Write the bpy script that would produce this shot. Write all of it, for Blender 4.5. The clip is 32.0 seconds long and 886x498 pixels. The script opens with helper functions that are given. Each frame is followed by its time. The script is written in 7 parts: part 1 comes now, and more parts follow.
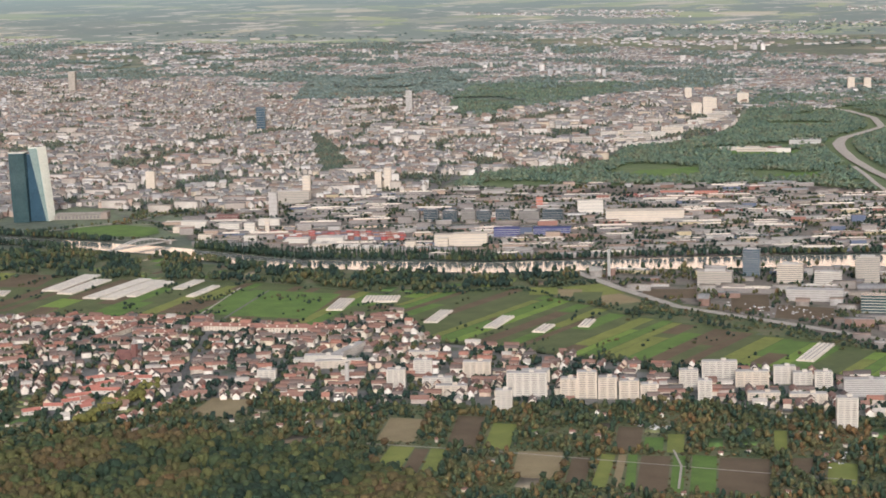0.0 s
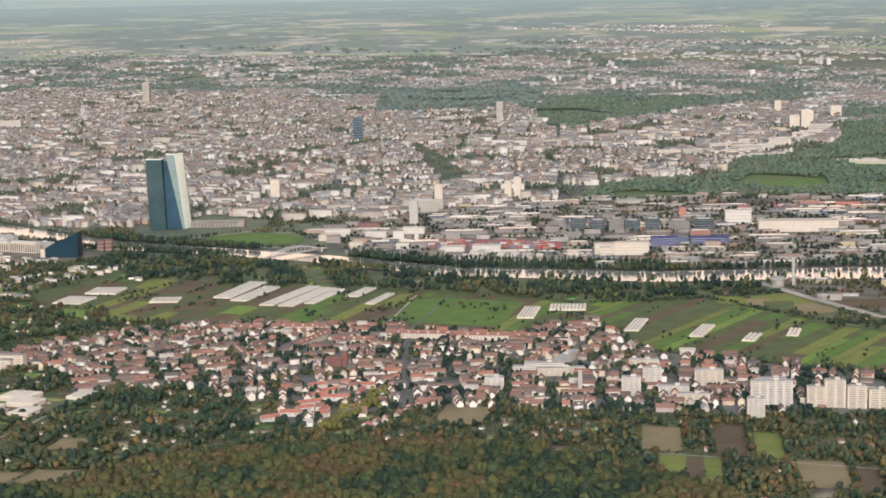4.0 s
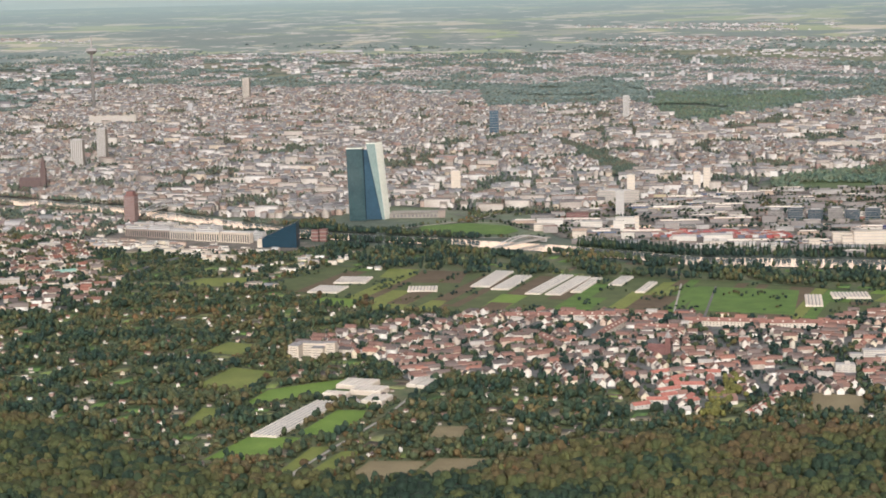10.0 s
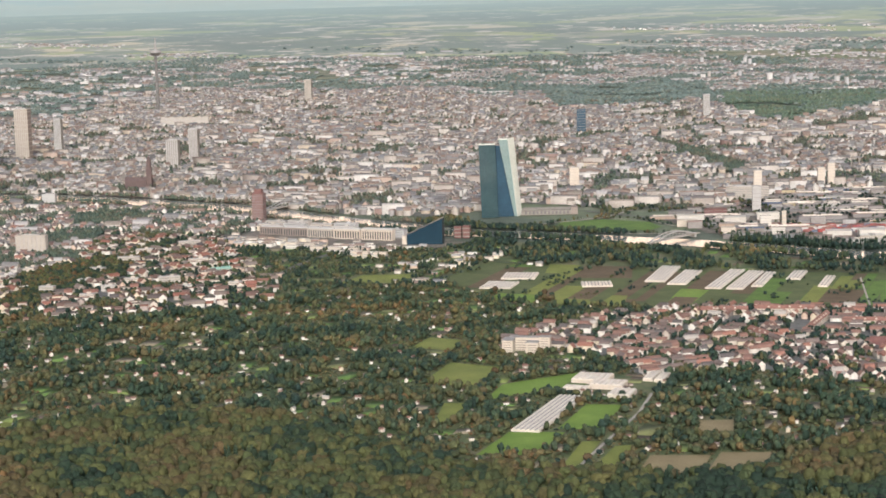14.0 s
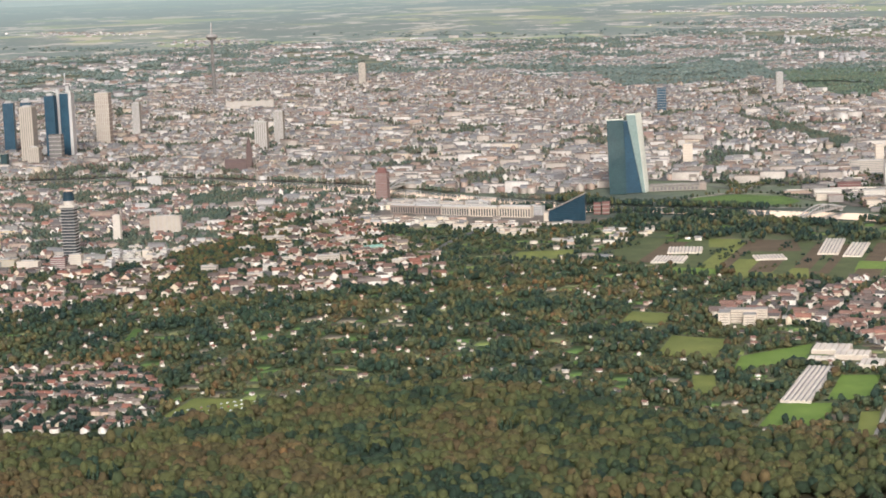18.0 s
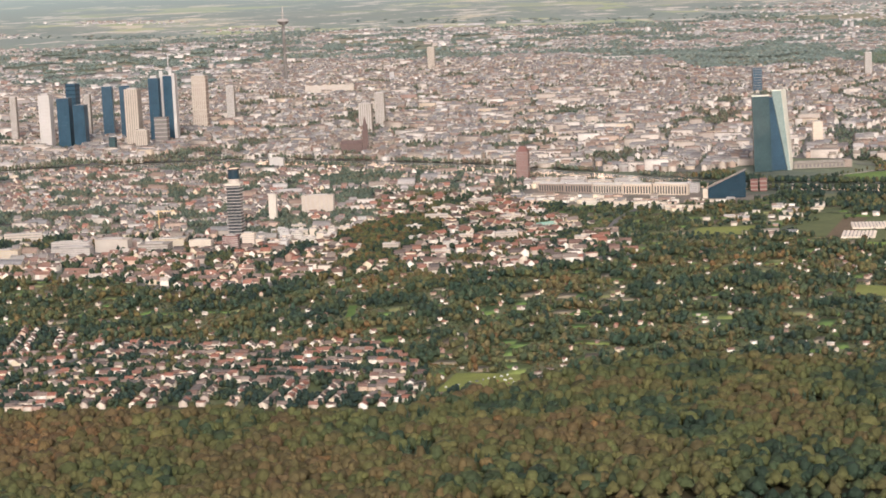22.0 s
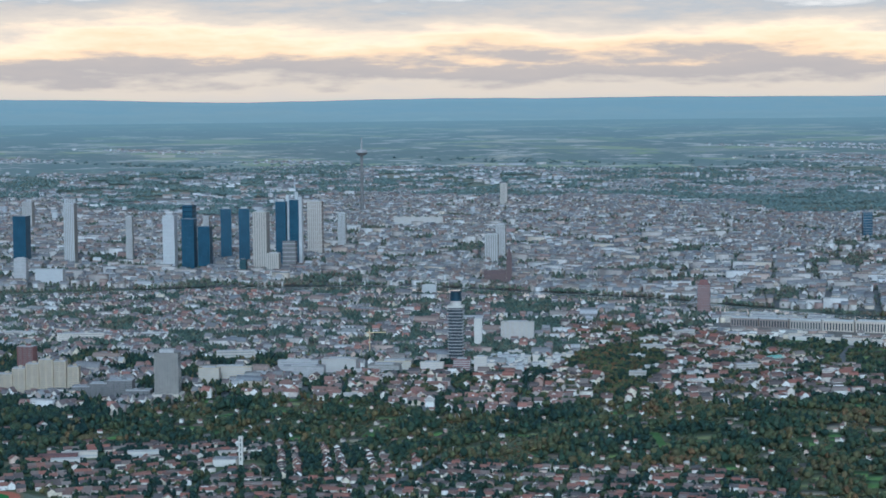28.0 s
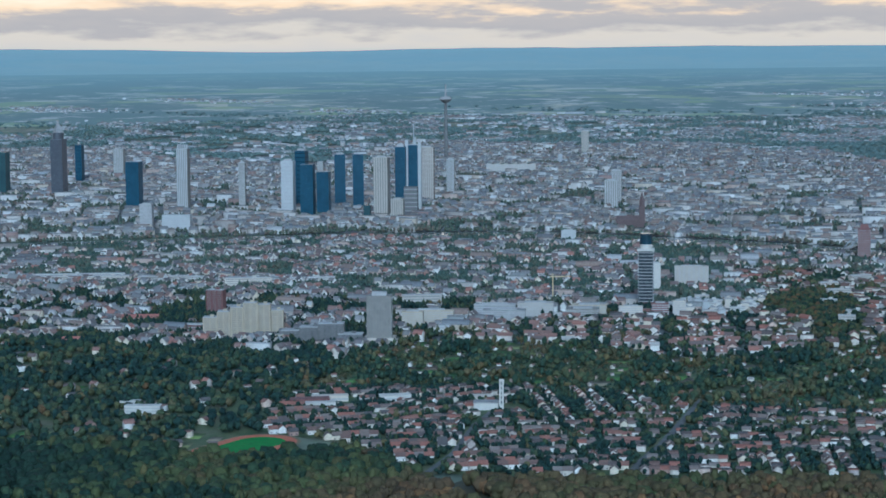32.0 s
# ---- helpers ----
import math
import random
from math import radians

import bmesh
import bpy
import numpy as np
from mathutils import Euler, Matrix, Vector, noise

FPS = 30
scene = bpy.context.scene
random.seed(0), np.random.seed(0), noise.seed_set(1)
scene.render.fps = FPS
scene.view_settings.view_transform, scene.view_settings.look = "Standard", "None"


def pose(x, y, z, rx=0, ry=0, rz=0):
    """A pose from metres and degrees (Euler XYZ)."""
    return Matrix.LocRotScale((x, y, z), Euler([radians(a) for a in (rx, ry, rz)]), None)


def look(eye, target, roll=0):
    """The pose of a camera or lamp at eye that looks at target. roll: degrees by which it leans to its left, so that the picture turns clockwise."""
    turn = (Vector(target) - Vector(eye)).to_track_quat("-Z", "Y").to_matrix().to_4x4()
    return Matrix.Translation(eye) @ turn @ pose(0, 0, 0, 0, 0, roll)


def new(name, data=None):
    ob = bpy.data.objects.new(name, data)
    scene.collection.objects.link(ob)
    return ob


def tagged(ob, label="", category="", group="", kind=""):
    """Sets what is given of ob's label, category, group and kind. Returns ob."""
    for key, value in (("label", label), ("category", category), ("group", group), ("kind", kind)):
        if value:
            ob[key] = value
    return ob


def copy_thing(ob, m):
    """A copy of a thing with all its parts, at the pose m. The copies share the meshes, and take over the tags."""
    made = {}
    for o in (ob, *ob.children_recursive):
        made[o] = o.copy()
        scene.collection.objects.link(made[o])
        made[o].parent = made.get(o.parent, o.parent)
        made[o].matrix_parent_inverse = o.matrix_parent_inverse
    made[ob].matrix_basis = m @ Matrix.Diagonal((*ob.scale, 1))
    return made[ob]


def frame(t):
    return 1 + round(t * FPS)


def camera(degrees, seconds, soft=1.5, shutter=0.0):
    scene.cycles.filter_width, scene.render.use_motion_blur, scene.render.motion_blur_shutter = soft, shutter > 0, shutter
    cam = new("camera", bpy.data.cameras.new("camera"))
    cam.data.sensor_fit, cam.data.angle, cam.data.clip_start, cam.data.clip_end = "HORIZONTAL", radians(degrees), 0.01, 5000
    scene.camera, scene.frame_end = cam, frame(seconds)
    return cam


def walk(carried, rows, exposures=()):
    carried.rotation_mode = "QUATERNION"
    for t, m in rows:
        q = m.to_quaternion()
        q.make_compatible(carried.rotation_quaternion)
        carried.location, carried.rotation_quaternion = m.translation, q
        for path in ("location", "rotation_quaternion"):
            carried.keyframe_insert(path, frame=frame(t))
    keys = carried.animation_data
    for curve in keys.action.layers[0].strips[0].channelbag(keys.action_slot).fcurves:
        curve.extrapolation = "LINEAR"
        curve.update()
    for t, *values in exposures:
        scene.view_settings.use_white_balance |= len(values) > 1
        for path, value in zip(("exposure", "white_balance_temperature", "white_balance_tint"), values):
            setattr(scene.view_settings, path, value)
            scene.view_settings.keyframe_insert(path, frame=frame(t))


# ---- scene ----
# The model stands at one fifth of true size: lengths below are true metres, K brings them into the scene.
K = 0.2
cam = camera(26.06, 32.0, soft=1.75)


def eye(t):
    return Vector((3387.2 - 77.414 * t + 0.06174 * t ** 2 - 0.000619 * t ** 3,
                   -3404.0 - 31.056 * t + 0.0266 * t ** 2 + 0.000493 * t ** 3,
                   625.5 - 5.092 * t - 0.0519 * t ** 2 + 0.00127 * t ** 3)) * K


# seconds, heading to the left of north, pitch, roll in degrees
TURNS = [
    (0, 33.15, -8.70, -1.44), (0.5, 33.17, -8.49, -1.57), (1, 33.21, -8.46, -1.46), (1.5, 33.24, -8.35, -1.32),
    (2, 33.24, -8.30, -1.21), (2.5, 33.26, -8.29, -1.23), (3, 33.28, -8.22, -1.27), (3.5, 33.34, -8.22, -1.22),
    (5.5, 33.57, -7.97, -1.26), (6, 33.65, -8.05, -1.31), (6.5, 33.71, -8.14, -1.31), (7, 33.69, -8.00, -1.35),
    (7.5, 33.66, -8.07, -1.38), (8, 33.63, -8.02, -1.48), (8.5, 33.63, -8.01, -1.68), (9, 33.69, -8.35, -1.65),
    (9.5, 33.58, -8.30, -1.53), (10, 33.48, -8.08, -1.24), (10.5, 33.45, -7.95, -1.26), (11, 33.45, -8.03, -1.16),
    (11.5, 33.46, -8.03, -1.18), (12, 33.49, -8.04, -1.12), (12.5, 33.43, -7.93, -1.00), (13, 33.41, -7.81, -1.36),
    (13.5, 33.41, -7.82, -1.50), (14, 33.39, -7.89, -1.52), (14.5, 33.35, -8.11, -1.49), (16.5, 33.27, -8.01, -1.70),
    (17, 33.16, -8.00, -1.66), (17.5, 33.12, -8.13, -1.95), (18, 33.10, -8.24, -2.12), (18.5, 33.15, -8.24, -2.24),
    (19, 33.13, -8.10, -2.20), (19.5, 33.10, -8.04, -2.20), (20, 33.13, -8.18, -2.35), (20.5, 33.10, -8.28, -2.36),
    (21, 33.13, -8.46, -2.37), (21.5, 33.16, -8.51, -2.41), (22, 33.21, -8.51, -2.45), (22.5, 33.32, -8.24, -2.60),
    (23, 33.30, -7.83, -2.76), (23.5, 33.19, -7.48, -2.92), (24, 33.17, -7.60, -2.84), (24.5, 33.09, -7.85, -2.66),
    (26.5, 32.75, -8.43, -2.44), (27, 31.96, -6.10, -1.37), (27.3, 32.47, -5.80, -1.76), (27.5, 32.33, -5.13, -1.34),
    (28, 32.12, -4.25, -0.52), (28.5, 32.16, -3.82, -0.30), (29, 32.19, -3.85, -0.28), (29.5, 32.29, -4.09, -0.30),
    (30, 32.46, -4.32, -0.25), (30.5, 32.48, -4.65, -0.33), (31, 32.54, -4.96, -0.13), (31.5, 32.48, -5.09, -0.32),
    (32, 32.52, -5.69, -0.55),
]


def aim(t, heading, pitch, roll):
    h, p = radians(heading), radians(pitch)
    ahead = Vector((-math.sin(h) * math.cos(p), math.cos(h) * math.cos(p), math.sin(p)))
    return look(eye(t), eye(t) + ahead, roll)


walk(cam, [(row[0], aim(*row)) for row in TURNS],
     [(0, -0.04, 5750, 10), (10, 0.06, 5750, 9), (18, 0.16, 5780, 9), (20.5, 0.2, 6100, 14), (22.6, 0.22, 6150, 15), (24, 0.1, 5820, 10), (26.5, 0.28, 5900, 11), (27, 0.36, 5750, 10), (27.3, -0.1, 5400, 8), (27.6, -0.45, 4650, 0), (28, -0.72, 4100, -3), (30, -0.94, 3920, -5), (32, -0.78, 3920, -5)])

# ---- light ----
SUN_EL, SUN_AZ = radians(23), radians(146)
world = bpy.data.worlds.new("sky")
scene.world = world
world.use_nodes = True
wt = world.node_tree
sky = wt.nodes.new("ShaderNodeTexSky")
sky.sky_type, sky.sun_disc = "NISHITA", False
sky.sun_elevation, sky.sun_rotation = SUN_EL, SUN_AZ
sky.dust_density, sky.air_density = 4.0, 1.2
wt.nodes["Background"].inputs["Strength"].default_value = 0.15
veil = wt.nodes.new("ShaderNodeHueSaturation")     # thin cloud all over the sky greys its blue
veil.inputs["Saturation"].default_value = 0.35
wt.links.new(sky.outputs[0], veil.inputs["Color"])
wt.links.new(veil.outputs[0], wt.nodes["Background"].inputs[0])
sun = new("sun", bpy.data.lights.new("sun", "SUN"))
sun.data.energy, sun.data.angle, sun.data.color = 2.7, radians(7), (1.0, 0.85, 0.68)
sun.rotation_euler = (math.pi / 2 - SUN_EL, 0, math.pi - SUN_AZ)

# ---- materials ----
def mat(name, rough=0.8):
    m = bpy.data.materials.new(name)
    m.use_nodes = True
    b = m.node_tree.nodes["Principled BSDF"]
    b.inputs["Roughness"].default_value = rough
    return m, m.node_tree, b


def node(nt, kind, **values):
    n = nt.nodes.new(kind)
    for key, value in values.items():
        n.inputs[key.replace("_", " ")].default_value = value
    return n


def ramp(nt, source, stops, constant=False):
    r = nt.nodes.new("ShaderNodeValToRGB")
    if constant:
        r.color_ramp.interpolation = "CONSTANT"
    while len(r.color_ramp.elements) < len(stops):
        r.color_ramp.elements.new(0.5)
    for e, (p, c) in zip(r.color_ramp.elements, stops):
        e.position, e.color = p, (*c, 1)
    nt.links.new(source, r.inputs[0])
    return r.outputs[0]


def where(nt, scale):
    """Places in true metres times scale, for textures."""
    g = nt.nodes.new("ShaderNodeNewGeometry")
    v = nt.nodes.new("ShaderNodeVectorMath")
    v.operation = "SCALE"
    v.inputs["Scale"].default_value = scale / K
    nt.links.new(g.outputs["Position"], v.inputs[0])
    return v.outputs[0]


def speck(nt, metres, detail=4.0, rough=0.6):
    n = node(nt, "ShaderNodeTexNoise", Scale=1.0, Detail=detail, Roughness=rough)
    nt.links.new(where(nt, 1.0 / metres), n.inputs["Vector"])
    return n.outputs["Fac"]


def cells(nt, metres):
    n = node(nt, "ShaderNodeTexVoronoi", Scale=1.0)
    nt.links.new(where(nt, 1.0 / metres), n.inputs["Vector"])
    return n


def mixed(nt, fac, a, b, how="MIX"):
    m = nt.nodes.new("ShaderNodeMix")
    m.data_type, m.blend_type = "RGBA", how
    for value, socket in ((fac, m.inputs[0]), (a, m.inputs[6]), (b, m.inputs[7])):
        if isinstance(value, (int, float)):
            socket.default_value = value
        elif isinstance(value, tuple):
            socket.default_value = (*value, 1)
        else:
            nt.links.new(value, socket)
    return m.outputs[2]


def bumped(nt, b, fac, strength, metres):
    n = node(nt, "ShaderNodeBump", Strength=strength, Distance=metres * K)
    nt.links.new(fac, n.inputs["Height"])
    nt.links.new(n.outputs[0], b.inputs["Normal"])


def surface(name, stops, metres, fine=None, rough=0.8, bump=0.0, metal=0.0, gloss=0.5):
    """A colour that wanders over the stops at two scales."""
    m, nt, b = mat(name, rough)
    c = ramp(nt, speck(nt, metres), stops)
    if fine:
        f = ramp(nt, speck(nt, fine, 3), [(0.3, (0.72, 0.72, 0.72)), (0.7, (1, 1, 1))])
        c = mixed(nt, 1.0, c, f, "MULTIPLY")
    nt.links.new(c, b.inputs["Base Color"])
    b.inputs["Metallic"].default_value = metal
    b.inputs["Specular IOR Level"].default_value = gloss
    if bump:
        bumped(nt, b, speck(nt, fine or metres), bump, 1.0)
    return m


def varied(name, stops, island=True, rough=0.8, grain=3.0):
    """One colour out of the stops for each piece, with stains over it."""
    m, nt, b = mat(name, rough)
    if island:
        g = nt.nodes.new("ShaderNodeNewGeometry").outputs["Random Per Island"]
    else:
        g = nt.nodes.new("ShaderNodeObjectInfo").outputs["Random"]
    c = ramp(nt, g, stops, constant=True)
    f = ramp(nt, speck(nt, grain), [(0.25, (0.66, 0.66, 0.66)), (0.7, (1, 1, 1))])
    nt.links.new(mixed(nt, 1.0, c, f, "MULTIPLY"), b.inputs["Base Color"])
    return m


WALLS = [(0, (0.72, 0.66, 0.575)), (0.24, (0.62, 0.55, 0.455)), (0.4, (0.76, 0.72, 0.655)), (0.6, (0.53, 0.46, 0.39)), (0.7, (0.60, 0.46, 0.36)), (0.78, (0.42, 0.355, 0.31)), (0.85, (0.68, 0.59, 0.44)), (0.95, (0.34, 0.23, 0.18))]
TOWN_WALLS = [(0, (0.54, 0.49, 0.435)), (0.22, (0.45, 0.40, 0.35)), (0.4, (0.58, 0.545, 0.505)), (0.56, (0.37, 0.325, 0.285)), (0.66, (0.45, 0.35, 0.285)), (0.72, (0.30, 0.275, 0.265)), (0.78, (0.52, 0.44, 0.34)), (0.83, (0.29, 0.20, 0.17)), (0.9, (0.63, 0.595, 0.55))]
ROOFS = [(0.0, (0.235, 0.138, 0.108)), (0.18, (0.165, 0.122, 0.106)), (0.34, (0.125, 0.108, 0.102)), (0.46, (0.255, 0.145, 0.114)),
         (0.60, (0.195, 0.150, 0.132)), (0.72, (0.255, 0.142, 0.110)), (0.87, (0.340, 0.165, 0.120)), (0.95, (0.450, 0.410, 0.365))]
TOWN_ROOFS = [(0.0, (0.235, 0.222, 0.215)), (0.2, (0.262, 0.226, 0.192)), (0.36, (0.30, 0.288, 0.268)), (0.48, (0.25, 0.186, 0.152)), (0.6, (0.17, 0.158, 0.158)),
              (0.7, (0.29, 0.216, 0.172)), (0.8, (0.22, 0.22, 0.226)), (0.91, (0.42, 0.40, 0.385)), (0.975, (0.58, 0.555, 0.53))]
LEAVES = [(0, (0.021, 0.039, 0.034)), (0.2, (0.029, 0.049, 0.037)), (0.36, (0.044, 0.064, 0.038)), (0.5, (0.066, 0.080, 0.040)), (0.62, (0.094, 0.096, 0.044)), (0.74, (0.102, 0.086, 0.047)), (0.86, (0.125, 0.106, 0.046)), (0.95, (0.138, 0.096, 0.045)), (1.0, (0.150, 0.080, 0.042))]
FOREST = [(0, (0.023, 0.040, 0.027)), (0.14, (0.036, 0.054, 0.029)), (0.26, (0.070, 0.082, 0.033)), (0.42, (0.086, 0.084, 0.034)), (0.56, (0.083, 0.070, 0.034)), (0.68, (0.102, 0.076, 0.036)), (0.8, (0.088, 0.064, 0.036)), (0.9, (0.136, 0.082, 0.038)), (1.0, (0.155, 0.094, 0.040))]
FIRS = [(0, (0.025, 0.046, 0.034)), (0.5, (0.036, 0.060, 0.038)), (0.8, (0.060, 0.082, 0.050))]

M_WALL = varied("house_plaster", WALLS)
M_WALL_ONE = varied("house_plaster_single", WALLS, island=False)
M_TOWN_WALL = varied("town_plaster", TOWN_WALLS)
M_ROOF = varied("roof_tiles", ROOFS, grain=2.0)
M_ROOF_ONE = varied("roof_tiles_single", ROOFS, island=False, grain=2.0)
PALE_ROOFS = [(0.0, (0.165, 0.104, 0.084)), (0.22, (0.195, 0.150, 0.128)), (0.40, (0.112, 0.088, 0.080)), (0.54, (0.240, 0.122, 0.090)), (0.70, (0.230, 0.190, 0.164)), (0.80, (0.275, 0.120, 0.085)), (0.93, (0.105, 0.092, 0.088))]
M_PALEROOF = varied("weathered_terrace_roofs", PALE_ROOFS, grain=2.0)
M_PALEROOF_ONE = varied("weathered_terrace_roofs_single", PALE_ROOFS, island=False, grain=2.0)
BANK_ROOFS = [(0.0, (0.215, 0.172, 0.156)), (0.18, (0.160, 0.142, 0.140)), (0.34, (0.265, 0.172, 0.142)), (0.5, (0.255, 0.235, 0.222)), (0.66, (0.195, 0.140, 0.126)), (0.78, (0.345, 0.172, 0.130)), (0.87, (0.310, 0.290, 0.278)), (0.95, (0.46, 0.44, 0.42))]
M_BANKROOF = varied("south_bank_roofing", BANK_ROOFS, grain=3.0)
M_TOWN_ROOF = varied("town_roofing", TOWN_ROOFS, grain=4.0)


def foliage(name, stops, metres):
    """Leaves: one hue for each tree, with darker twigs and gaps."""
    m, nt, b = mat(name, 0.75)
    kind = nt.nodes.new("ShaderNodeAttribute")
    kind.attribute_name = "tree_hue"
    c = ramp(nt, kind.outputs["Fac"], stops)
    tone = nt.nodes.new("ShaderNodeAttribute")
    tone.attribute_name = "tree_tone"
    c = mixed(nt, 1.0, c, ramp(nt, tone.outputs["Fac"], [(0.0, (0.55, 0.58, 0.62)), (0.5, (0.98, 0.98, 0.98)), (1.0, (1.36, 1.33, 1.25))]), "MULTIPLY")
    g = nt.nodes.new("ShaderNodeNewGeometry").outputs["Random Per Island"]
    c = mixed(nt, 1.0, c, ramp(nt, g, [(0.0, (0.86, 0.86, 0.87)), (1.0, (1.10, 1.09, 1.06))]), "MULTIPLY")
    f = ramp(nt, speck(nt, metres, 4, 0.65), [(0.32, (0.66, 0.68, 0.70)), (0.66, (1.15, 1.15, 1.12))])
    nt.links.new(mixed(nt, 1.0, c, f, "MULTIPLY"), b.inputs["Base Color"])
    b.inputs["Specular IOR Level"].default_value = 0.15
    bumped(nt, b, speck(nt, metres * 0.8, 3, 0.65), 0.4, 1.2)
    return m


M_LEAF = foliage("garden_foliage", LEAVES, 3.2)
M_FOREST = foliage("autumn_foliage", FOREST, 3.4)
M_FIR = foliage("dark_foliage", FIRS, 3.0)
# far trees: own greens and browns, with haze put in as a paler tone
M_FARLEAF = foliage("far_foliage_hazed", [(0.0, (0.072, 0.100, 0.084)), (0.35, (0.092, 0.118, 0.088)), (0.6, (0.122, 0.130, 0.090)), (0.8, (0.140, 0.124, 0.094)), (1.0, (0.160, 0.124, 0.094))], 8.0)
# woods farther off: haze put into the leaf colour, paler and bluer still
M_MIDLEAF = foliage("woodland_foliage_hazed", [(0.0, (0.092, 0.140, 0.110)), (0.4, (0.120, 0.162, 0.118)), (0.75, (0.150, 0.170, 0.112)), (1.0, (0.150, 0.138, 0.098))], 12.0)
M_HAZELEAF = foliage("distant_foliage_hazed", [(0.0, (0.132, 0.176, 0.170)), (0.4, (0.150, 0.190, 0.176)), (0.75, (0.166, 0.190, 0.164)), (1.0, (0.165, 0.155, 0.125))], 20.0)
# outer houses: haze put into the walls as greyer tones
M_FARWALL = varied("far_walls_hazed", [(0.0, (0.42, 0.415, 0.41)), (0.3, (0.50, 0.485, 0.47)), (0.5, (0.36, 0.355, 0.36)), (0.72, (0.46, 0.42, 0.38)), (0.86, (0.63, 0.60, 0.57))])
M_YELLOWLEAF = foliage("yellowing_foliage", [(0.0, (0.125, 0.125, 0.04)), (1.0, (0.17, 0.16, 0.048))], 3.0)
M_BARK = surface("bark", [(0.3, (0.09, 0.07, 0.05)), (0.7, (0.15, 0.12, 0.09))], 1.0)
M_WHITE = surface("white_plaster", [(0.3, (0.555, 0.515, 0.455)), (0.7, (0.625, 0.585, 0.52))], 14.0, 1.0)
M_PALE = surface("pale_stone_cladding", [(0.3, (0.44, 0.435, 0.42)), (0.7, (0.50, 0.49, 0.475))], 20.0, 1.0)
M_CREAM = surface("cream_plaster", [(0.3, (0.56, 0.49, 0.40)), (0.7, (0.63, 0.55, 0.455))], 14.0, 1.0)
M_YELLOW = surface("yellow_plaster", [(0.3, (0.55, 0.41, 0.21)), (0.7, (0.64, 0.49, 0.27))], 9.0, 1.5)
M_BEIGE = surface("beige_render", [(0.3, (0.45, 0.375, 0.265)), (0.7, (0.53, 0.45, 0.33))], 12.0, 1.0)
M_STONE = surface("grey_beige_concrete", [(0.3, (0.43, 0.385, 0.33)), (0.7, (0.48, 0.435, 0.375))], 16.0, 1.0)
M_GREY = surface("grey_concrete", [(0.3, (0.40, 0.385, 0.365)), (0.7, (0.47, 0.45, 0.43))], 14.0, 1.0)
M_GRANITE = surface("dark_granite", [(0.3, (0.062, 0.066, 0.080)), (0.7, (0.095, 0.10, 0.115))], 9.0, 1.5, rough=0.4)
M_BRICK = surface("red_brown_brick", [(0.3, (0.15, 0.07, 0.065)), (0.7, (0.21, 0.105, 0.09))], 6.0, 1.0)
M_COPPER = surface("green_copper", [(0.3, (0.22, 0.40, 0.33)), (0.7, (0.30, 0.50, 0.42))], 8.0, 1.0)
M_RED = surface("red_tiles", [(0.3, (0.38, 0.145, 0.11)), (0.7, (0.49, 0.20, 0.15))], 6.0, 1.0)
M_BROWNTILE = surface("brown_red_tiles", [(0.3, (0.23, 0.115, 0.09)), (0.7, (0.31, 0.16, 0.125))], 6.0, 1.2)
M_BROWNSTONE = surface("brown_stone", [(0.3, (0.25, 0.205, 0.175)), (0.7, (0.31, 0.26, 0.225))], 9.0, 1.2)
M_SANDSTONE = surface("dark_red_sandstone", [(0.3, (0.105, 0.072, 0.068)), (0.7, (0.14, 0.098, 0.09))], 6.0, 1.2)
M_DARKGREY = surface("dark_grey_concrete", [(0.3, (0.13, 0.125, 0.12)), (0.7, (0.19, 0.18, 0.17))], 9.0, 1.5)
M_DIMSTONE = surface("dim_concrete", [(0.3, (0.22, 0.20, 0.175)), (0.7, (0.30, 0.275, 0.24))], 9.0, 1.5)
M_NAVYGLASS = surface("navy_glass", [(0.3, (0.008, 0.028, 0.045)), (0.7, (0.015, 0.045, 0.07))], 14.0, 3.0, rough=0.35, gloss=0.2)
M_WINDOWROW = surface("window_rows", [(0.3, (0.17, 0.17, 0.17)), (0.7, (0.27, 0.265, 0.255))], 5.0, 1.0, rough=0.3)
M_SLATE = surface("flat_roofing", [(0.3, (0.25, 0.24, 0.23)), (0.7, (0.40, 0.38, 0.36))], 8.0, 1.5)
M_DARKGLASS = surface("window_glass", [(0.3, (0.03, 0.035, 0.04)), (0.7, (0.07, 0.08, 0.09))], 4.0, rough=0.12)
M_TEALGLASS = surface("teal_glass", [(0.3, (0.036, 0.068, 0.078)), (0.7, (0.058, 0.098, 0.104))], 60.0, 3.0, rough=0.25, gloss=0.35)
# pale enough to stand in for sunlight on the glass tower's end wall
M_PALEGLASS = surface("pale_glass", [(0.3, (0.66, 0.68, 0.60)), (0.7, (0.74, 0.76, 0.67))], 50.0, 3.0, rough=0.2)
M_GREENGLASS = surface("sea_green_glass", [(0.3, (0.20, 0.27, 0.26)), (0.7, (0.26, 0.33, 0.315))], 50.0, 3.0, rough=0.22)
M_BLUEGLASS = surface("blue_glass", [(0.3, (0.022, 0.056, 0.090)), (0.7, (0.036, 0.086, 0.130))], 30.0, 3.0, rough=0.35, gloss=0.25)
M_STEEL = surface("grey_steel", [(0.3, (0.40, 0.42, 0.43)), (0.7, (0.52, 0.53, 0.54))], 5.0, 1.0, rough=0.4, metal=0.6)
M_POLY = surface("greenhouse_film", [(0.3, (0.62, 0.555, 0.47)), (0.7, (0.76, 0.69, 0.59))], 25.0, 2.0, rough=0.4)
M_ROAD = surface("asphalt", [(0.3, (0.12, 0.115, 0.11)), (0.7, (0.2, 0.19, 0.18))], 15.0, 3.0)
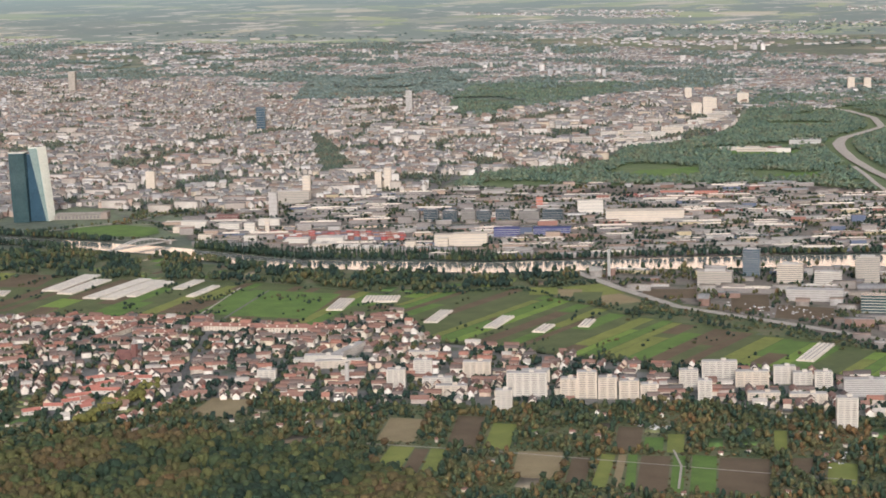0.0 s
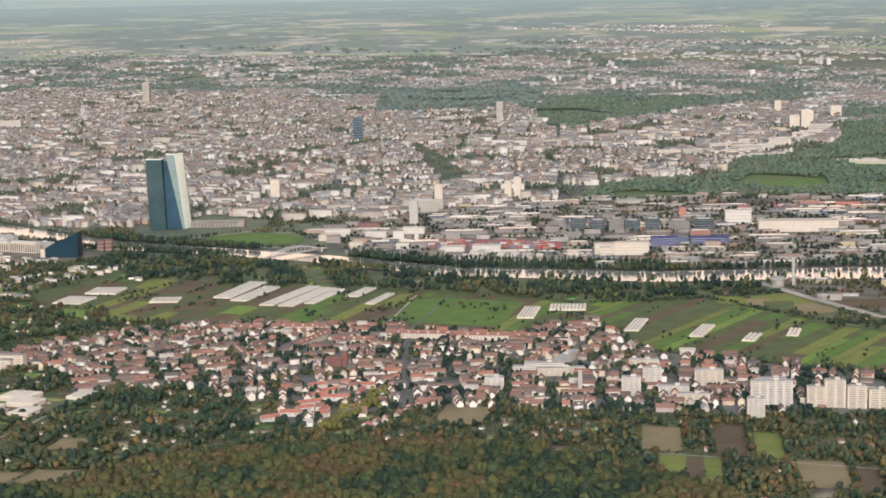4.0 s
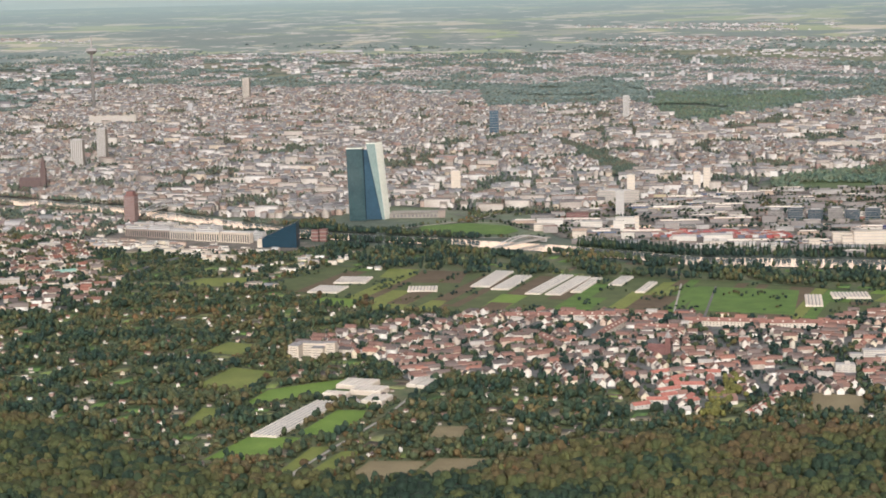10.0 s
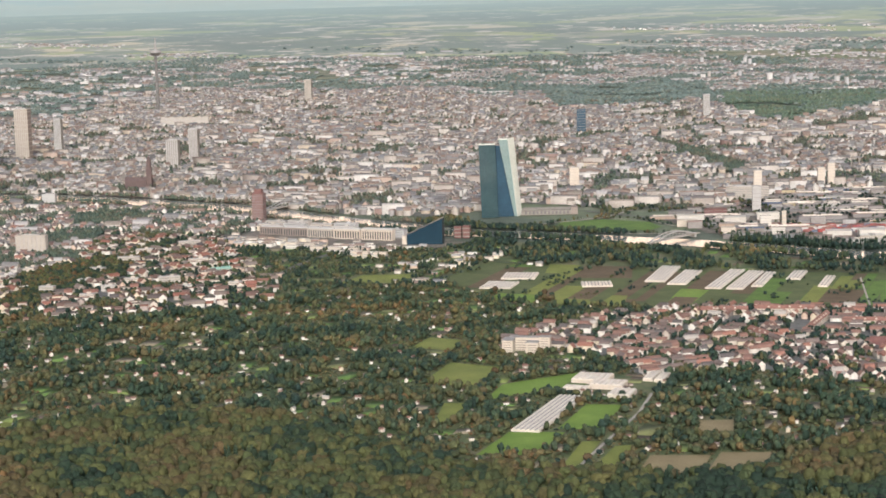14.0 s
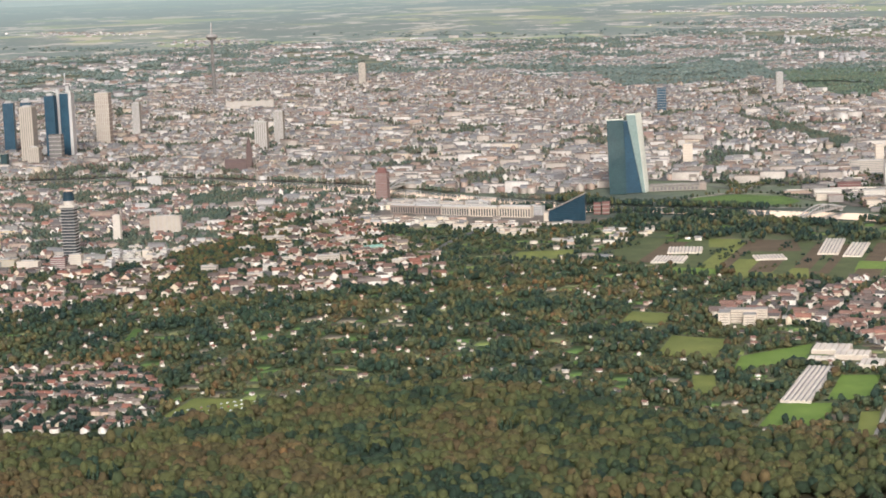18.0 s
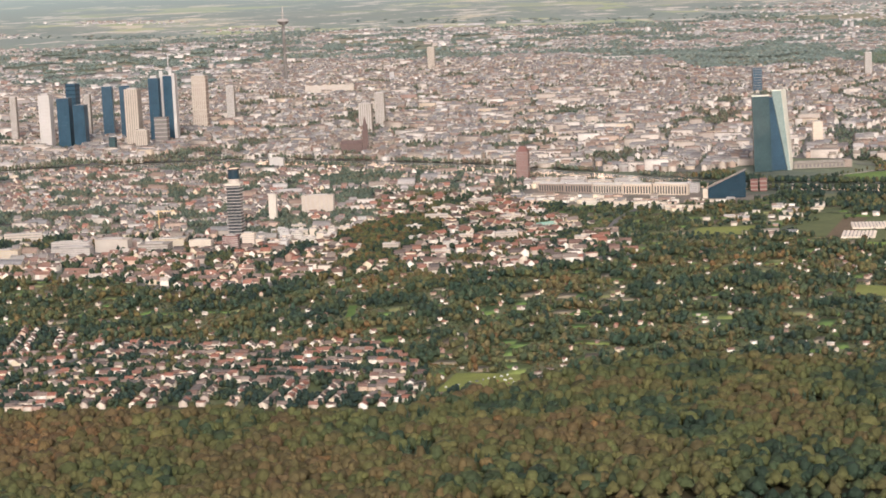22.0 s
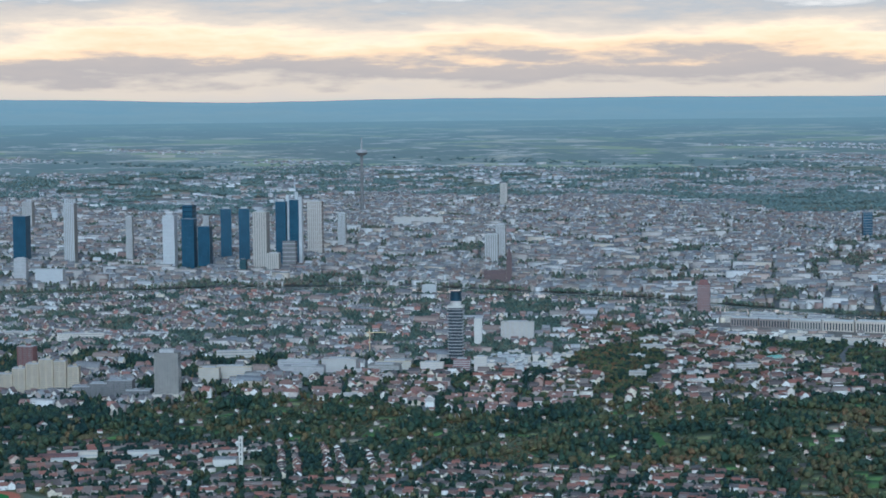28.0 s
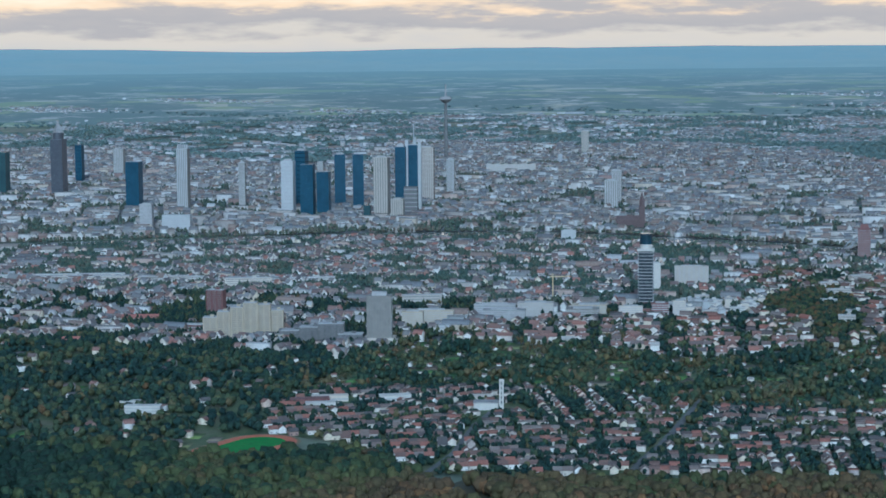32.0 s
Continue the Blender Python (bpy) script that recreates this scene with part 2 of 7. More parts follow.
M_PALEROAD = surface("pale_concrete_road", [(0.3, (0.37, 0.33, 0.28)), (0.7, (0.52, 0.465, 0.40))], 20.0, 3.0)
M_RAIL = surface("rail_ballast", [(0.3, (0.11, 0.085, 0.07)), (0.7, (0.17, 0.13, 0.11))], 14.0, 2.0)
M_CLAY = surface("red_track", [(0.3, (0.50, 0.135, 0.065)), (0.7, (0.60, 0.19, 0.10))], 12.0, 2.0)
M_TURF = surface("bright_turf", [(0.3, (0.035, 0.187, 0.012)), (0.7, (0.055, 0.242, 0.016))], 10.0, 2.0)


def crops(name, dark, pale):
    m, nt, b = mat(name, 0.9)
    c = ramp(nt, speck(nt, 40, 5), [(0.3, dark), (0.7, pale)])
    w = node(nt, "ShaderNodeTexWave", Scale=1.0, Distortion=1.5, Detail=2.0)
    nt.links.new(where(nt, 0.09), w.inputs["Vector"])
    f = ramp(nt, w.outputs["Fac"], [(0.2, (0.74, 0.74, 0.72)), (0.8, (1, 1, 1))])
    nt.links.new(mixed(nt, 1.0, c, f, "MULTIPLY"), b.inputs["Base Color"])
    return m


M_GRASS = crops("green_crops", (0.075, 0.145, 0.02), (0.13, 0.225, 0.032))
M_LAWN = crops("lime_green_lawn", (0.13, 0.22, 0.025), (0.21, 0.31, 0.045))
M_DARKGRASS = crops("meadow", (0.066, 0.094, 0.028), (0.118, 0.142, 0.045))
M_MEADOW = crops("pale_meadow", (0.09, 0.135, 0.045), (0.14, 0.18, 0.07))
M_SOIL = crops("ploughed_soil", (0.102, 0.068, 0.036), (0.152, 0.108, 0.060))
M_STRAW = crops("stubble", (0.235, 0.180, 0.092), (0.32, 0.25, 0.135))
M_OLIVE = crops("olive_crops", (0.15, 0.18, 0.032), (0.24, 0.26, 0.052))


def land():
    """Open country: fields, woods and pale villages."""
    m, nt, b = mat("open_country", 0.95)
    v = cells(nt, 260)
    f = ramp(nt, v.outputs["Color"], [(0.0, (0.15, 0.18, 0.11)), (0.3, (0.20, 0.21, 0.14)), (0.5, (0.17, 0.205, 0.115)),
                                      (0.7, (0.27, 0.24, 0.18)), (0.85, (0.13, 0.165, 0.10))], True)
    w = ramp(nt, speck(nt, 1500, 5, 0.65), [(0.47, (0, 0, 0)), (0.53, (1, 1, 1))])
    c = mixed(nt, w, f, (0.11, 0.135, 0.10))
    g = ramp(nt, speck(nt, 30, 4), [(0.3, (0.7, 0.7, 0.7)), (0.7, (1.1, 1.1, 1.1))])
    nt.links.new(mixed(nt, 1.0, c, g, "MULTIPLY"), b.inputs["Base Color"])
    return m


M_LAND = land()
M_TOWN = surface("town_ground", [(0.35, (0.144, 0.140, 0.128)), (0.5, (0.196, 0.187, 0.177)), (0.62, (0.098, 0.117, 0.073))], 60.0, 8.0)
M_GARDEN = surface("garden_ground", [(0.35, (0.075, 0.11, 0.04)), (0.5, (0.12, 0.14, 0.055)), (0.65, (0.17, 0.155, 0.085))], 45.0, 5.0)
M_YARD = surface("works_yard", [(0.35, (0.165, 0.135, 0.112)), (0.5, (0.225, 0.19, 0.158)), (0.66, (0.085, 0.095, 0.060))], 50.0, 6.0)
M_LITTER = surface("forest_floor", [(0.3, (0.05, 0.045, 0.02)), (0.7, (0.08, 0.07, 0.03))], 12.0, 2.0)

M_WATER, nt, b = mat("river_water", 0.16)
b.inputs["Base Color"].default_value = (0.22, 0.22, 0.20, 1)
b.inputs["IOR"].default_value = 1.5
b.inputs["Specular IOR Level"].default_value = 0.9
bumped(nt, b, speck(nt, 6, 3), 0.06, 0.3)


def distance(name, glow):
    """Far country: fields, woods and villages that fade into the blue of the hills; the haze is painted into the colour
    and the surface glows.
    """
    m, nt, b = mat(name, 1.0)
    v = cells(nt, 420)
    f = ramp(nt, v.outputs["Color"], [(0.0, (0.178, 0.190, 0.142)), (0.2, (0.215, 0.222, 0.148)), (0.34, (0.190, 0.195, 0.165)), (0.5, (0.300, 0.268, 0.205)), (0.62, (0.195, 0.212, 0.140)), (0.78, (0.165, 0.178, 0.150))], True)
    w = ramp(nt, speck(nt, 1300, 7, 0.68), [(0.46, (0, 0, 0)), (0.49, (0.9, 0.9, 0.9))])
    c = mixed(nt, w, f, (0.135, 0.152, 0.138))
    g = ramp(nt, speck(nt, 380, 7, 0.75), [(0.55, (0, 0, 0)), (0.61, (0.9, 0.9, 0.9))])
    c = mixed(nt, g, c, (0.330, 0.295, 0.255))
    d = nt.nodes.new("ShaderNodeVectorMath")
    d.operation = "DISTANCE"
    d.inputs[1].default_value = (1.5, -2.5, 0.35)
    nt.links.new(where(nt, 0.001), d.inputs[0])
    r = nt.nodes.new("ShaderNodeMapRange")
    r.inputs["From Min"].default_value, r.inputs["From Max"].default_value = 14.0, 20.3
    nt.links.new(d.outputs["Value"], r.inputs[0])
    # painted haze: the colour fades to hill blue with distance
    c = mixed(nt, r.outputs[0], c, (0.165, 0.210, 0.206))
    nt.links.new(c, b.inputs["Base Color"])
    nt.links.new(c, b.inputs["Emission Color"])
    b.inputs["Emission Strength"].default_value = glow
    b.inputs["Specular IOR Level"].default_value = 0.0
    return m


M_PLAIN = distance("hazed_distant_plain", 0.8)
M_HILLS, nt, b = mat("hazed_distant_hills", 1.0)
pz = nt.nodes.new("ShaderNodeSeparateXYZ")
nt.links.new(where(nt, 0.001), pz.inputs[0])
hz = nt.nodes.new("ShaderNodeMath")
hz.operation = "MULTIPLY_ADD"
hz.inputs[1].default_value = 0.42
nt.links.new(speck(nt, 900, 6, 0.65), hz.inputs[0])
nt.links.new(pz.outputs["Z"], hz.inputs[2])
# blue haze put into the hills' colour by height, and into their glow
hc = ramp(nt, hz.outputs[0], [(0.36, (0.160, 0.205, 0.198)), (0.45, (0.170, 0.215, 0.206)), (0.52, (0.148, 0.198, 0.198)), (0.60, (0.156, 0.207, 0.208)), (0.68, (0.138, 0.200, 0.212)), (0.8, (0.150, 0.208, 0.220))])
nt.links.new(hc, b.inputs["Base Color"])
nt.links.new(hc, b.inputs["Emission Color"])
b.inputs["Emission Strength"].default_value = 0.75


def clouds():
    m, nt, b = mat("cloud_bands", 1.0)
    p = nt.nodes.new("ShaderNodeSeparateXYZ")
    nt.links.new(where(nt, 0.001), p.inputs[0])
    st = nt.nodes.new("ShaderNodeVectorMath")
    st.operation = "MULTIPLY"
    st.inputs[1].default_value = (0.42, 0.42, 2.6)
    nt.links.new(where(nt, 0.001), st.inputs[0])
    n = node(nt, "ShaderNodeTexNoise", Scale=1.1, Detail=8.0, Roughness=0.62)
    nt.links.new(st.outputs[0], n.inputs["Vector"])
    h = nt.nodes.new("ShaderNodeMath")
    h.operation = "MULTIPLY_ADD"
    h.inputs[1].default_value = 1.2
    nt.links.new(n.outputs["Fac"], h.inputs[0])
    nt.links.new(p.outputs["Z"], h.inputs[2])
    r = nt.nodes.new("ShaderNodeMapRange")
    r.inputs["From Min"].default_value, r.inputs["From Max"].default_value = 1.05, 2.65
    nt.links.new(h.outputs[0], r.inputs[0])
    c = ramp(nt, r.outputs[0], [(0.0, (1.598, 1.006, 0.598)), (0.17, (1.752, 1.069, 0.590)), (0.27, (1.190, 0.755, 0.479)), (0.38, (1.291, 0.800, 0.490)), (0.46, (2.366, 1.231, 0.529)),
                                (0.57, (2.673, 1.480, 0.699)), (0.68, (1.854, 1.134, 0.629)), (0.78, (1.548, 0.983, 0.590)), (0.87, (1.241, 0.876, 0.598)), (0.94, (1.958, 1.318, 0.838)), (1.0, (2.790, 1.890, 1.257))])
    e = nt.nodes.new("ShaderNodeEmission")
    nt.links.new(c, e.inputs[0])
    nt.links.new(e.outputs[0], nt.nodes["Material Output"].inputs[0])
    return m


M_CLOUDS = clouds()

# ---- shaping helpers ----
def rise(x, y):
    """Height of the ground: flat by the river, a low terrace to the south, a slow rise far to the north."""
    x, y = np.asarray(x, float), np.asarray(y, float)
    s = np.clip((-900.0 - y) / 900.0, 0, 1)
    far = np.clip((np.hypot(x - 1500, y + 2500) - 9000) / 11000, 0, 2)
    return 16.0 * s * s * (3 - 2 * s) + 300.0 * far ** 1.2


def inside(pts, poly):
    x, y = pts[:, 0], pts[:, 1]
    hit = np.zeros(len(pts), bool)
    for (x0, y0), (x1, y1) in zip(poly, poly[1:] + poly[:1]):
        if y0 != y1:
            hit ^= ((y0 > y) != (y1 > y)) & (x < (x1 - x0) * (y - y0) / (y1 - y0) + x0)
    return hit


def near_line(pts, line, reach):
    d = np.full(len(pts), 1e9)
    for a, b in zip(line, line[1:]):
        a, b = np.array(a[:2], float), np.array(b[:2], float)
        s = np.clip(((pts - a) @ (b - a)) / ((b - a) @ (b - a)), 0, 1)
        d = np.minimum(d, np.linalg.norm(pts - a - s[:, None] * (b - a), axis=1))
    return d < reach


def mesh_of(name, verts, faces, material):
    me = bpy.data.meshes.new(name)
    me.from_pydata((np.asarray(verts, float) * K).tolist(), [], faces)
    for m in (material if isinstance(material, (list, tuple)) else [material]):
        me.materials.append(m)
    return me


def part(name, me, parent, label=""):
    ob = new(name, me)
    ob.parent = parent
    return tagged(ob, label)


def array_mesh(name, verts, tris, material):
    """A big mesh from arrays of places (true metres) and triangles."""
    me = bpy.data.meshes.new(name)
    me.vertices.add(len(verts))
    me.vertices.foreach_set("co", (verts * K).astype(np.float32).ravel())
    me.loops.add(tris.size)
    me.loops.foreach_set("vertex_index", tris.astype(np.int32).ravel())
    me.polygons.add(len(tris))
    me.polygons.foreach_set("loop_start", np.arange(0, tris.size, 3, dtype=np.int32))
    me.update(calc_edges=True)
    me.materials.append(material)
    return me


def strew(name, proto, places, sizes, turns, material):
    """One mesh of many copies of proto (verts, tris): places n x 3, sizes n x 3, turns n."""
    v, t = proto
    c, s = np.cos(turns)[:, None], np.sin(turns)[:, None]
    p = v[None] * sizes[:, None, :]
    w = np.stack([p[..., 0] * c - p[..., 1] * s, p[..., 0] * s + p[..., 1] * c, p[..., 2]], -1) + places[:, None, :]
    tris = t[None] + (np.arange(len(places)) * len(v))[:, None, None]
    return array_mesh(name, w.reshape(-1, 3), tris.reshape(-1, 3), material)


def stuff(name, me, label, category):
    return tagged(new(name, me), label, category, kind="stuff")


def grid_points(poly, step, jitter, rng, turn=0.0):
    """Jittered points of a turned grid inside a polygon."""
    p = np.array(poly, float)
    c, s = math.cos(turn), math.sin(turn)
    q = p @ np.array([[c, -s], [s, c]])
    (x0, y0), (x1, y1) = q.min(0), q.max(0)
    sx, sy = step if isinstance(step, tuple) else (step, step)
    gx, gy = np.meshgrid(np.arange(x0, x1, sx), np.arange(y0, y1, sy))
    g = np.stack([gx.ravel(), gy.ravel()], 1)
    g += rng.uniform(-0.5, 0.5, g.shape) * np.array([sx, sy]) * jitter
    g = g @ np.array([[c, s], [-s, c]])
    return g[inside(g, poly)]


def on_ground(p, lift=0.0):
    return np.column_stack([p, rise(p[:, 0], p[:, 1]) + lift])


def carpet(name, poly, material, lift, label, step=60.0, kind="structure", category="ground"):
    """Land cover over a polygon that follows the ground: cells of a grid, cut to the outline by the cell's middle."""
    p = np.array(poly, float)
    (x0, y0), (x1, y1) = p.min(0), p.max(0)
    xs, ys = np.arange(x0, x1 + step, step), np.arange(y0, y1 + step, step)
    gx, gy = np.meshgrid(xs, ys)
    v = np.stack([gx.ravel(), gy.ravel()], 1)
    n = len(xs)
    a = (np.arange(len(ys) - 1)[:, None] * n + np.arange(n - 1)[None]).ravel()
    mid = v[a] + step / 2
    a = a[inside(mid, poly)]
    tris = np.concatenate([np.stack([a, a + 1, a + n + 1], 1), np.stack([a, a + n + 1, a + n], 1)])
    used, tris = np.unique(tris, return_inverse=True)
    me = array_mesh(name, on_ground(v[used], lift), tris.reshape(-1, 3), material)
    return tagged(new(name, me), label, category, kind=kind)


def ribbon(name, line, material, lift, label, category="road", kind="structure"):
    """A band along rows of x, y, width."""
    v, f = [], []
    pts = []
    for (x0, y0, w0), (x1, y1, w1) in zip(line, line[1:]):
        for i in range(8):
            s = i / 8
            pts.append((x0 + (x1 - x0) * s, y0 + (y1 - y0) * s, w0 + (w1 - w0) * s))
    pts.append(line[-1])
    for i, (x, y, w) in enumerate(pts):
        a, b = pts[max(i - 3, 0)], pts[min(i + 3, len(pts) - 1)]
        d = Vector((b[0] - a[0], b[1] - a[1], 0)).normalized()
        for s in (-0.5, 0.5):
            px, py = x - d.y * w * s, y + d.x * w * s
            v.append((px, py, float(rise(px, py)) + lift))
        if i:
            f.append((2 * i - 2, 2 * i, 2 * i + 1, 2 * i - 1))
    ob = new(name, mesh_of(name, v, f, material))
    return tagged(ob, label, category, kind=kind)


# ---- plan: outlines of the land in true metres, the glass tower's foot at the origin ----
RIVER = [(4200, 1500, 150), (2900, 720, 150), (2060, 255, 150), (1790, 110, 145), (1560, -30, 135), (1370, -160, 125), (1160, -225, 110), (960, -290, 100),
         (600, -255, 95), (285, -270, 90), (0, -300, 110), (-390, -220, 120), (-760, -110, 120), (-1140, -90, 120), (-1470, -100, 125),
         (-1850, -330, 130), (-2200, -700, 130), (-2700, -1200, 130), (-3400, -1900, 130)]
FOREST_S = [(-2600, -2900), (-610, -2840), (-470, -2760), (-310, -2740), (-250, -2650), (-110, -2730), (10, -2655), (280, -2445), (560, -2365), (650, -2160), (740, -2040), (880, -2015), (1000, -2035), (1090, -2085), (1190, -2110), (1310, -2085), (1440, -2040), (1525, -1945),
            (1515, -1840), (1560, -1786), (1640, -1700), (1710, -1630), (1840, -1560), (2020, -1560), (2190, -1610), (2330, -1760),
            (2100, -2300), (1300, -2900), (300, -3500), (-1500, -3700), (-2600, -3500)]
SETTLEMENT = [(-540, -2330), (-250, -2165), (-40, -2200), (280, -2075), (450, -2190), (545, -2368), (400, -2425), (270, -2468), (0, -2630), (-130, -2700), (-270, -2610),
              (-420, -2600), (-500, -2480)]
VILLAGE = [(800, -1350), (850, -1010), (1150, -850), (1440, -830), (1470, -640), (1560, -700), (1680, -830), (2060, -830), (2420, -770), (3000, -500),
           (3000, -900), (2470, -1010), (2250, -1030), (1970, -1220), (1730, -1310), (1600, -1400), (1560, -1600), (1450, -1480), (1230, -1440), (1130, -1560), (1030, -1450),
           (820, -1430)]
GARDENS = [(240, -1240), (330, -900), (470, -960), (850, -1010), (800, -1350), (820, -1430), (1030, -1450), (1130, -1560), (1230, -1440), (1450, -1480), (1560, -1600), (1640, -1700),
           (1560, -1786), (1515, -1840), (1525, -1945), (1440, -2040), (1310, -2085), (1190, -2110), (1090, -2085), (1000, -2035), (880, -2015), (740, -2040), (650, -2160), (545, -2345), (450, -2190), (280, -2075),
           (-40, -2200), (-250, -2165), (-540, -2330), (-670, -2120), (-640, -1890), (-440, -1830), (-150, -1850), (-50, -1600), (150, -1540)]
WEST_GARDENS = [(-670, -2120), (-540, -2330), (-500, -2480), (-420, -2600), (-310, -2740), (-470, -2760), (-610, -2840), (-1900, -2860), (-1700, -2300), (-1120, -2200), (-740, -2230)]
EAST_GARDENS = [(1560, -1600), (1600, -1400), (1730, -1310), (1970, -1220), (2250, -1030), (2470, -1010), (3000, -900), (3000, -1400), (2330, -1760), (2190, -1610), (2020, -1560),
                (1840, -1560), (1710, -1630), (1640, -1700)]
HILL = [(-720, -640), (-420, -560), (-300, -700), (60, -980), (240, -1240), (150, -1540), (-50, -1600), (-150, -1850), (-440, -1830), (-640, -1890), (-640, -1600), (-560, -1450),
        (-380, -1300), (-450, -1000)]
SOUTH_BANK = [(-3400, -2000), (-2150, -760), (-1850, -470), (-1470, -240), (-760, -250), (-420, -330), (-420, -560), (-720, -640), (-450, -1000), (-380, -1300), (-560, -1450),
              (-640, -1600), (-640, -1890), (-670, -2120), (-1120, -2200), (-1700, -2300), (-3000, -2400)]
QUAY = [(-420, -330), (0, -390), (150, -430), (130, -560), (-60, -640), (-300, -700), (-420, -560)]
NORTH_GARDENS = [(-300, -700), (-60, -640), (130, -560), (150, -430), (330, -640), (350, -900), (330, -900), (240, -1240), (60, -980)]
GROVE = [(1199, -1533), (1290, -1440), (1400, -1480), (1500, -1600), (1540, -1690), (1381, -1719)]
FIELDS_A = [(350, -900), (330, -640), (520, -660), (1030, -500), (1370, -480), (1470, -640), (1440, -830), (1150, -850), (850, -1010), (470, -960)]
FIELDS_B = [(1370, -480), (1560, -330), (1860, -480), (2370, -590), (3000, -420), (3000, -500), (2420, -770), (2060, -830), (1680, -830), (1560, -700), (1470, -640)]
BANK_WOOD = [(150, -430), (300, -340), (600, -320), (840, -365), (1160, -300), (1400, -245), (1620, -110), (1600, -300), (1560, -330), (1370, -480), (1030, -500), (520, -660), (330, -640)]
OFFICES = [(1640, -60), (1830, 10), (2100, 160), (2900, 610), (3000, -420), (2370, -570), (2030, -410), (1730, -250), (1620, -160)]
EMBANKMENT = [(1560, -330), (1600, -300), (1620, -160), (1730, -250), (2030, -410), (2370, -570), (3000, -420), (2370, -600), (1860, -490)]
HARBOUR = [(330, 90), (620, -160), (1100, -120), (1330, -60), (1560, 60), (2000, 350), (2900, 830), (2900, 1500), (1640, 1280), (1390, 1360), (850, 1090), (590, 920), (360, 560)]
BANK_GROVE = [(-414, -1171), (-430, -960), (-377, -860), (-240, -1100), (-87, -1483), (-91, -1611), (-249, -1330), (-330, -1315)]
EAST_WOOD = [(590, 930), (500, 1130), (510, 1340), (600, 1440), (690, 1630), (540, 2045), (630, 2300), (630, 2550), (545, 2910), (260, 3650), (0, 4350), (700, 4300), (2400, 3000), (2900, 1500), (1640, 1300),
             (1390, 1370), (850, 1110)]
MEADOWS = [[(890, 2050), (960, 1930), (1130, 2010), (1100, 2170), (1000, 2180), (900, 2130)], [(940, 2425), (1060, 2465), (1050, 2530), (920, 2490)], [(881, 1363), (861, 1505), (983, 1643), (1076, 1466), (1006, 1324)], [(1195, 1396), (1289, 1604), (1371, 1650), (1412, 1507)], [(960, 2250), (1060, 2390), (1110, 2330), (1010, 2200)]]
NORTH_WOOD = [(-1199, 3703), (-1509, 4391), (-1321, 4550), (-855, 4802), (-617, 4186), (-620, 3667), (-524, 2855), (-845, 3142)]
FAR_WOOD = [(-2646, 4615), (-2441, 5126), (-2002, 5194), (-1466, 4200), (-1424, 3653), (-1840, 3383)]
WEST_WOOD = [(-7280, 5360), (-6342, 5190), (-5774, 5357), (-4995, 4614), (-4141, 3000), (-3565, 2211), (-3926, 2128), (-5000, 2500), (-6500, 3700)]
MID_WOOD = [(-5068, 5058), (-5888, 6351), (-4512, 6690), (-3667, 5383), (-4200, 4900)]
TOWN = [(-3400, -1760), (-2250, -560), (-1850, -230), (-1470, -20), (-1140, -20), (-760, -30), (-390, -110), (-160, -60), (-140, 250), (330, 250), (360, 560), (560, 900), (470, 1120), (480, 1330), (580, 1430), (660, 1620), (515, 2035), (610, 2290),
        (610, 2540), (525, 2900), (235, 3640), (-50, 4350), (-500, 4400), (-560, 2950), (-900, 3300), (-1500, 4000), (-2300, 3700), (-2900, 4300), (-4800, 4300), (-6200, 2600), (-6000, 300), (-4600, -800)]
OUTER_TOWN = [(-4800, 4250), (-2900, 4250), (-2300, 3650), (-1500, 3950), (-900, 3250), (-560, 2900), (-300, 3850), (500, 3450), (720, 4250), (500, 5600), (-900, 7000), (-3500, 7600), (-6600, 6500), (-7400, 4300), (-6150, 2600)]
WEDGE_PARK = [(130, 1100), (10, 1270), (-415, 1765), (-730, 2090), (-745, 2070), (-460, 1720), (-75, 1215), (50, 1070)]
PARKS = 0.17         # parks lie where the slow noise below is over this

# ---- the land ----
def disc(name, radii, material, label, turn=(0.0, 2 * math.pi), lift=-1.5, kind="structure", category="ground"):
    """Rings of ground round the middle of the flight."""
    spokes = np.linspace(*turn, 145)
    r, a = np.meshgrid(radii, spokes, indexing="ij")
    x, y = 1500 + r * np.cos(a), -2500 + r * np.sin(a)
    v = np.stack([x, y, rise(x, y) + lift], -1).reshape(-1, 3)
    i = (np.arange(len(radii) - 1)[:, None] * 145 + np.arange(144)[None]).ravel()
    tris = np.concatenate([np.stack([i, i + 145, i + 146], 1), np.stack([i, i + 146, i + 1], 1)])
    return tagged(new(name, array_mesh(name, v, tris, material)), label, category, kind=kind)


disc("ground", np.concatenate([[0.0], np.geomspace(200, 11500, 90)]), M_LAND, "wide green and brown plain with fields and woods")
disc("backdrop_plain", np.linspace(11480, 20500, 50), M_PLAIN, "pale green far plain with haze painted into it", lift=-3.0, category="backdrop")
hr, ha = np.linspace(20300, 22600, 14), np.linspace(0, 2 * math.pi, 361)
hv = []
for i, r in enumerate(hr):
    s = i / 13
    for a in ha:
        crest = 262 + 34 * math.sin(3 * a + 0.4) + 40 * noise.noise((4 * math.cos(a), 4 * math.sin(a), 0.3)) + 26 * noise.noise((14 * math.cos(a), 14 * math.sin(a), 2.0)) \
            + 9 * noise.noise((60 * math.cos(a), 60 * math.sin(a), 5.0))
        hv.append((1500 + r * math.cos(a), -2500 + r * math.sin(a), 290 + crest * s ** 0.8))
hf = [(i * 361 + j, i * 361 + j + 1, (i + 1) * 361 + j + 1, (i + 1) * 361 + j) for i in range(13) for j in range(360)]
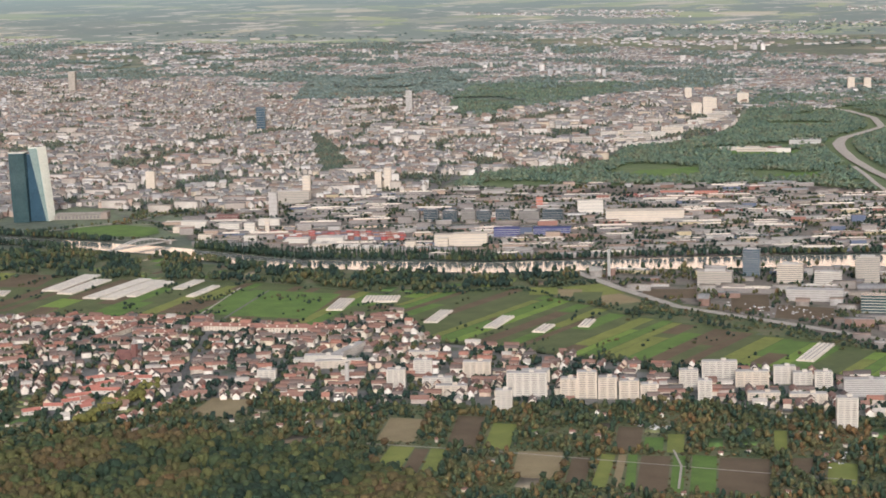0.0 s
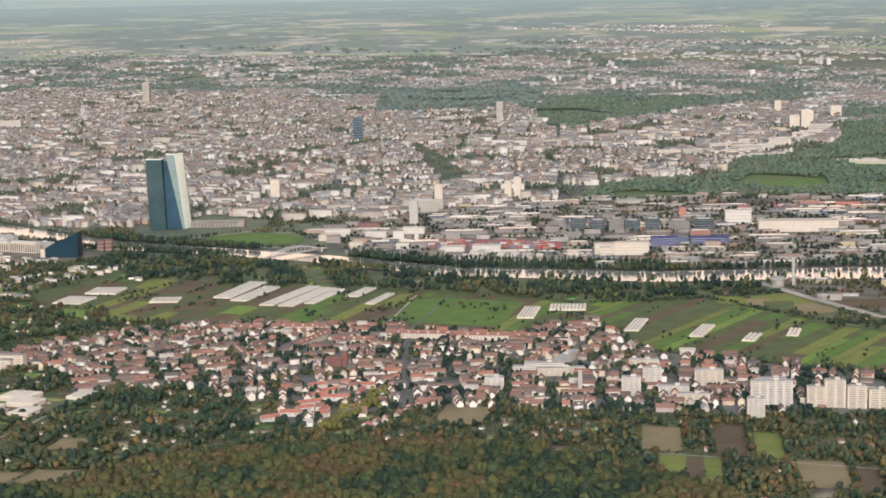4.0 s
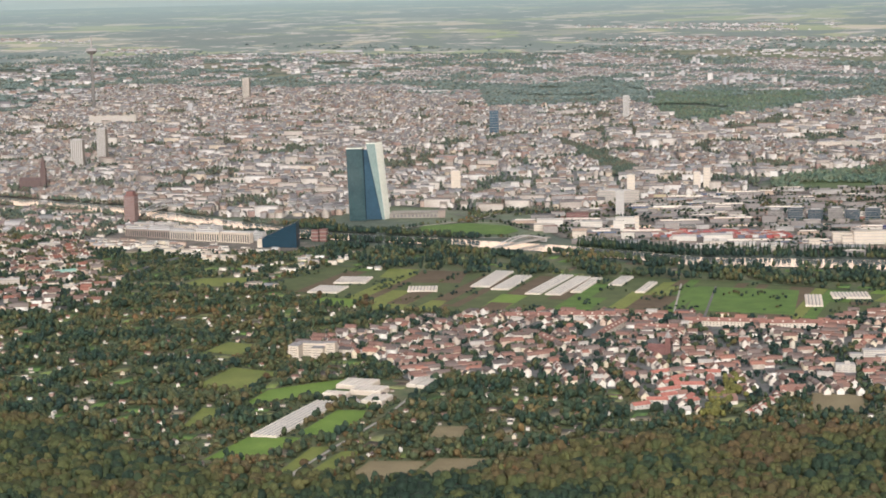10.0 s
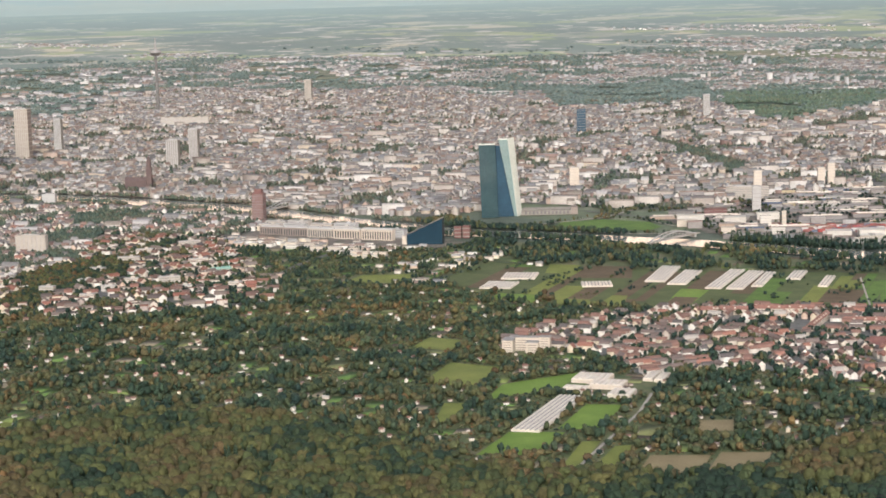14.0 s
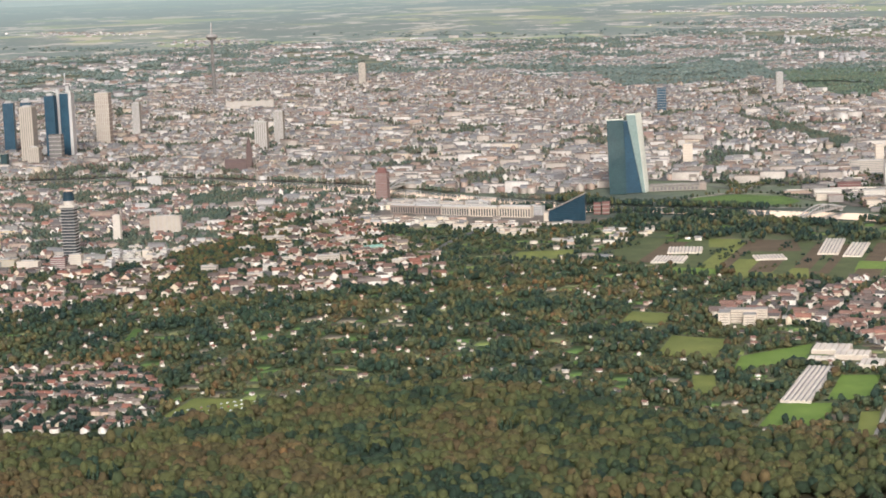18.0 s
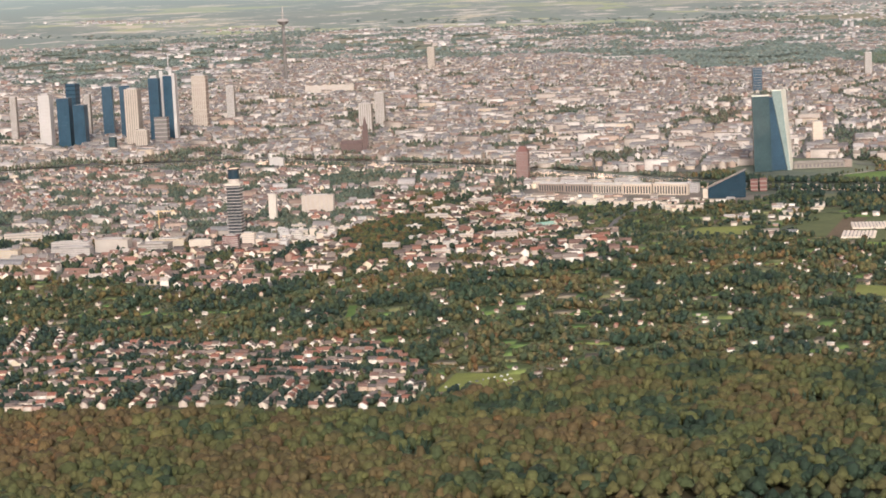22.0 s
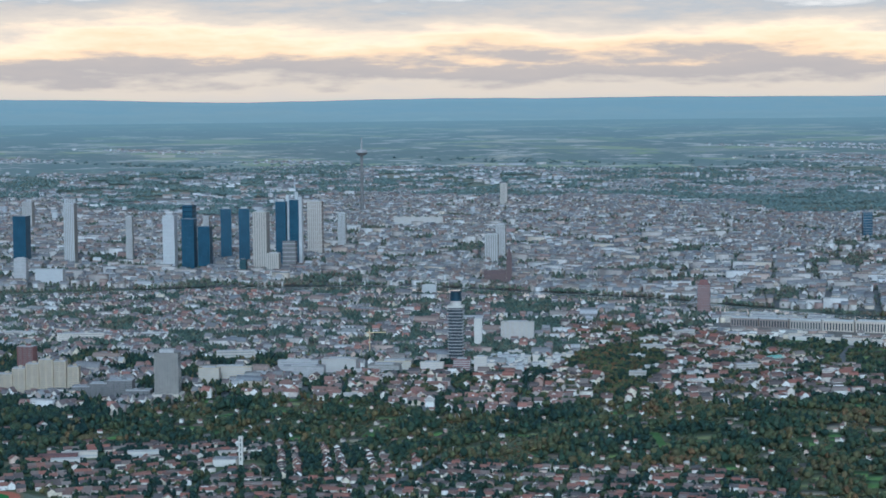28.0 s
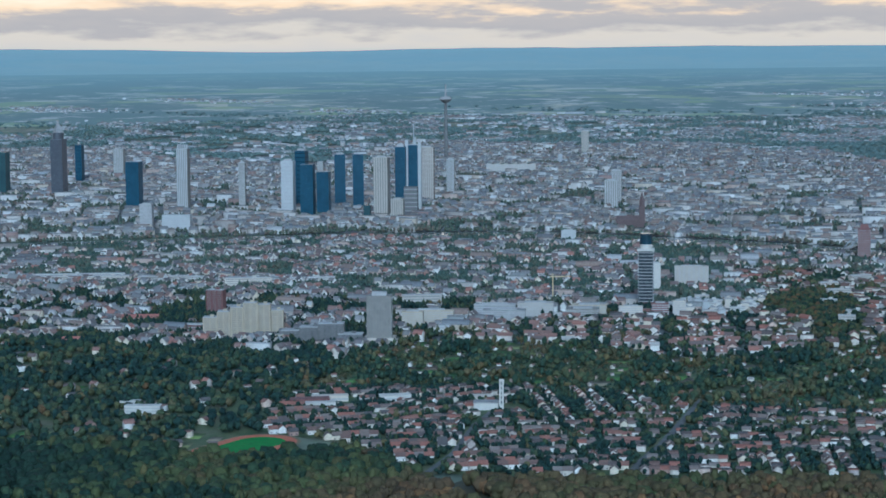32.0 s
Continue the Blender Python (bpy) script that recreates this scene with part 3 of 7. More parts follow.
tagged(new("backdrop_hills", mesh_of("backdrop_hills", hv, hf, M_HILLS)), "long wooded hills on the horizon with blue haze painted in", "backdrop", kind="structure")
sv = [(1500 + 22900 * math.cos(a), -2500 + 22900 * math.sin(a), z) for z in (200, 5000) for a in ha]
tagged(new("backdrop_sky", mesh_of("backdrop_sky", sv, [(j, j + 1, 362 + j, 361 + j) for j in range(360)], M_CLOUDS)),
       "bands of grey cloud with a pale orange gap above the horizon", "backdrop", kind="structure")
for name, poly, m, lift, label in [
        ("ground_forest", FOREST_S, M_LITTER, 0.0, "brown leaf-covered floor under the forest"),
        ("ground_settlement", SETTLEMENT, M_GARDEN, 0.1, "streets and lawns between the terraced houses"),
        ("ground_village", VILLAGE, M_TOWN, 0.15, "streets and yards of the village"),
        ("ground_gardens", GARDENS, M_GARDEN, 0.05, "green and brown allotment ground"),
        ("ground_west_gardens", WEST_GARDENS, M_GARDEN, 0.05, "wooded villa gardens"),
        ("ground_east_gardens", EAST_GARDENS, M_GARDEN, 0.05, "garden plots beside the village"),
        ("ground_hill", HILL, M_TOWN, 0.1, "streets and gardens on the low hill"),
        ("ground_south_bank", SOUTH_BANK, M_TOWN, 0.1, "grey streets of the quarter south of the river"),
        ("ground_quay", QUAY, M_YARD, 0.15, "paved quarter beside the river"),
        ("ground_north_gardens", NORTH_GARDENS, M_GARDEN, 0.05, "allotments beside the river quarter"),
        ("ground_fields", FIELDS_A, M_DARKGRASS, 0.1, "dull green farmland by the village"),
        ("ground_open_fields", FIELDS_B, M_DARKGRASS, 0.1, "dull green farmland along the embankment"),
        ("ground_bank", BANK_WOOD, M_GARDEN, 0.05, "grassy ground of the wooded river bank"),
        ("ground_embankment", EMBANKMENT, M_GARDEN, 0.05, "rough grass and scrub beside the embankment"),
        ("ground_offices", OFFICES, M_YARD, 0.1, "bare yards and car parks of the office quarter"),
        ("ground_harbour", HARBOUR, M_YARD, 0.1, "grey and brown yards of the river harbour"),
        ("ground_town", TOWN, M_TOWN, 0.05, "grey streets of the inner town"),
        ("ground_east_wood", EAST_WOOD, M_MEADOW, 0.05, "meadows between the eastern woods")]:
    carpet(name, poly, m, lift, label, step=20.0)
for gap in MEADOWS:
    carpet("meadow", gap, M_GRASS, 0.35, "bright green meadow in a gap of the woods", step=12.0)
ribbon("river", RIVER, M_WATER, 0.5, "calm grey river that mirrors the pale sky", "river")

# ---- plants ----
ICO_V = np.array([(-1, 1.618, 0), (1, 1.618, 0), (-1, -1.618, 0), (1, -1.618, 0), (0, -1, 1.618), (0, 1, 1.618), (0, -1, -1.618), (0, 1, -1.618),
                  (1.618, 0, -1), (1.618, 0, 1), (-1.618, 0, -1), (-1.618, 0, 1)]) / 1.902
ICO_T = np.array([(0, 11, 5), (0, 5, 1), (0, 1, 7), (0, 7, 10), (0, 10, 11), (1, 5, 9), (5, 11, 4), (11, 10, 2), (10, 7, 6), (7, 1, 8),
                  (3, 9, 4), (3, 4, 2), (3, 2, 6), (3, 6, 8), (3, 8, 9), (4, 9, 5), (2, 4, 11), (6, 2, 10), (8, 6, 7), (9, 8, 1)])
OCT_V = np.array([(1, 0, 0), (-1, 0, 0), (0, 1, 0), (0, -1, 0), (0, 0, 1), (0, 0, -1)], float)
OCT_T = np.array([(0, 2, 4), (2, 1, 4), (1, 3, 4), (3, 0, 4), (2, 0, 5), (1, 2, 5), (3, 1, 5), (0, 3, 5)])


def crown(rng, clumps, shape=(ICO_V, ICO_T), pointed=False, full=False):
    """Leaf clumps of a crown one metre wide and about one high, standing on zero."""
    vs, ts = [], []
    for i in range(clumps):
        if pointed:
            z = 0.1 + 0.85 * i / clumps
            r, a = 0.30 * (1 - z) * rng.uniform(0.3, 0.8), rng.uniform(0, 6.28)
            size = np.array([0.34 * (1.08 - z)] * 2 + [0.2])
        else:
            a = 2.4 * i + rng.uniform(-0.5, 0.5)
            r = 0.0 if i == 0 else rng.uniform(0.2, 0.33)
            z = 0.56 if i == 0 else rng.uniform(0.3, 0.74)
            size = np.array([0.40, 0.40, 0.42]) if i == 0 else rng.uniform(0.17, 0.27, 3) * (1, 1, 0.9)
        form = shape if i == 0 or full else (OCT_V, OCT_T)
        v = form[0] * (size * rng.uniform(0.76, 1.24, form[0].shape))
        ts.append(form[1] + sum(len(q) for q in vs))
        vs.append(v + (r * math.cos(a), r * math.sin(a), z))
    return np.concatenate(vs), np.concatenate(ts)


def thin(p, seed, metres, share):
    """Keeps trees in drifts and leaves clearings: share is the part kept."""
    v = np.array([noise.noise((x / metres, y / metres, seed)) for x, y in p])
    return p[v > np.quantile(v, 1 - share)]


def woods(name, p, rng, width, height, material, label, clumps=5, shape=(ICO_V, ICO_T), category="trees", pointed=False, sink=0.0, hue=0.4, turning=0.0, spread=0.2, drifts=85, full=False):
    """Trees at the places p as one mass."""
    kinds = [crown(rng, clumps, shape, pointed, full) for _ in range(4)]
    pick = rng.integers(0, 4, len(p))
    verts, tris, hues, tones, base = [], [], [], [], 0
    for k in range(4):
        q = p[pick == k]
        n = len(q)
        if not n:
            continue
        w = width[0] + (width[1] - width[0]) * rng.random(n) ** 1.6
        h = rng.uniform(*height, n)
        turn = rng.uniform(0, 6.28, n)
        c, s = np.cos(turn)[:, None], np.sin(turn)[:, None]
        b = kinds[k][0][None] * np.stack([w, w, h], 1)[:, None]
        pos = on_ground(q, -sink)
        b = np.stack([b[..., 0] * c - b[..., 1] * s, b[..., 0] * s + b[..., 1] * c, b[..., 2]], -1) + pos[:, None]
        verts.append(b.reshape(-1, 3))
        drift = np.array([noise.noise((x / drifts, y / drifts, 2.5)) + 0.3 * noise.noise((x / 30, y / 30, 9.5)) for x, y in q])
        hues.append(np.repeat(np.clip(hue - turning * np.clip((q[:, 0] - 300) / 900, -0.7, 1) + 0.45 * drift - (0.42 if turning else 0.0) * np.clip((-q[:, 0] - 60) / 320, 0, 1) + rng.normal(0, spread, n), 0, 0.97), len(kinds[k][0])))
        tones.append(np.repeat(np.clip(rng.normal(0.5, 0.15, n), 0, 1), len(kinds[k][0])))
        tris.append((kinds[k][1][None] + (np.arange(n) * len(kinds[k][0]))[:, None, None]).reshape(-1, 3) + base)
        base += n * len(kinds[k][0])
    me = array_mesh(name, np.concatenate(verts), np.concatenate(tris), material)
    me.polygons.foreach_set("use_smooth", np.ones(len(me.polygons), bool))
    me.attributes.new("tree_hue", "FLOAT", "POINT").data.foreach_set("value", np.concatenate(hues))
    me.attributes.new("tree_tone", "FLOAT", "POINT").data.foreach_set("value", np.concatenate(tones))
    return stuff(name, me, label, category)


FOREST_NEAR = FOREST_S[1:26] + [(2330, -1740), (1800, -2030), (1350, -2260), (1100, -2450), (850, -2620), (630, -2820), (400, -3010), (120, -3120), (-440, -3130), (-900, -3130)]
FIELD_AREAS = []        # middle and two half-sides of each field, filled below
ROADS = []              # lines kept free of trees and houses


def parkland(p, more=0.0):
    """Where the town leaves room for parks and leafy squares."""
    return np.array([noise.noise((x / 210, y / 130, 6.0)) for x, y in p]) > PARKS + more


def clear(p, margin=4.0):
    """Drops places on fields, roads and water."""
    keep = ~near_line(p, RIVER, 72)
    for line, reach in ROADS:
        keep &= ~near_line(p, line, reach)
    for cx, cy, ux, uy, vx, vy in FIELD_AREAS:
        m = np.linalg.inv(np.array([[ux, vx], [uy, vy]]))
        q = (p - (cx, cy)) @ m.T
        lim = (1 + margin / math.hypot(ux, uy), 1 + margin / math.hypot(vx, vy))
        keep &= ~((abs(q[:, 0]) < lim[0]) & (abs(q[:, 1]) < lim[1]))
    return p[keep]


# ---- fields, tracks and greenhouses ----
KINDS = {"straw": (M_STRAW, "bare straw-coloured plot"), "olive": (M_OLIVE, "dull olive-green crop field"), "soil": (M_SOIL, "ploughed brown field"),
         "lawn": (M_LAWN, "lime-green lawn or young crop"), "grass": (M_GRASS, "bright green crop field"), "meadow": (M_DARKGRASS, "dark green meadow strip")}
PLOTS_EAST = [("straw", 1990, -1376, 24, 7, -31, 61), ("olive", 2070, -1508, 15, 5, -24, 53), ("soil", 2100, -1506, 9, 3, -26, 53), ("olive", 2121, -1499, 10, 2, -29, 57),
              ("soil", 2067, -1338, 18, 5, -40, 77), ("olive", 2123, -1342, 16, 5, -32, 65), ("straw", 2241, -1450, 26, 11, -30, 59), ("soil", 2300, -1456, 11, 4, -31, 66),
              ("olive", 2324, -1436, 9, 1, -33, 75), ("straw", 2340, -1426, 5, 1, -33, 72), ("grass", 2354, -1422, 6, 1, -36, 74), ("soil", 2381, -1416, 16, 8, -36, 78),
              ("grass", 2407, -1404, 7, 3, -37, 80), ("grass", 2434, -1390, 14, 5, -38, 84), ("soil", 2480, -1377, 28, 11, -36, 82)]
PLOTS_ROAD = [("soil", 2272, -1270, 16, 4, -28, 59), ("grass", 2315, -1285, 11, 5, -17, 36), ("olive", 2336, -1265, 10, 4, -22, 46), ("olive", 2445, -1186, 8, 2, -22, 52),
              ("straw", 1697, -1390, 32, 10, -24, 56), ("soil", 2519, -1293, 11, 5, -14, 35), ("olive", 2576, -1309, 16, 6, -19, 51)]
PLOTS_MID = [("lawn", 1190, -1972, 30, 15, -12, 56), ("lawn", 1196, -1814, 22, 10, -17, 66), ("olive", 1028, -1875, 13, 5, -24, 48), ("lawn", 1038, -1687, 25, 60, -16, 48),
             ("olive", 914, -1667, 42, 2, -22, 70), ("olive", 751, -1475, 34, 2, -14, 44), ("olive", 1316, -1980, 10, 8, -13, 53), ("straw", 1392, -1985, 30, 16, -14, 46), ("straw", 1450, -1935, 26, 14, -12, 42), ("olive", 1278, -1990, 9, 6, -20, 62), ("straw", 1352, -1790, 18, 10, -12, 26),
             ("lawn", 602, -1010, 42, 4, -12, 39), ("olive", 731, -975, 60, 16, -23, 54), ("lawn", 864, -859, 27, 2, -18, 62), ("grass", 1014, -830, 44, 14, -23, 70),
             ("soil", 1104, -760, 52, 9, -29, 66), ("grass", 1235, -668, 91, 18, -45, 118), ("olive", 511, -681, 30, 8, -23, 50), ("soil", 607, -682, 44, 17, -33, 65)]
PLOTS_WEST = [("olive", 1612, -345, 24, 12, -20, 34), ("straw", 1668, -345, 20, 10, -20, 38), ("meadow", 1715, -365, 24, 12, -22, 46), ("olive", 1690, -300, 46, -36, 26, 34), ("straw", 1772, -362, 40, -26, 20, 30), ("soil", 1836, -268, 44, 21, 22, -42), ("soil", 2007, -293, 30, 14, 34, -74), ("soil", 2131, -343, 50, 6, 22, -58), ("olive", 545, -2225, 40, 14, -16, 48), ("grass", 137, -1915, 6, 2, -35, 55), ("olive", 254, -926, 46, 30, -11, 53)]


def field(kind, cx, cy, ux, uy, vx, vy, lift=0.45):
    m, label = KINDS[kind]
    lift += 0.03 * (len(FIELD_AREAS) % 11)
    n = 4
    v, f = [], []
    for i in range(n + 1):
        for j in range(n + 1):
            a, b = 2 * i / n - 1, 2 * j / n - 1
            x, y = cx + a * ux + b * vx, cy + a * uy + b * vy
            v.append((x, y, float(rise(x, y)) + lift))
    for i in range(n):
        for j in range(n):
            q = i * (n + 1) + j
            f.append((q, q + n + 1, q + n + 2, q + 1))
    FIELD_AREAS.append((cx, cy, ux, uy, vx, vy))
    return tagged(new("field", mesh_of("field", v, f, m)), label, "field", "farm fields", kind="structure")


for row in PLOTS_EAST + PLOTS_ROAD + PLOTS_MID + PLOTS_WEST:
    field(*row)
srng = np.random.default_rng(5)


def strips(poly, lean, wide, kinds):
    """Long narrow fields side by side over a polygon; lean: degrees by which they run west of north."""
    e = np.array([math.cos(math.radians(lean)), math.sin(math.radians(lean))])
    n = np.array([-e[1], e[0]])
    q = np.array(poly, float)
    u, u1 = (q @ e).min(), (q @ e).max()
    vs = np.arange((q @ n).min(), (q @ n).max(), 8.0)
    while u < u1:
        w = srng.uniform(*wide)
        line = (u + w / 2) * e + vs[:, None] * n
        ok = inside(line, poly) & inside(line - e * w * 0.45, poly) & inside(line + e * w * 0.45, poly)
        if ok.sum() > 4:
            a, b = vs[ok].min() + 3, vs[ok].max() - 3
            cuts = np.concatenate([[a], np.sort(srng.uniform(a, b, srng.integers(0, 3))), [b]])
            for a, b in zip(cuts, cuts[1:]):
                if b - a > 25:
                    m = (u + w / 2) * e + (a + b) / 2 * n
                    field(srng.choice(kinds), m[0], m[1], *(e * (w / 2 - 0.7)), *(n * ((b - a) / 2 - 0.8)), 0.285)
        u += w


strips(FIELDS_B, 2, (15, 36), ["grass", "meadow", "grass", "olive", "soil", "lawn", "meadow", "grass", "lawn", "soil"])
strips(FIELDS_A, 14, (16, 46), ["meadow", "grass", "meadow", "olive", "meadow", "soil", "meadow"])
HOUSES_OF_GLASS = [(1143, -1826, 18, 2, -22, 96), (716, -666, 18, 5, -27, 88), (772, -688, 17, 1, -21, 78), (847, -675, 14, 3, -25, 107), (885, -672, 15, 3, -24, 100),
                   (912, -652, 10, 1, -21, 79), (505, -905, 29, 3, -11, 34), (483, -795, 31, 6, -14, 32), (662, -824, 25, 12, -13, 21), (947, -583, 13, 1, -12, 47),
                   (1023, -628, 9, 1, -15, 56), (1575, -649, 11, -6, -17, 52), (1698, -647, 11, 5, -12, 50)]
MORE_GLASS = [(1796, -664, 10, 5, -7, 31), (1839, -591, 9, 4, -9, 29), (2274, -646, 14, 2, -9, 66), (1348, -628, 15, 2, -22, 50), (1384, -550, 32, 8, -13, 25)]


def greenhouse(cx, cy, ux, uy, vx, vy):
    """Ridge-and-furrow bays of pale film over low walls, each bay a part."""
    wide, along = 2 * math.hypot(ux, uy), 2 * math.hypot(vx, vy)
    z = float(rise(cx, cy))
    top = new("greenhouse")
    top.matrix_world = pose(cx * K, cy * K, z * K, 0, 0, math.degrees(math.atan2(vy, vx)) - 90)
    n = max(2, round(wide / 6.5))
    b = wide / n
    bay = mesh_of("bay", [(-b / 2 + 0.15, -along / 2, 0), (b / 2 - 0.15, -along / 2, 0), (b / 2 - 0.15, -along / 2, 2.6), (0, -along / 2, 4.4), (-b / 2 + 0.15, -along / 2, 2.6),
                          (-b / 2 + 0.15, along / 2, 0), (b / 2 - 0.15, along / 2, 0), (b / 2 - 0.15, along / 2, 2.6), (0, along / 2, 4.4), (-b / 2 + 0.15, along / 2, 2.6)],
                  [(4, 3, 2, 1, 0), (5, 6, 7, 8, 9), (1, 2, 7, 6), (2, 3, 8, 7), (3, 4, 9, 8), (4, 0, 5, 9)], M_POLY)
    gutter = mesh_of("gutter", [(-0.7, -along / 2, 2.4), (0.7, -along / 2, 2.4), (0.7, along / 2, 2.4), (-0.7, along / 2, 2.4),
                                (-0.7, -along / 2, 3.2), (0.7, -along / 2, 3.2), (0.7, along / 2, 3.2), (-0.7, along / 2, 3.2)],
                     [(4, 5, 6, 7), (0, 1, 5, 4), (1, 2, 6, 5), (2, 3, 7, 6), (3, 0, 4, 7)], M_SLATE)
    for i in range(n):
        o = part("bay", bay, top)
        o.location.x = (-wide / 2 + b * (i + 0.5)) * K
        if i:
            g = part("gutter", gutter, top)
            g.location.x = (-wide / 2 + b * i) * K
    FIELD_AREAS.append((cx, cy, ux, uy, vx, vy))
    return tagged(top, "long low greenhouse under pale plastic film", "greenhouse", "greenhouses on the farmland")


for row in HOUSES_OF_GLASS + MORE_GLASS:
    greenhouse(*row)

STREETS = [[(60, -2600, 9), (40, -2530, 9), (20, -2440, 9), (-20, -2300, 9), (-60, -2160, 9)], [(-130, -2690, 7), (-160, -2590, 7), (-225, -2440, 7), (-250, -2360, 7)], [(1050, -1100, 6), (1330, -1130, 6), (1640, -1050, 6), (2000, -950, 6), (2500, -850, 6)],
           [(1130, -560, 4), (1250, -860, 5), (1420, -1130, 5), (1560, -1330, 5)], [(-50, -640, 12), (0, -850, 12), (60, -1010, 12), (120, -1200, 12)]]
MOTORWAY = [(1560, -130, 20), (1650, -200, 20), (1730, -262, 20), (1910, -385, 20), (2030, -418, 20), (2150, -448, 20), (2340, -508, 20), (3000, -400, 20)]
FOREST_ROAD = [(420, -3060, 14), (240, -2940, 14), (50, -2820, 14), (-140, -2700, 14), (-200, -2660, 14)]
RING_ROAD = [(2500, 700, 23), (1960, 1100, 23), (1648, 1473, 25), (1497, 1697, 27), (1334, 1963, 30), (1196, 2223, 34), (1124, 2382, 39), (1070, 2560, 34), (1060, 2802, 28), (1050, 2976, 27), (900, 3304, 27), (692, 3578, 25), (493, 3743, 23), (250, 3960, 20)]
SLIP_ROAD = [(1960, 930, 14), (1700, 1262, 14), (1598, 1440, 14), (1500, 1622, 14), (1400, 1800, 14)]
LANES = [[(1325, -2075, 6), (1303, -2039, 6), (1272, -1914, 6), (1240, -1775, 6), (1200, -1660, 6)], [(2440, -1470, 4), (2395, -1370, 4), (2350, -1300, 4)], [(1950, -1480, 4), (2160, -1420, 4), (2600, -1330, 4)],
         [(1180, -830, 5), (1060, -560, 5)]]
HARBOUR_ROADS = [[(400, 200, 14), (900, 480, 14), (1700, 900, 14), (2800, 1250, 14)], [(650, -90, 10), (1300, 30, 10), (2000, 420, 10), (2800, 860, 10)], [(100, 150, 12), (400, 60, 12), (620, -60, 12)]]
ribbon("road_embankment", MOTORWAY, M_PALEROAD, 1.4, "pale dual carriageway curving along the embankment")
ribbon("road_forest", FOREST_ROAD, M_PALEROAD, 0.6, "grey road cut through the forest")
ribbon("road_ring", RING_ROAD, M_PALEROAD, 3.0, "broad pale motorway winding through the woods")
ribbon("road_slip", SLIP_ROAD, M_PALEROAD, 2.0, "pale slip road falling from the motorway")
for line in LANES:
    ribbon("lane", [(x, y, w * 0.7) for x, y, w in line], M_PALEROAD, 1.1, "narrow pale farm lane")
for line in HARBOUR_ROADS:
    ribbon("road_harbour", line, M_ROAD, 0.6, "grey harbour road")
for line in STREETS:
    ribbon("street", line, M_ROAD, 1.05, "grey asphalt street between the houses")
ROADS += [(line, 6) for line in STREETS]
ROADS += [(MOTORWAY, 14), (FOREST_ROAD, 17), (RING_ROAD, 34), (SLIP_ROAD, 16)] + [(line, 6) for line in LANES + HARBOUR_ROADS]
RAIL = [(300, 690), (620, 870), (1000, 1050), (1500, 1330), (2400, 1420)]
for i in range(7):
    ribbon("railway_track", [(x + 5 * i, y - 11 * i, 4.5) for x, y in RAIL], M_RAIL, 0.5, "rust-brown railway track on dark ballast", "railway")
ROADS.append((RAIL, 20))
ROADS.append(([(x + 30, y - 66) for x, y in RAIL], 22))
PARK_PATHS = [[(-60, -200, 9), (110, -162, 9), (139, -78, 9), (201, 53, 10), (197, 161, 10), (185, 304, 10)], [(110, -162, 8), (240, -190, 8), (400, -170, 8), (520, -120, 8)], [(150, 20, 6), (300, 60, 6), (420, -20, 8)]]
PARK_LAWN = [(175, -134), (150, -60), (215, 20), (330, 25), (400, -40), (405, -105), (300, -150)]
carpet("river_lawn", PARK_LAWN, M_GRASS, 0.5, "bright green lawn of the river park", step=9.0)
for line in PARK_PATHS:
    ribbon("park_path", line, M_PALEROAD, 0.6, "pale path across the river park", "path")
BASIN = [(560, 95, 55), (850, 280, 55), (1300, 435, 55)]
ribbon("harbour_basin", BASIN, M_WATER, 0.6, "still harbour basin between the sheds", "water")
ROADS.append((BASIN, 36))

# garden plots: lawns, beds and bare patches
M_PLOT = varied("garden_plots", [(0.0, (0.13, 0.21, 0.05)), (0.25, (0.21, 0.22, 0.09)), (0.45, (0.17, 0.13, 0.085)), (0.6, (0.11, 0.19, 0.045)), (0.75, (0.30, 0.25, 0.17)), (0.88, (0.20, 0.25, 0.07))], rough=0.9, grain=5.0)
PLOT_P, PLOT_S = [], []
for poly, n in ((GARDENS, 420), (EAST_GARDENS, 90), (WEST_GARDENS, 60), (NORTH_GARDENS, 110), (BANK_WOOD, 60)):
    q = grid_points(poly, 34, 1.0, srng)
    q = clear(q[srng.permutation(len(q))[:n]], 14)
    PLOT_P.append(q)
    PLOT_S.append(np.column_stack([srng.uniform(10, 26, len(q)), srng.uniform(16, 55, len(q)), srng.uniform(0.2, 0.7, len(q))]))
PLOT_P, PLOT_S = np.concatenate(PLOT_P), np.concatenate(PLOT_S)
PLOT_T = np.radians(srng.choice([12, 18, 24, 102], len(PLOT_P)))
stuff("garden_plots", strew("garden_plots", (np.array([(-.5, -.5, 0), (.5, -.5, 0), (.5, .5, 0), (-.5, .5, 0), (-.5, -.5, 1), (.5, -.5, 1), (.5, .5, 1), (-.5, .5, 1)], float),
                                             np.array([(0, 1, 5), (0, 5, 4), (1, 2, 6), (1, 6, 5), (2, 3, 7), (2, 7, 6), (3, 0, 4), (3, 4, 7), (4, 5, 6), (4, 6, 7)])),
                            on_ground(PLOT_P, 0.2), PLOT_S, PLOT_T, M_PLOT), "small lawns and beds of the allotments", "garden plots")


def off_plots(p):
    """Drops trees that would stand in the middle of a plot."""
    keep = np.ones(len(p), bool)
    for (x, y), (w, l, _), t in zip(PLOT_P, PLOT_S, PLOT_T):
        d = p - (x, y)
        a, b = d @ (math.cos(t), math.sin(t)), d @ (-math.sin(t), math.cos(t))
        keep &= ~((abs(a) < w / 2 + 2) & (abs(b) < l / 2 + 2))
    return p[keep]

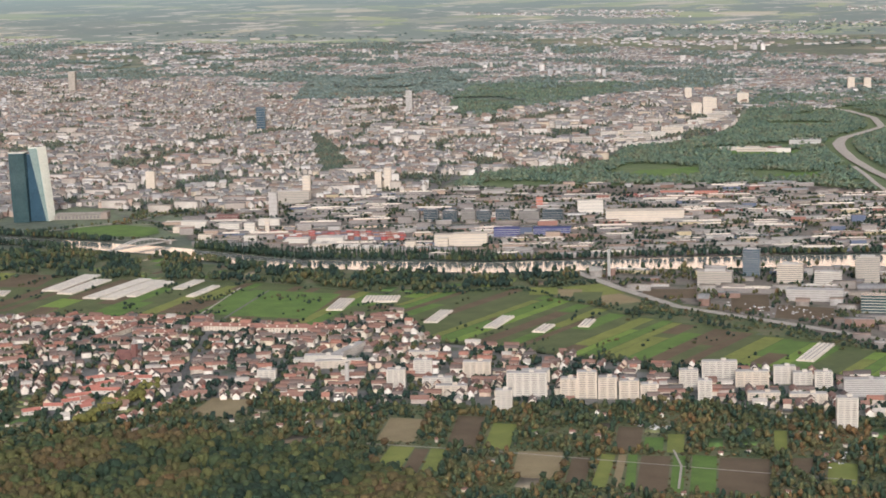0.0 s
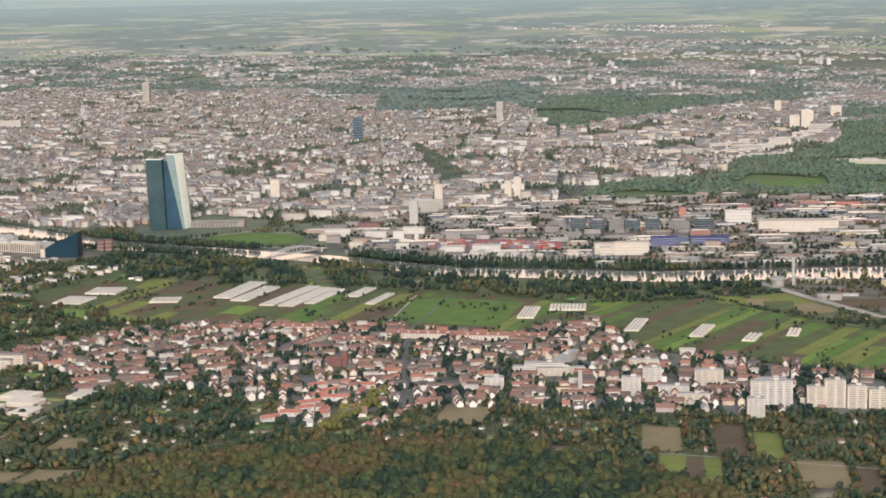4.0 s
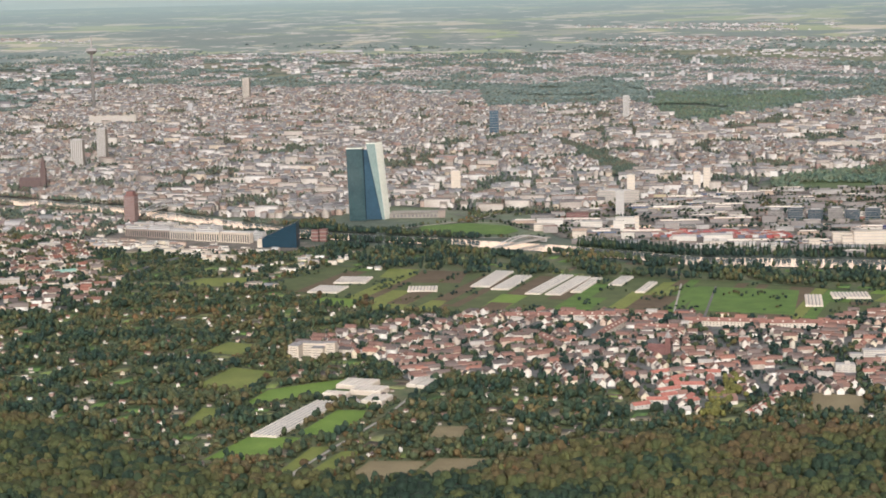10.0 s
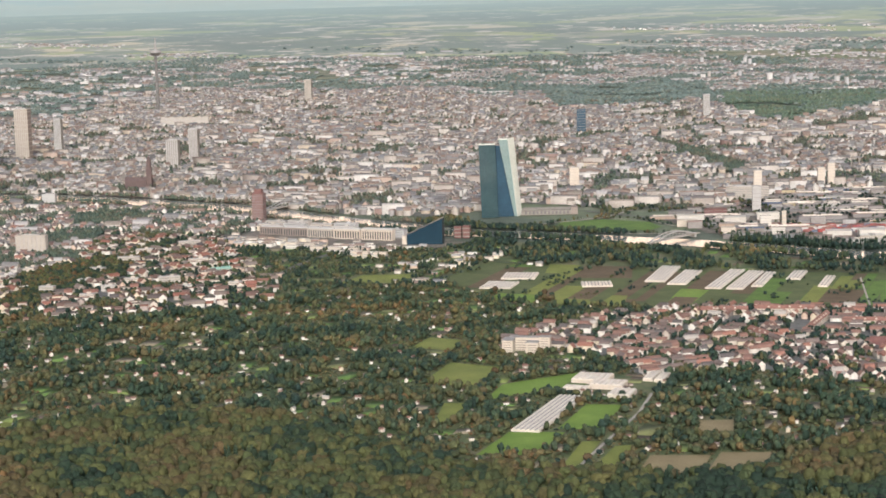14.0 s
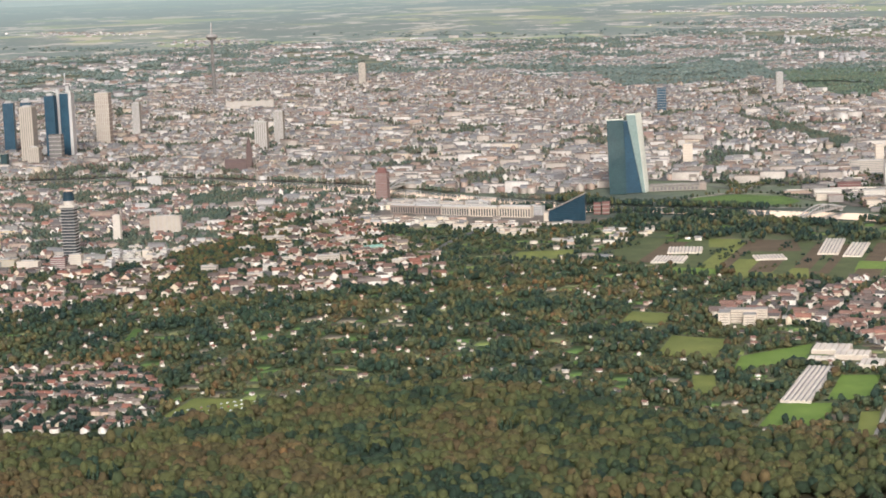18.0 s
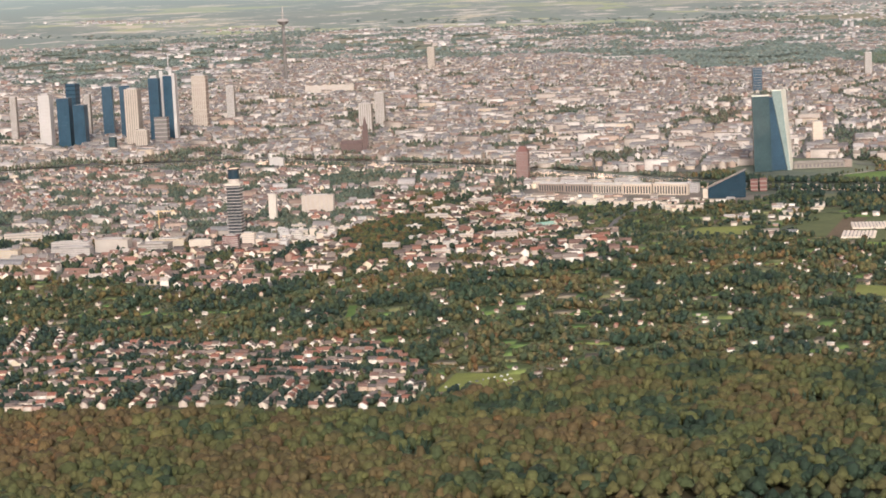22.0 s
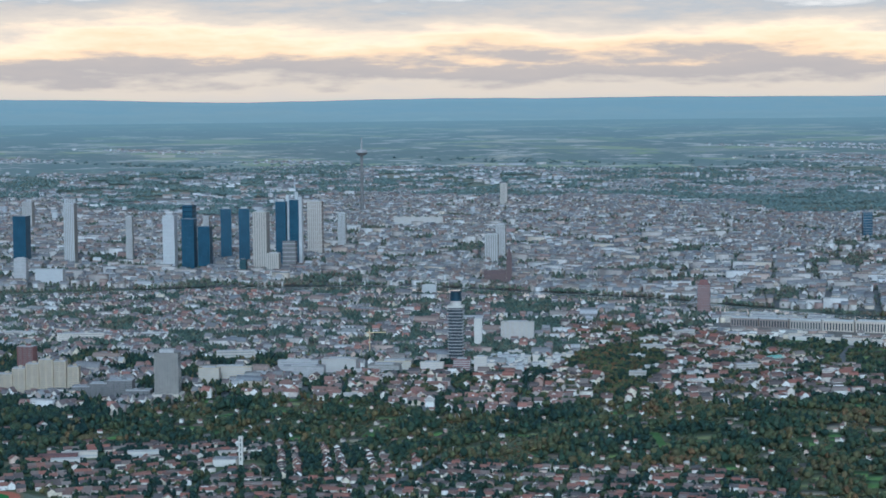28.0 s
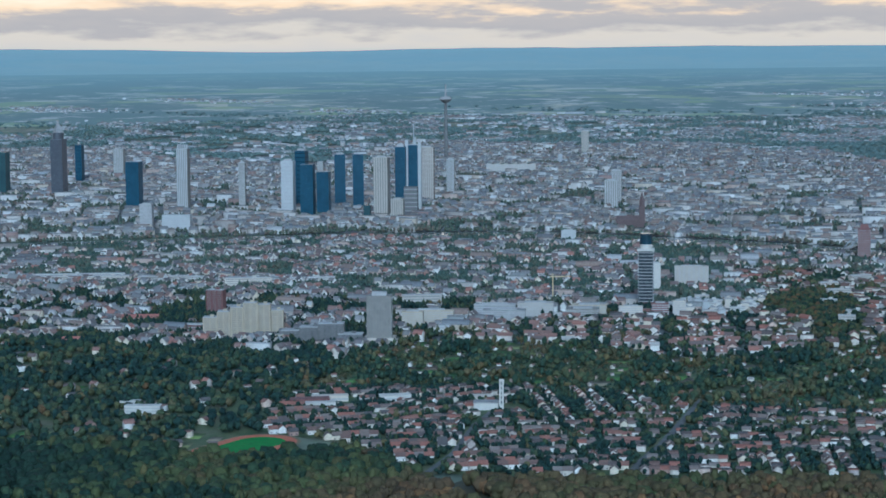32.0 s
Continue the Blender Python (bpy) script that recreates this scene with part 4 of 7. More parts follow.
# ---- houses and town blocks ----
BOX_V = np.array([(-.5, -.5, 0), (.5, -.5, 0), (.5, .5, 0), (-.5, .5, 0), (-.5, -.5, 1), (.5, -.5, 1), (.5, .5, 1), (-.5, .5, 1)], float)
BOX_T = np.array([(0, 1, 5), (0, 5, 4), (1, 2, 6), (1, 6, 5), (2, 3, 7), (2, 7, 6), (3, 0, 4), (3, 4, 7), (4, 5, 6), (4, 6, 7)])
# gabled body (unit walls, the ridge rises by 0.45) and roof (two slabs with eaves)
GABLE_V = np.array([(-.5, -.5, 0), (.5, -.5, 0), (.5, .5, 0), (-.5, .5, 0), (-.5, -.5, 1), (.5, -.5, 1), (.5, .5, 1), (-.5, .5, 1), (-.5, 0, 1.45), (.5, 0, 1.45)], float)
GABLE_T = np.array([(0, 1, 5), (0, 5, 4), (2, 3, 7), (2, 7, 6), (1, 2, 6), (1, 6, 5), (3, 0, 4), (3, 4, 7), (5, 6, 9), (7, 4, 8)])
EAVES_V = np.array([(-.55, -.58, .96), (.55, -.58, .96), (.55, 0, 1.5), (-.55, 0, 1.5), (.55, .58, .96), (-.55, .58, .96),
                    (-.55, -.56, .90), (.55, -.56, .90), (.55, 0, 1.43), (-.55, 0, 1.43), (.55, .56, .90), (-.55, .56, .90)])
EAVES_T = np.array([(0, 1, 2), (0, 2, 3), (3, 2, 4), (3, 4, 5), (6, 7, 1), (6, 1, 0), (10, 11, 5), (10, 5, 4), (1, 7, 8), (1, 8, 2), (2, 8, 10), (2, 10, 4), (6, 0, 3), (6, 3, 9), (9, 3, 5), (9, 5, 11)])
LOW_EAVES_T = EAVES_T[[0, 1, 2, 3, 4, 5, 6, 7]]
SLAB_V, SLAB_T = BOX_V * (1.04, 1.04, 0.06) + (0, 0, 1.0), BOX_T


def mass_of_houses(name, p, turns, wide, deep, tall, rng, walls, roofs, label, flat=0.0):
    """A quarter of houses as two masses: walls and roofs."""
    n = len(p)
    size = np.stack([rng.uniform(*wide, n), rng.uniform(*deep, n), rng.uniform(*tall, n)], 1)
    at = on_ground(p, -0.5)
    f = rng.random(n) < flat
    top = tagged(new(name), label, "houses", kind="stuff")
    for k, m, proto, tag in ((~f, walls, (GABLE_V, GABLE_T), "wall"), (f, walls, (BOX_V, BOX_T), "wall"), (~f, roofs, (EAVES_V, LOW_EAVES_T), "roof"), (f, roofs, (SLAB_V, SLAB_T), "flat_roof")):
        if k.any():
            o = part(tag, strew(tag, proto, at[k], size[k], turns[k], m), top)
            o["kind"] = "stuff"
    return top


def quarter(poly, step, rng, seeds, gap=(5, 4), jitter=0.3):
    """House places with streets: rows turned as the nearest of the seeds (x, y, degrees); gap: a street after so many houses."""
    out, turns = [], []
    s = np.array(seeds, float)
    for i, (sx, sy, a) in enumerate(seeds):
        t = math.radians(a)
        g = grid_points(poly, step, jitter, rng, t)
        own = np.argmin(((g[:, None] - s[None, :, :2]) ** 2).sum(-1), 1) == i
        g = g[own]
        c = g @ np.array([math.cos(t), math.sin(t)]) / step[0]
        d = g @ np.array([-math.sin(t), math.cos(t)]) / step[1]
        g = g[(np.floor(c) % gap[0] != 0) & (np.floor(d) % gap[1] != 0)]
        out.append(g)
        turns.append(np.full(len(g), t) + rng.normal(0, 0.04, len(g)))
    return np.concatenate(out), np.concatenate(turns)


def kept(p, turns, mask):
    return p[mask], turns[mask]


def box(name, w, d, h, material, z=0.0, x=0.0, y=0.0, inset=0.0):
    """A closed box with a drawn-in top edge."""
    i = inset
    v = [(-w / 2, -d / 2, 0), (w / 2, -d / 2, 0), (w / 2, d / 2, 0), (-w / 2, d / 2, 0), (-w / 2 + i, -d / 2 + i, h), (w / 2 - i, -d / 2 + i, h), (w / 2 - i, d / 2 - i, h), (-w / 2 + i, d / 2 - i, h)]
    v = [(a + x, b + y, c + z) for a, b, c in v]
    return mesh_of(name, v, [(3, 2, 1, 0), (4, 5, 6, 7), (0, 1, 5, 4), (1, 2, 6, 5), (2, 3, 7, 6), (3, 0, 4, 7)], material)


def house_kind(w, d, h, pitch, dormer, windows, tiles=M_ROOF_ONE):
    """A gabled house: plaster walls, tiled roof, chimney, windows."""
    r = d * 0.5 * pitch
    walls = new("house", mesh_of("house", GABLE_V * (1, 1, 1) * (w, d, h) + np.array([(0, 0, 0)] * 8 + [(0, 0, r - 0.45 * h)] * 2), [tuple(t) for t in GABLE_T.tolist()], M_WALL_ONE))
    e = EAVES_V.copy() * (w, d, 1)
    e[:, 2] = [h - .25, h - .25, h + r + .35, h + r + .35, h - .25, h - .25, h - .55, h - .55, h + r, h + r, h - .55, h - .55]
    part("roof", mesh_of("roof", e, [tuple(t) for t in EAVES_T.tolist()], tiles), walls)
    if windows > 2:
        part("chimney", box("chimney", 0.9, 0.8, 2.4, M_BRICK, h + r - 1.1, w * 0.22, d * 0.1), walls)
    if dormer:
        part("dormer", mesh_of("dormer", [(-1.6, -d * .42, h + .2), (1.6, -d * .42, h + .2), (1.6, -d * .42, h + r * .62), (-1.6, -d * .42, h + r * .62), (-1.6, -d * .1, h + r * .7), (1.6, -d * .1, h + r * .7)],
                               [(0, 1, 2, 3), (3, 2, 5, 4), (1, 5, 2), (0, 3, 4)], M_WALL), walls)
    pane = box("window", 1.3, 0.12, 1.5, M_DARKGLASS)
    for k in range(windows):
        o = part("window", pane, walls)
        o.location = Vector(((-0.3 + 0.6 * (k % 2)) * w, -d / 2 - 0.03, 1.0 + 2.9 * (k // 2))) * K
    return walls


def set_houses(p, turns, kinds, rng, label, group, category="house"):
    """Copies of the house kinds at the places."""
    for i, (x, y) in enumerate(p):
        o = copy_thing(kinds[rng.integers(len(kinds))], pose(x * K, y * K, float(rise(x, y)) * K - 0.05, 0, 0, math.degrees(turns[i])))
        tagged(o, label, category, group)


def drop(thing):
    for o in (*thing.children_recursive, thing):
        bpy.data.objects.remove(o)


hrng = np.random.default_rng(11)
HK = [house_kind(12, 9.5, 6.0, 0.95, True, 2), house_kind(17, 10, 6.6, 0.9, False, 3), house_kind(11, 10, 7.5, 1.0, False, 2), house_kind(25, 10.5, 7.2, 0.85, True, 2)]
p, tr = quarter(VILLAGE, (17.0, 17.5), hrng, [(950, -1250, 12), (1080, -1120, 100), (1180, -1260, 50), (1250, -1000, 20), (1330, -1290, 130), (1400, -1060, 118), (1500, -1180, 40), (1540, -1380, 128), (1500, -900, 15), (1640, -1000, 105), (1720, -1180, 30), (1850, -1000, 25), (1960, -1150, 118), (2080, -880, 110), (2250, -900, 28), (2400, -1000, 118), (2700, -760, 28)], (4, 3), 0.24)
CLEARINGS = []       # x, y, reach round large buildings
CLEARINGS += [(2023, -1105, 36), (2042, -1200, 20), (2120, -1060, 62), (2208, -962, 22), (2255, -1007, 20), (2216, -875, 32), (2279, -900, 30), (2345, -868, 45), (2491, -1076, 24), (1826, -1147, 22),
              (1815, -1060, 22), (1891, -1028, 28), (1640, -1073, 36), (1634, -1208, 20), (2443, -882, 36), (1412, -1335, 22), (1432, -1300, 18), (1470, -1300, 18), (1492, -1345, 20), (1450, -1362, 18), (1486, -1398, 22), (1455, -1400, 18), (1478, -1446, 22), (1495, -1480, 18), (1497, -1515, 20), (1524, -1478, 18), (1538, -1500, 18), (1493, -1555, 16), (1343, -1177, 22), (1082, -956, 30), (1310, -909, 40), (1408, -878, 34), (1174, -1040, 40), (1624, -985, 40), (1666, -1070, 34), (890, -1458, 42), (1125, -1640, 75), (-382, -2684, 86)]
CLEARINGS += [(-566, -1300, 40), (-700, -1945, 38), (-935, -2010, 48), (-890, -1960, 36), (-785, -1980, 44), (-738, -1760, 50), (-670, -1600, 60), (-600, -1500, 60), (-460, -1420, 40), (-657, -1071, 16), (-650, -930, 36),
              (-430, -1300, 60), (-250, -2335, 32), (-470, -2410, 40), (-400, -2350, 22), (-617, -2585, 35), (-1128, -1816, 22), (-521, -316, 26), (62, -478, 52), (-85, -990, 32)]
CLEARINGS += [(-160, 560, 24), (430, 830, 36), (338, 614, 20), (352, 520, 50), (479, 290, 24), (1150, 85, 70), (1181, 238, 45), (1262, 301, 50), (1349, 587, 90), (1174, 642, 40), (800, 40, 120), (900, 90, 110), (810, -57, 34), (891, -56, 34), (967, -74, 34), (1024, -66, 34), (420, 60, 40), (426, 178, 30), (361, 131, 30), (447, -11, 36), (528, 62, 36), (845, 361, 22), (887, 378, 22), (929, 396, 22), (971, 413, 22), (1005, 427, 22), (1047, 445, 22), (1105, 469, 26), (1157, 490, 26),
              (560, 170, 36), (635, 30, 35), (-1318, 189, 40), (-2408, 85, 28), (-2340, 122, 44), (-2577, 378, 28), (-2420, 408, 44), (-2137, 170, 34), (-2133, 300, 44), (-2330, 704, 36), (-2821, 107, 28)]
CLEARINGS += [(-2941, 20, 34), (-3621, 408, 36), (-2057, 200, 28), (-2010, 60, 26), (-2461, -473, 28), (-2365, -462, 44), (-1672, 695, 28), (-2857, 2129, 90), (1882, -170, 40), (1888, -18, 26), (1987, -64, 32),
              (2056, -46, 32), (2117, -4, 30), (2235, -280, 36), (2100, -220, 55), (40, 60, 130)]
def spaced(p):
    keep = np.ones(len(p), bool)
    for x, y, r in CLEARINGS:
        keep &= np.hypot(p[:, 0] - x, p[:, 1] - y) > r
    return keep


p, tr = kept(p, tr, spaced(p) & ~near_line(p, STREETS[2], 7) & ~near_line(p, STREETS[3], 6) & (hrng.random(len(p)) < 0.84))
tr = tr + (hrng.random(len(p)) < 0.25) * math.pi / 2
near = np.argsort(p[:, 1] - 0.45 * p[:, 0])[:165]
far = np.setdiff1d(np.arange(len(p)), near)
set_houses(p[near], tr[near], HK, hrng, "plastered village house with a pitched tile roof", "village houses")
mass_of_houses("village_houses", p[far], tr[far], (10, 24), (8, 11), (6.5, 10), hrng, M_WALL, M_ROOF, "close-set plastered village houses with tiled roofs", 0.08)
VILLAGE_P = p

# terraces beside the forest
TK = [house_kind(10.4, 9, 5.8, 0.75, False, 2, M_PALEROOF_ONE), house_kind(10.6, 9.5, 5.6, 0.7, False, 2, M_PALEROOF_ONE), house_kind(10.2, 8.5, 6.2, 0.85, False, 2, M_PALEROOF_ONE)]
p, tr = quarter(SETTLEMENT, (10.6, 19.0), hrng, [(-430, -2440, 48), (-300, -2380, 60), (-180, -2450, 38), (-150, -2300, 128), (-60, -2360, 30), (30, -2290, 16), (110, -2380, 28), (190, -2300, 22), (260, -2420, 118), (310, -2260, 20), (400, -2350, 112), (440, -2260, 22)], (5, 3), 0.16)
p, tr = kept(p, tr, spaced(p) & ~near_line(p, STREETS[0], 10) & ~near_line(p, STREETS[1], 9) & (hrng.random(len(p)) < 0.92))
tr = tr + (hrng.random(len(p)) < 0.2) * math.pi / 2
near = np.argsort(p[:, 1] + 0.2 * p[:, 0])[:135]
far = np.setdiff1d(np.arange(len(p)), near)
set_houses(p[near], tr[near], TK, hrng, "small white terraced house with a weathered pitched roof", "terraced houses beside the forest")
mass_of_houses("terraced_houses", p[far], tr[far], (10, 11), (8, 10), (5.5, 6.8), hrng, M_WALL, M_PALEROOF, "rows of small pale houses with weathered roofs", 0.2)
SETTLE_P = p
for k in HK + TK:
    drop(k)

# villas on the hill and in the gardens
SHEDS = []
WHITE_SPOTS = [(74, -653, 45, 35, 9), (248, -783, 45, 35, 9), (275, -688, 45, 35, 9), (365, -883, 45, 35, 9), (270, -604, 45, 35, 9), (411, -705, 45, 35, 9), (277, -926, 45, 35, 9)]
p, tr = quarter(HILL, (19.0, 19.0), hrng, [(-500, -1500, 20), (-200, -1200, -20), (-300, -1700, 25), (50, -1300, 40), (-550, -800, 0)], (6, 3), 0.6)
p, tr = kept(p, tr, spaced(p) & ~inside(p, BANK_GROVE) & (hrng.random(len(p)) < 0.64))
VK = [house_kind(15, 12, 8.0, 0.7, True, 1), house_kind(20, 13, 8.5, 0.6, False, 1), house_kind(13, 12, 9.5, 0.7, False, 1)]
for k in VK:
    k.name = "villa"
near = np.argsort(p[:, 1] + 0.3 * p[:, 0])[:140]
set_houses(p[near], tr[near] + (hrng.random(140) < .4) * 1.57, VK, hrng, "pale plastered villa with a pitched roof among trees", "villas on the hill", "villa")
for k in VK:
    drop(k)
far = np.setdiff1d(np.arange(len(p)), near)
HILL_ALL = p
p, tr = p[far], tr[far]
mass_of_houses("hill_houses", p, tr + (hrng.random(len(p)) < .4) * 1.57, (12, 25), (10, 14), (7, 11.5), hrng, M_WALL, M_PALEROOF, "pale villas and houses among trees on the hill", 0.35)
HILL_P = HILL_ALL
for poly, n, name, label in ((GARDENS, 640, "garden_sheds", "small pale sheds and cabins in the allotments"), (WEST_GARDENS, 110, "garden_villas", "scattered villas in wooded gardens"),
                             (EAST_GARDENS, 160, "plot_sheds", "sheds and cabins on the garden plots")):
    q = grid_points(poly, 40, 1.0, hrng)
    q = q[hrng.permutation(len(q))[:n]]
    q = clear(q, 8)
    SHEDS += [tuple(c) for c in q.tolist()]
    big = (9, 15) if name == "garden_villas" else (4, 9)
    mass_of_houses(name, q, hrng.uniform(0, 3.1, len(q)), big, (4, 6) if big[0] < 5 else (9, 12), (3, 4.8) if big[0] < 5 else (6, 9), hrng, M_WALL, M_ROOF, label, 0.3)

# the inner town
SEEDS = [(-2500, 600, 10), (-1500, 700, -12), (-700, 900, 22), (-200, 1500, -38), (-1000, 1700, -30), (-1900, 1800, 15), (-3200, 1700, -20), (-4200, 900, 30), (-4200, 2800, 5),
         (-2600, 3000, -25), (-1400, 2600, -35), (-400, 2500, 30), (0, 3100, 12), (-5200, 1800, -10), (-3300, -200, 40), (-300, 300, 20), (200, 900, 30)]
p, tr = quarter(TOWN, (19.0, 17.0), hrng, SEEDS, (6, 4), 0.22)
v = np.array([noise.noise((x / 55, y / 55, 3.3)) + 0.55 * noise.noise((x / 260, y / 260, 12.3)) for x, y in p])
p, tr = kept(p, tr, spaced(p) & ~inside(p, WEDGE_PARK) & ~inside(p, WEST_WOOD) & ~inside(p, NORTH_WOOD) & ~inside(p, FAR_WOOD) & ~parkland(p) & (v > -0.16) & ~near_line(p, RIVER, 85))
big = hrng.random(len(p)) < np.clip(0.05 + 0.12 * np.array([noise.noise((x / 330, y / 330, 4.4)) for x, y in p]), 0.012, 0.2)
mass_of_houses("town_offices", p[big], tr[big], (26, 70), (14, 22), (12, 26), hrng, M_TOWN_WALL, M_TOWN_ROOF, "larger pale office and school blocks in the town", 1.0)
p, tr = p[~big], tr[~big] + (hrng.random(np.sum(~big)) < 0.35) * math.pi / 2
mass_of_houses("town_blocks", p, tr, (14, 26), (11, 14), (9, 16), hrng, M_TOWN_WALL, M_TOWN_ROOF, "dense blocks of pale town houses with grey and brown roofs", 0.3)
p, tr = quarter(SOUTH_BANK, (16.0, 16.0), hrng, [(-800, -700, 30), (-1500, -700, 5), (-900, -1400, 15), (-1400, -1500, -15), (-2200, -1500, 40), (-1100, -2000, 10)], (6, 4), 0.3)
v = np.array([noise.noise((x / 60, y / 60, 8.3)) for x, y in p])
p, tr = kept(p, tr, spaced(p) & ~parkland(p, 0.16) & (v > 0.0) & ~inside(p, BANK_GROVE) & ~near_line(p, RIVER, 95))
SB_P = p
big = hrng.random(len(p)) < 0.045
mass_of_houses("south_bank_flats", p[big], tr[big], (22, 50), (12, 14), (11, 17), hrng, M_TOWN_WALL, M_TOWN_ROOF, "long pale blocks of flats on the south bank", 0.7)
p, tr = p[~big], tr[~big] + (hrng.random(np.sum(~big)) < 0.42) * math.pi / 2
mass_of_houses("south_bank_blocks", p, tr, (9, 16), (9, 12), (7.5, 13), hrng, M_WALL, M_BANKROOF, "pale town houses on the south bank", 0.16)
p, tr = quarter(QUAY, (19.0, 17.0), hrng, [(0, -450, 12), (-250, -520, 12)], (6, 4), 0.3)
p, tr = kept(p, tr, spaced(p) & ~near_line(p, RIVER, 80) & (p[:, 1] < -545) & (hrng.random(len(p)) < 0.7))
mass_of_houses("quay_houses", p, tr, (13, 26), (10, 13), (5, 10), hrng, M_WALL, M_TOWN_ROOF, "low white houses and halls behind the quay", 0.75)

# white houses and stores between the allotments and the quay
WP = np.concatenate([hrng.normal(0, 1, (n, 2)) * (sx, sy) + (x, y) for x, y, sx, sy, n in WHITE_SPOTS])
WP = clear(WP, 5)
WP = WP[spaced(WP) & ~near_line(WP, RIVER, 95)]
mass_of_houses("lane_houses", WP, hrng.uniform(0.2, 0.5, len(WP)), (9, 26), (8, 12), (4, 9), hrng, M_WALL, M_TOWN_ROOF, "small white houses, halls and stores along the lanes", 0.6)
SHEDS += [tuple(c) for c in WP.tolist()]

# suburbs of the plain
far_p, far_t = [], []
for i in range(80):
    a, r = hrng.uniform(1.45, 3.0), hrng.uniform(7600, 14800)
    cx, cy = 1500 + r * math.cos(a), -2500 + r * math.sin(a)
    q = hrng.normal(0, 1, (int(hrng.uniform(70, 170)), 2)) * (hrng.uniform(140, 420), hrng.uniform(70, 170)) + (cx, cy)
    far_p.append(q)
    far_t.append(np.full(len(q), hrng.uniform(0, 1.5)))
p, tr = np.concatenate(far_p), np.concatenate(far_t)
p, tr = kept(p, tr, ~inside(p, TOWN) & ~inside(p, OUTER_TOWN) & ~inside(p, EAST_WOOD) & ~inside(p, NORTH_WOOD) & ~inside(p, FAR_WOOD) & ~inside(p, WEST_WOOD) & ~inside(p, MID_WOOD))
mass_of_houses("suburb_houses", p, tr, (12, 30), (10, 15), (6, 11), hrng, M_FARWALL, M_TOWN_ROOF, "scattered suburbs of the far plain", 0.3)

p = grid_points(OUTER_TOWN, 27.0, 0.9, hrng, 0.3)
v = np.array([noise.noise((x / 420, y / 300, 1.7)) + 0.5 * noise.noise((x / 90, y / 90, 5.1)) for x, y in p])
p = p[(v > 0.12) & ~inside(p, WEST_WOOD) & ~inside(p, MID_WOOD) & ~inside(p, NORTH_WOOD) & ~inside(p, FAR_WOOD)]
tr = np.array([0.9 * noise.noise((x / 700, y / 700, 2.0)) for x, y in p])
mass_of_houses("outer_town_blocks", p, tr, (12, 28), (11, 15), (6, 12), hrng, M_FARWALL, M_TOWN_ROOF, "houses and blocks of the outer quarters", 0.4)
# long halls and towers of flats in the outer quarters
q = np.array([(1500 + r * math.cos(a), -2500 + r * math.sin(a)) for a, r in zip(hrng.uniform(1.5, 2.95, 260), hrng.uniform(6200, 11800, 260))])
q = np.concatenate([q, np.array([(-1480 + 24 * i, 4330 + 40 * (i % 4)) for i in range(8)]), np.array([(-6000 + 105 * i, 6560 + 118 * i + 60 * (i % 3)) for i in range(9)])])
q = q[~inside(q, WEST_WOOD) & ~inside(q, MID_WOOD) & ~inside(q, NORTH_WOOD) & ~inside(q, FAR_WOOD) & ~inside(q, EAST_WOOD) & ~inside(q, WEDGE_PARK)]
mass_of_houses("outer_halls", q, hrng.normal(0.55, 0.12, len(q)), (50, 150), (22, 45), (9, 16), hrng, M_FARWALL, M_FARWALL, "long pale works halls and stores of the outer quarters", 1.0)
q = np.concatenate([hrng.normal(0, 1, (5, 2)) * (130, 60) + (1500 + r * math.cos(a), -2500 + r * math.sin(a)) for a, r in zip(hrng.uniform(1.5, 2.95, 30), hrng.uniform(6000, 11500, 30))])
q = q[~inside(q, WEST_WOOD) & ~inside(q, EAST_WOOD) & ~inside(q, NORTH_WOOD) & ~inside(q, FAR_WOOD) & ~inside(q, MID_WOOD)]
mass_of_houses("outer_flats", q, hrng.normal(0.55, 0.2, len(q)), (14, 28), (13, 17), (20, 44), hrng, M_FARWALL, M_TOWN_ROOF, "pale towers and slabs of flats in the outer quarters", 1.0)
q = np.concatenate([grid_points(WEST_WOOD, (58, 46), 1.0, hrng), grid_points(MID_WOOD, (62, 50), 1.0, hrng)])
v = np.array([noise.noise((x / 300, y / 220, 14.2)) + 0.4 * noise.noise((x / 80, y / 80, 3.9)) for x, y in q])
q = q[v > 0.17]
mass_of_houses("woodland_suburb", q, hrng.normal(0.5, 0.3, len(q)), (16, 48), (12, 18), (9, 19), hrng, M_FARWALL, M_TOWN_ROOF, "pale suburb houses and blocks scattered in the western woods", 0.5)
WOOD_P = q
# harbour sheds and works
def shed_kind(w, d, h, wall, roof, lights):
    body = new("harbour_shed", box("harbour_shed", w, d, h, wall))
    part("roof", box("roof", w + 1, d + 1, 0.8, roof, h, inset=0.3), body)
    for i in range(lights):
        part("rooflight", box("rooflight", w * 0.8, 2.2, 0.9, M_POLY, h + 0.8, 0, (i - (lights - 1) / 2) * d / lights), body)
    return body


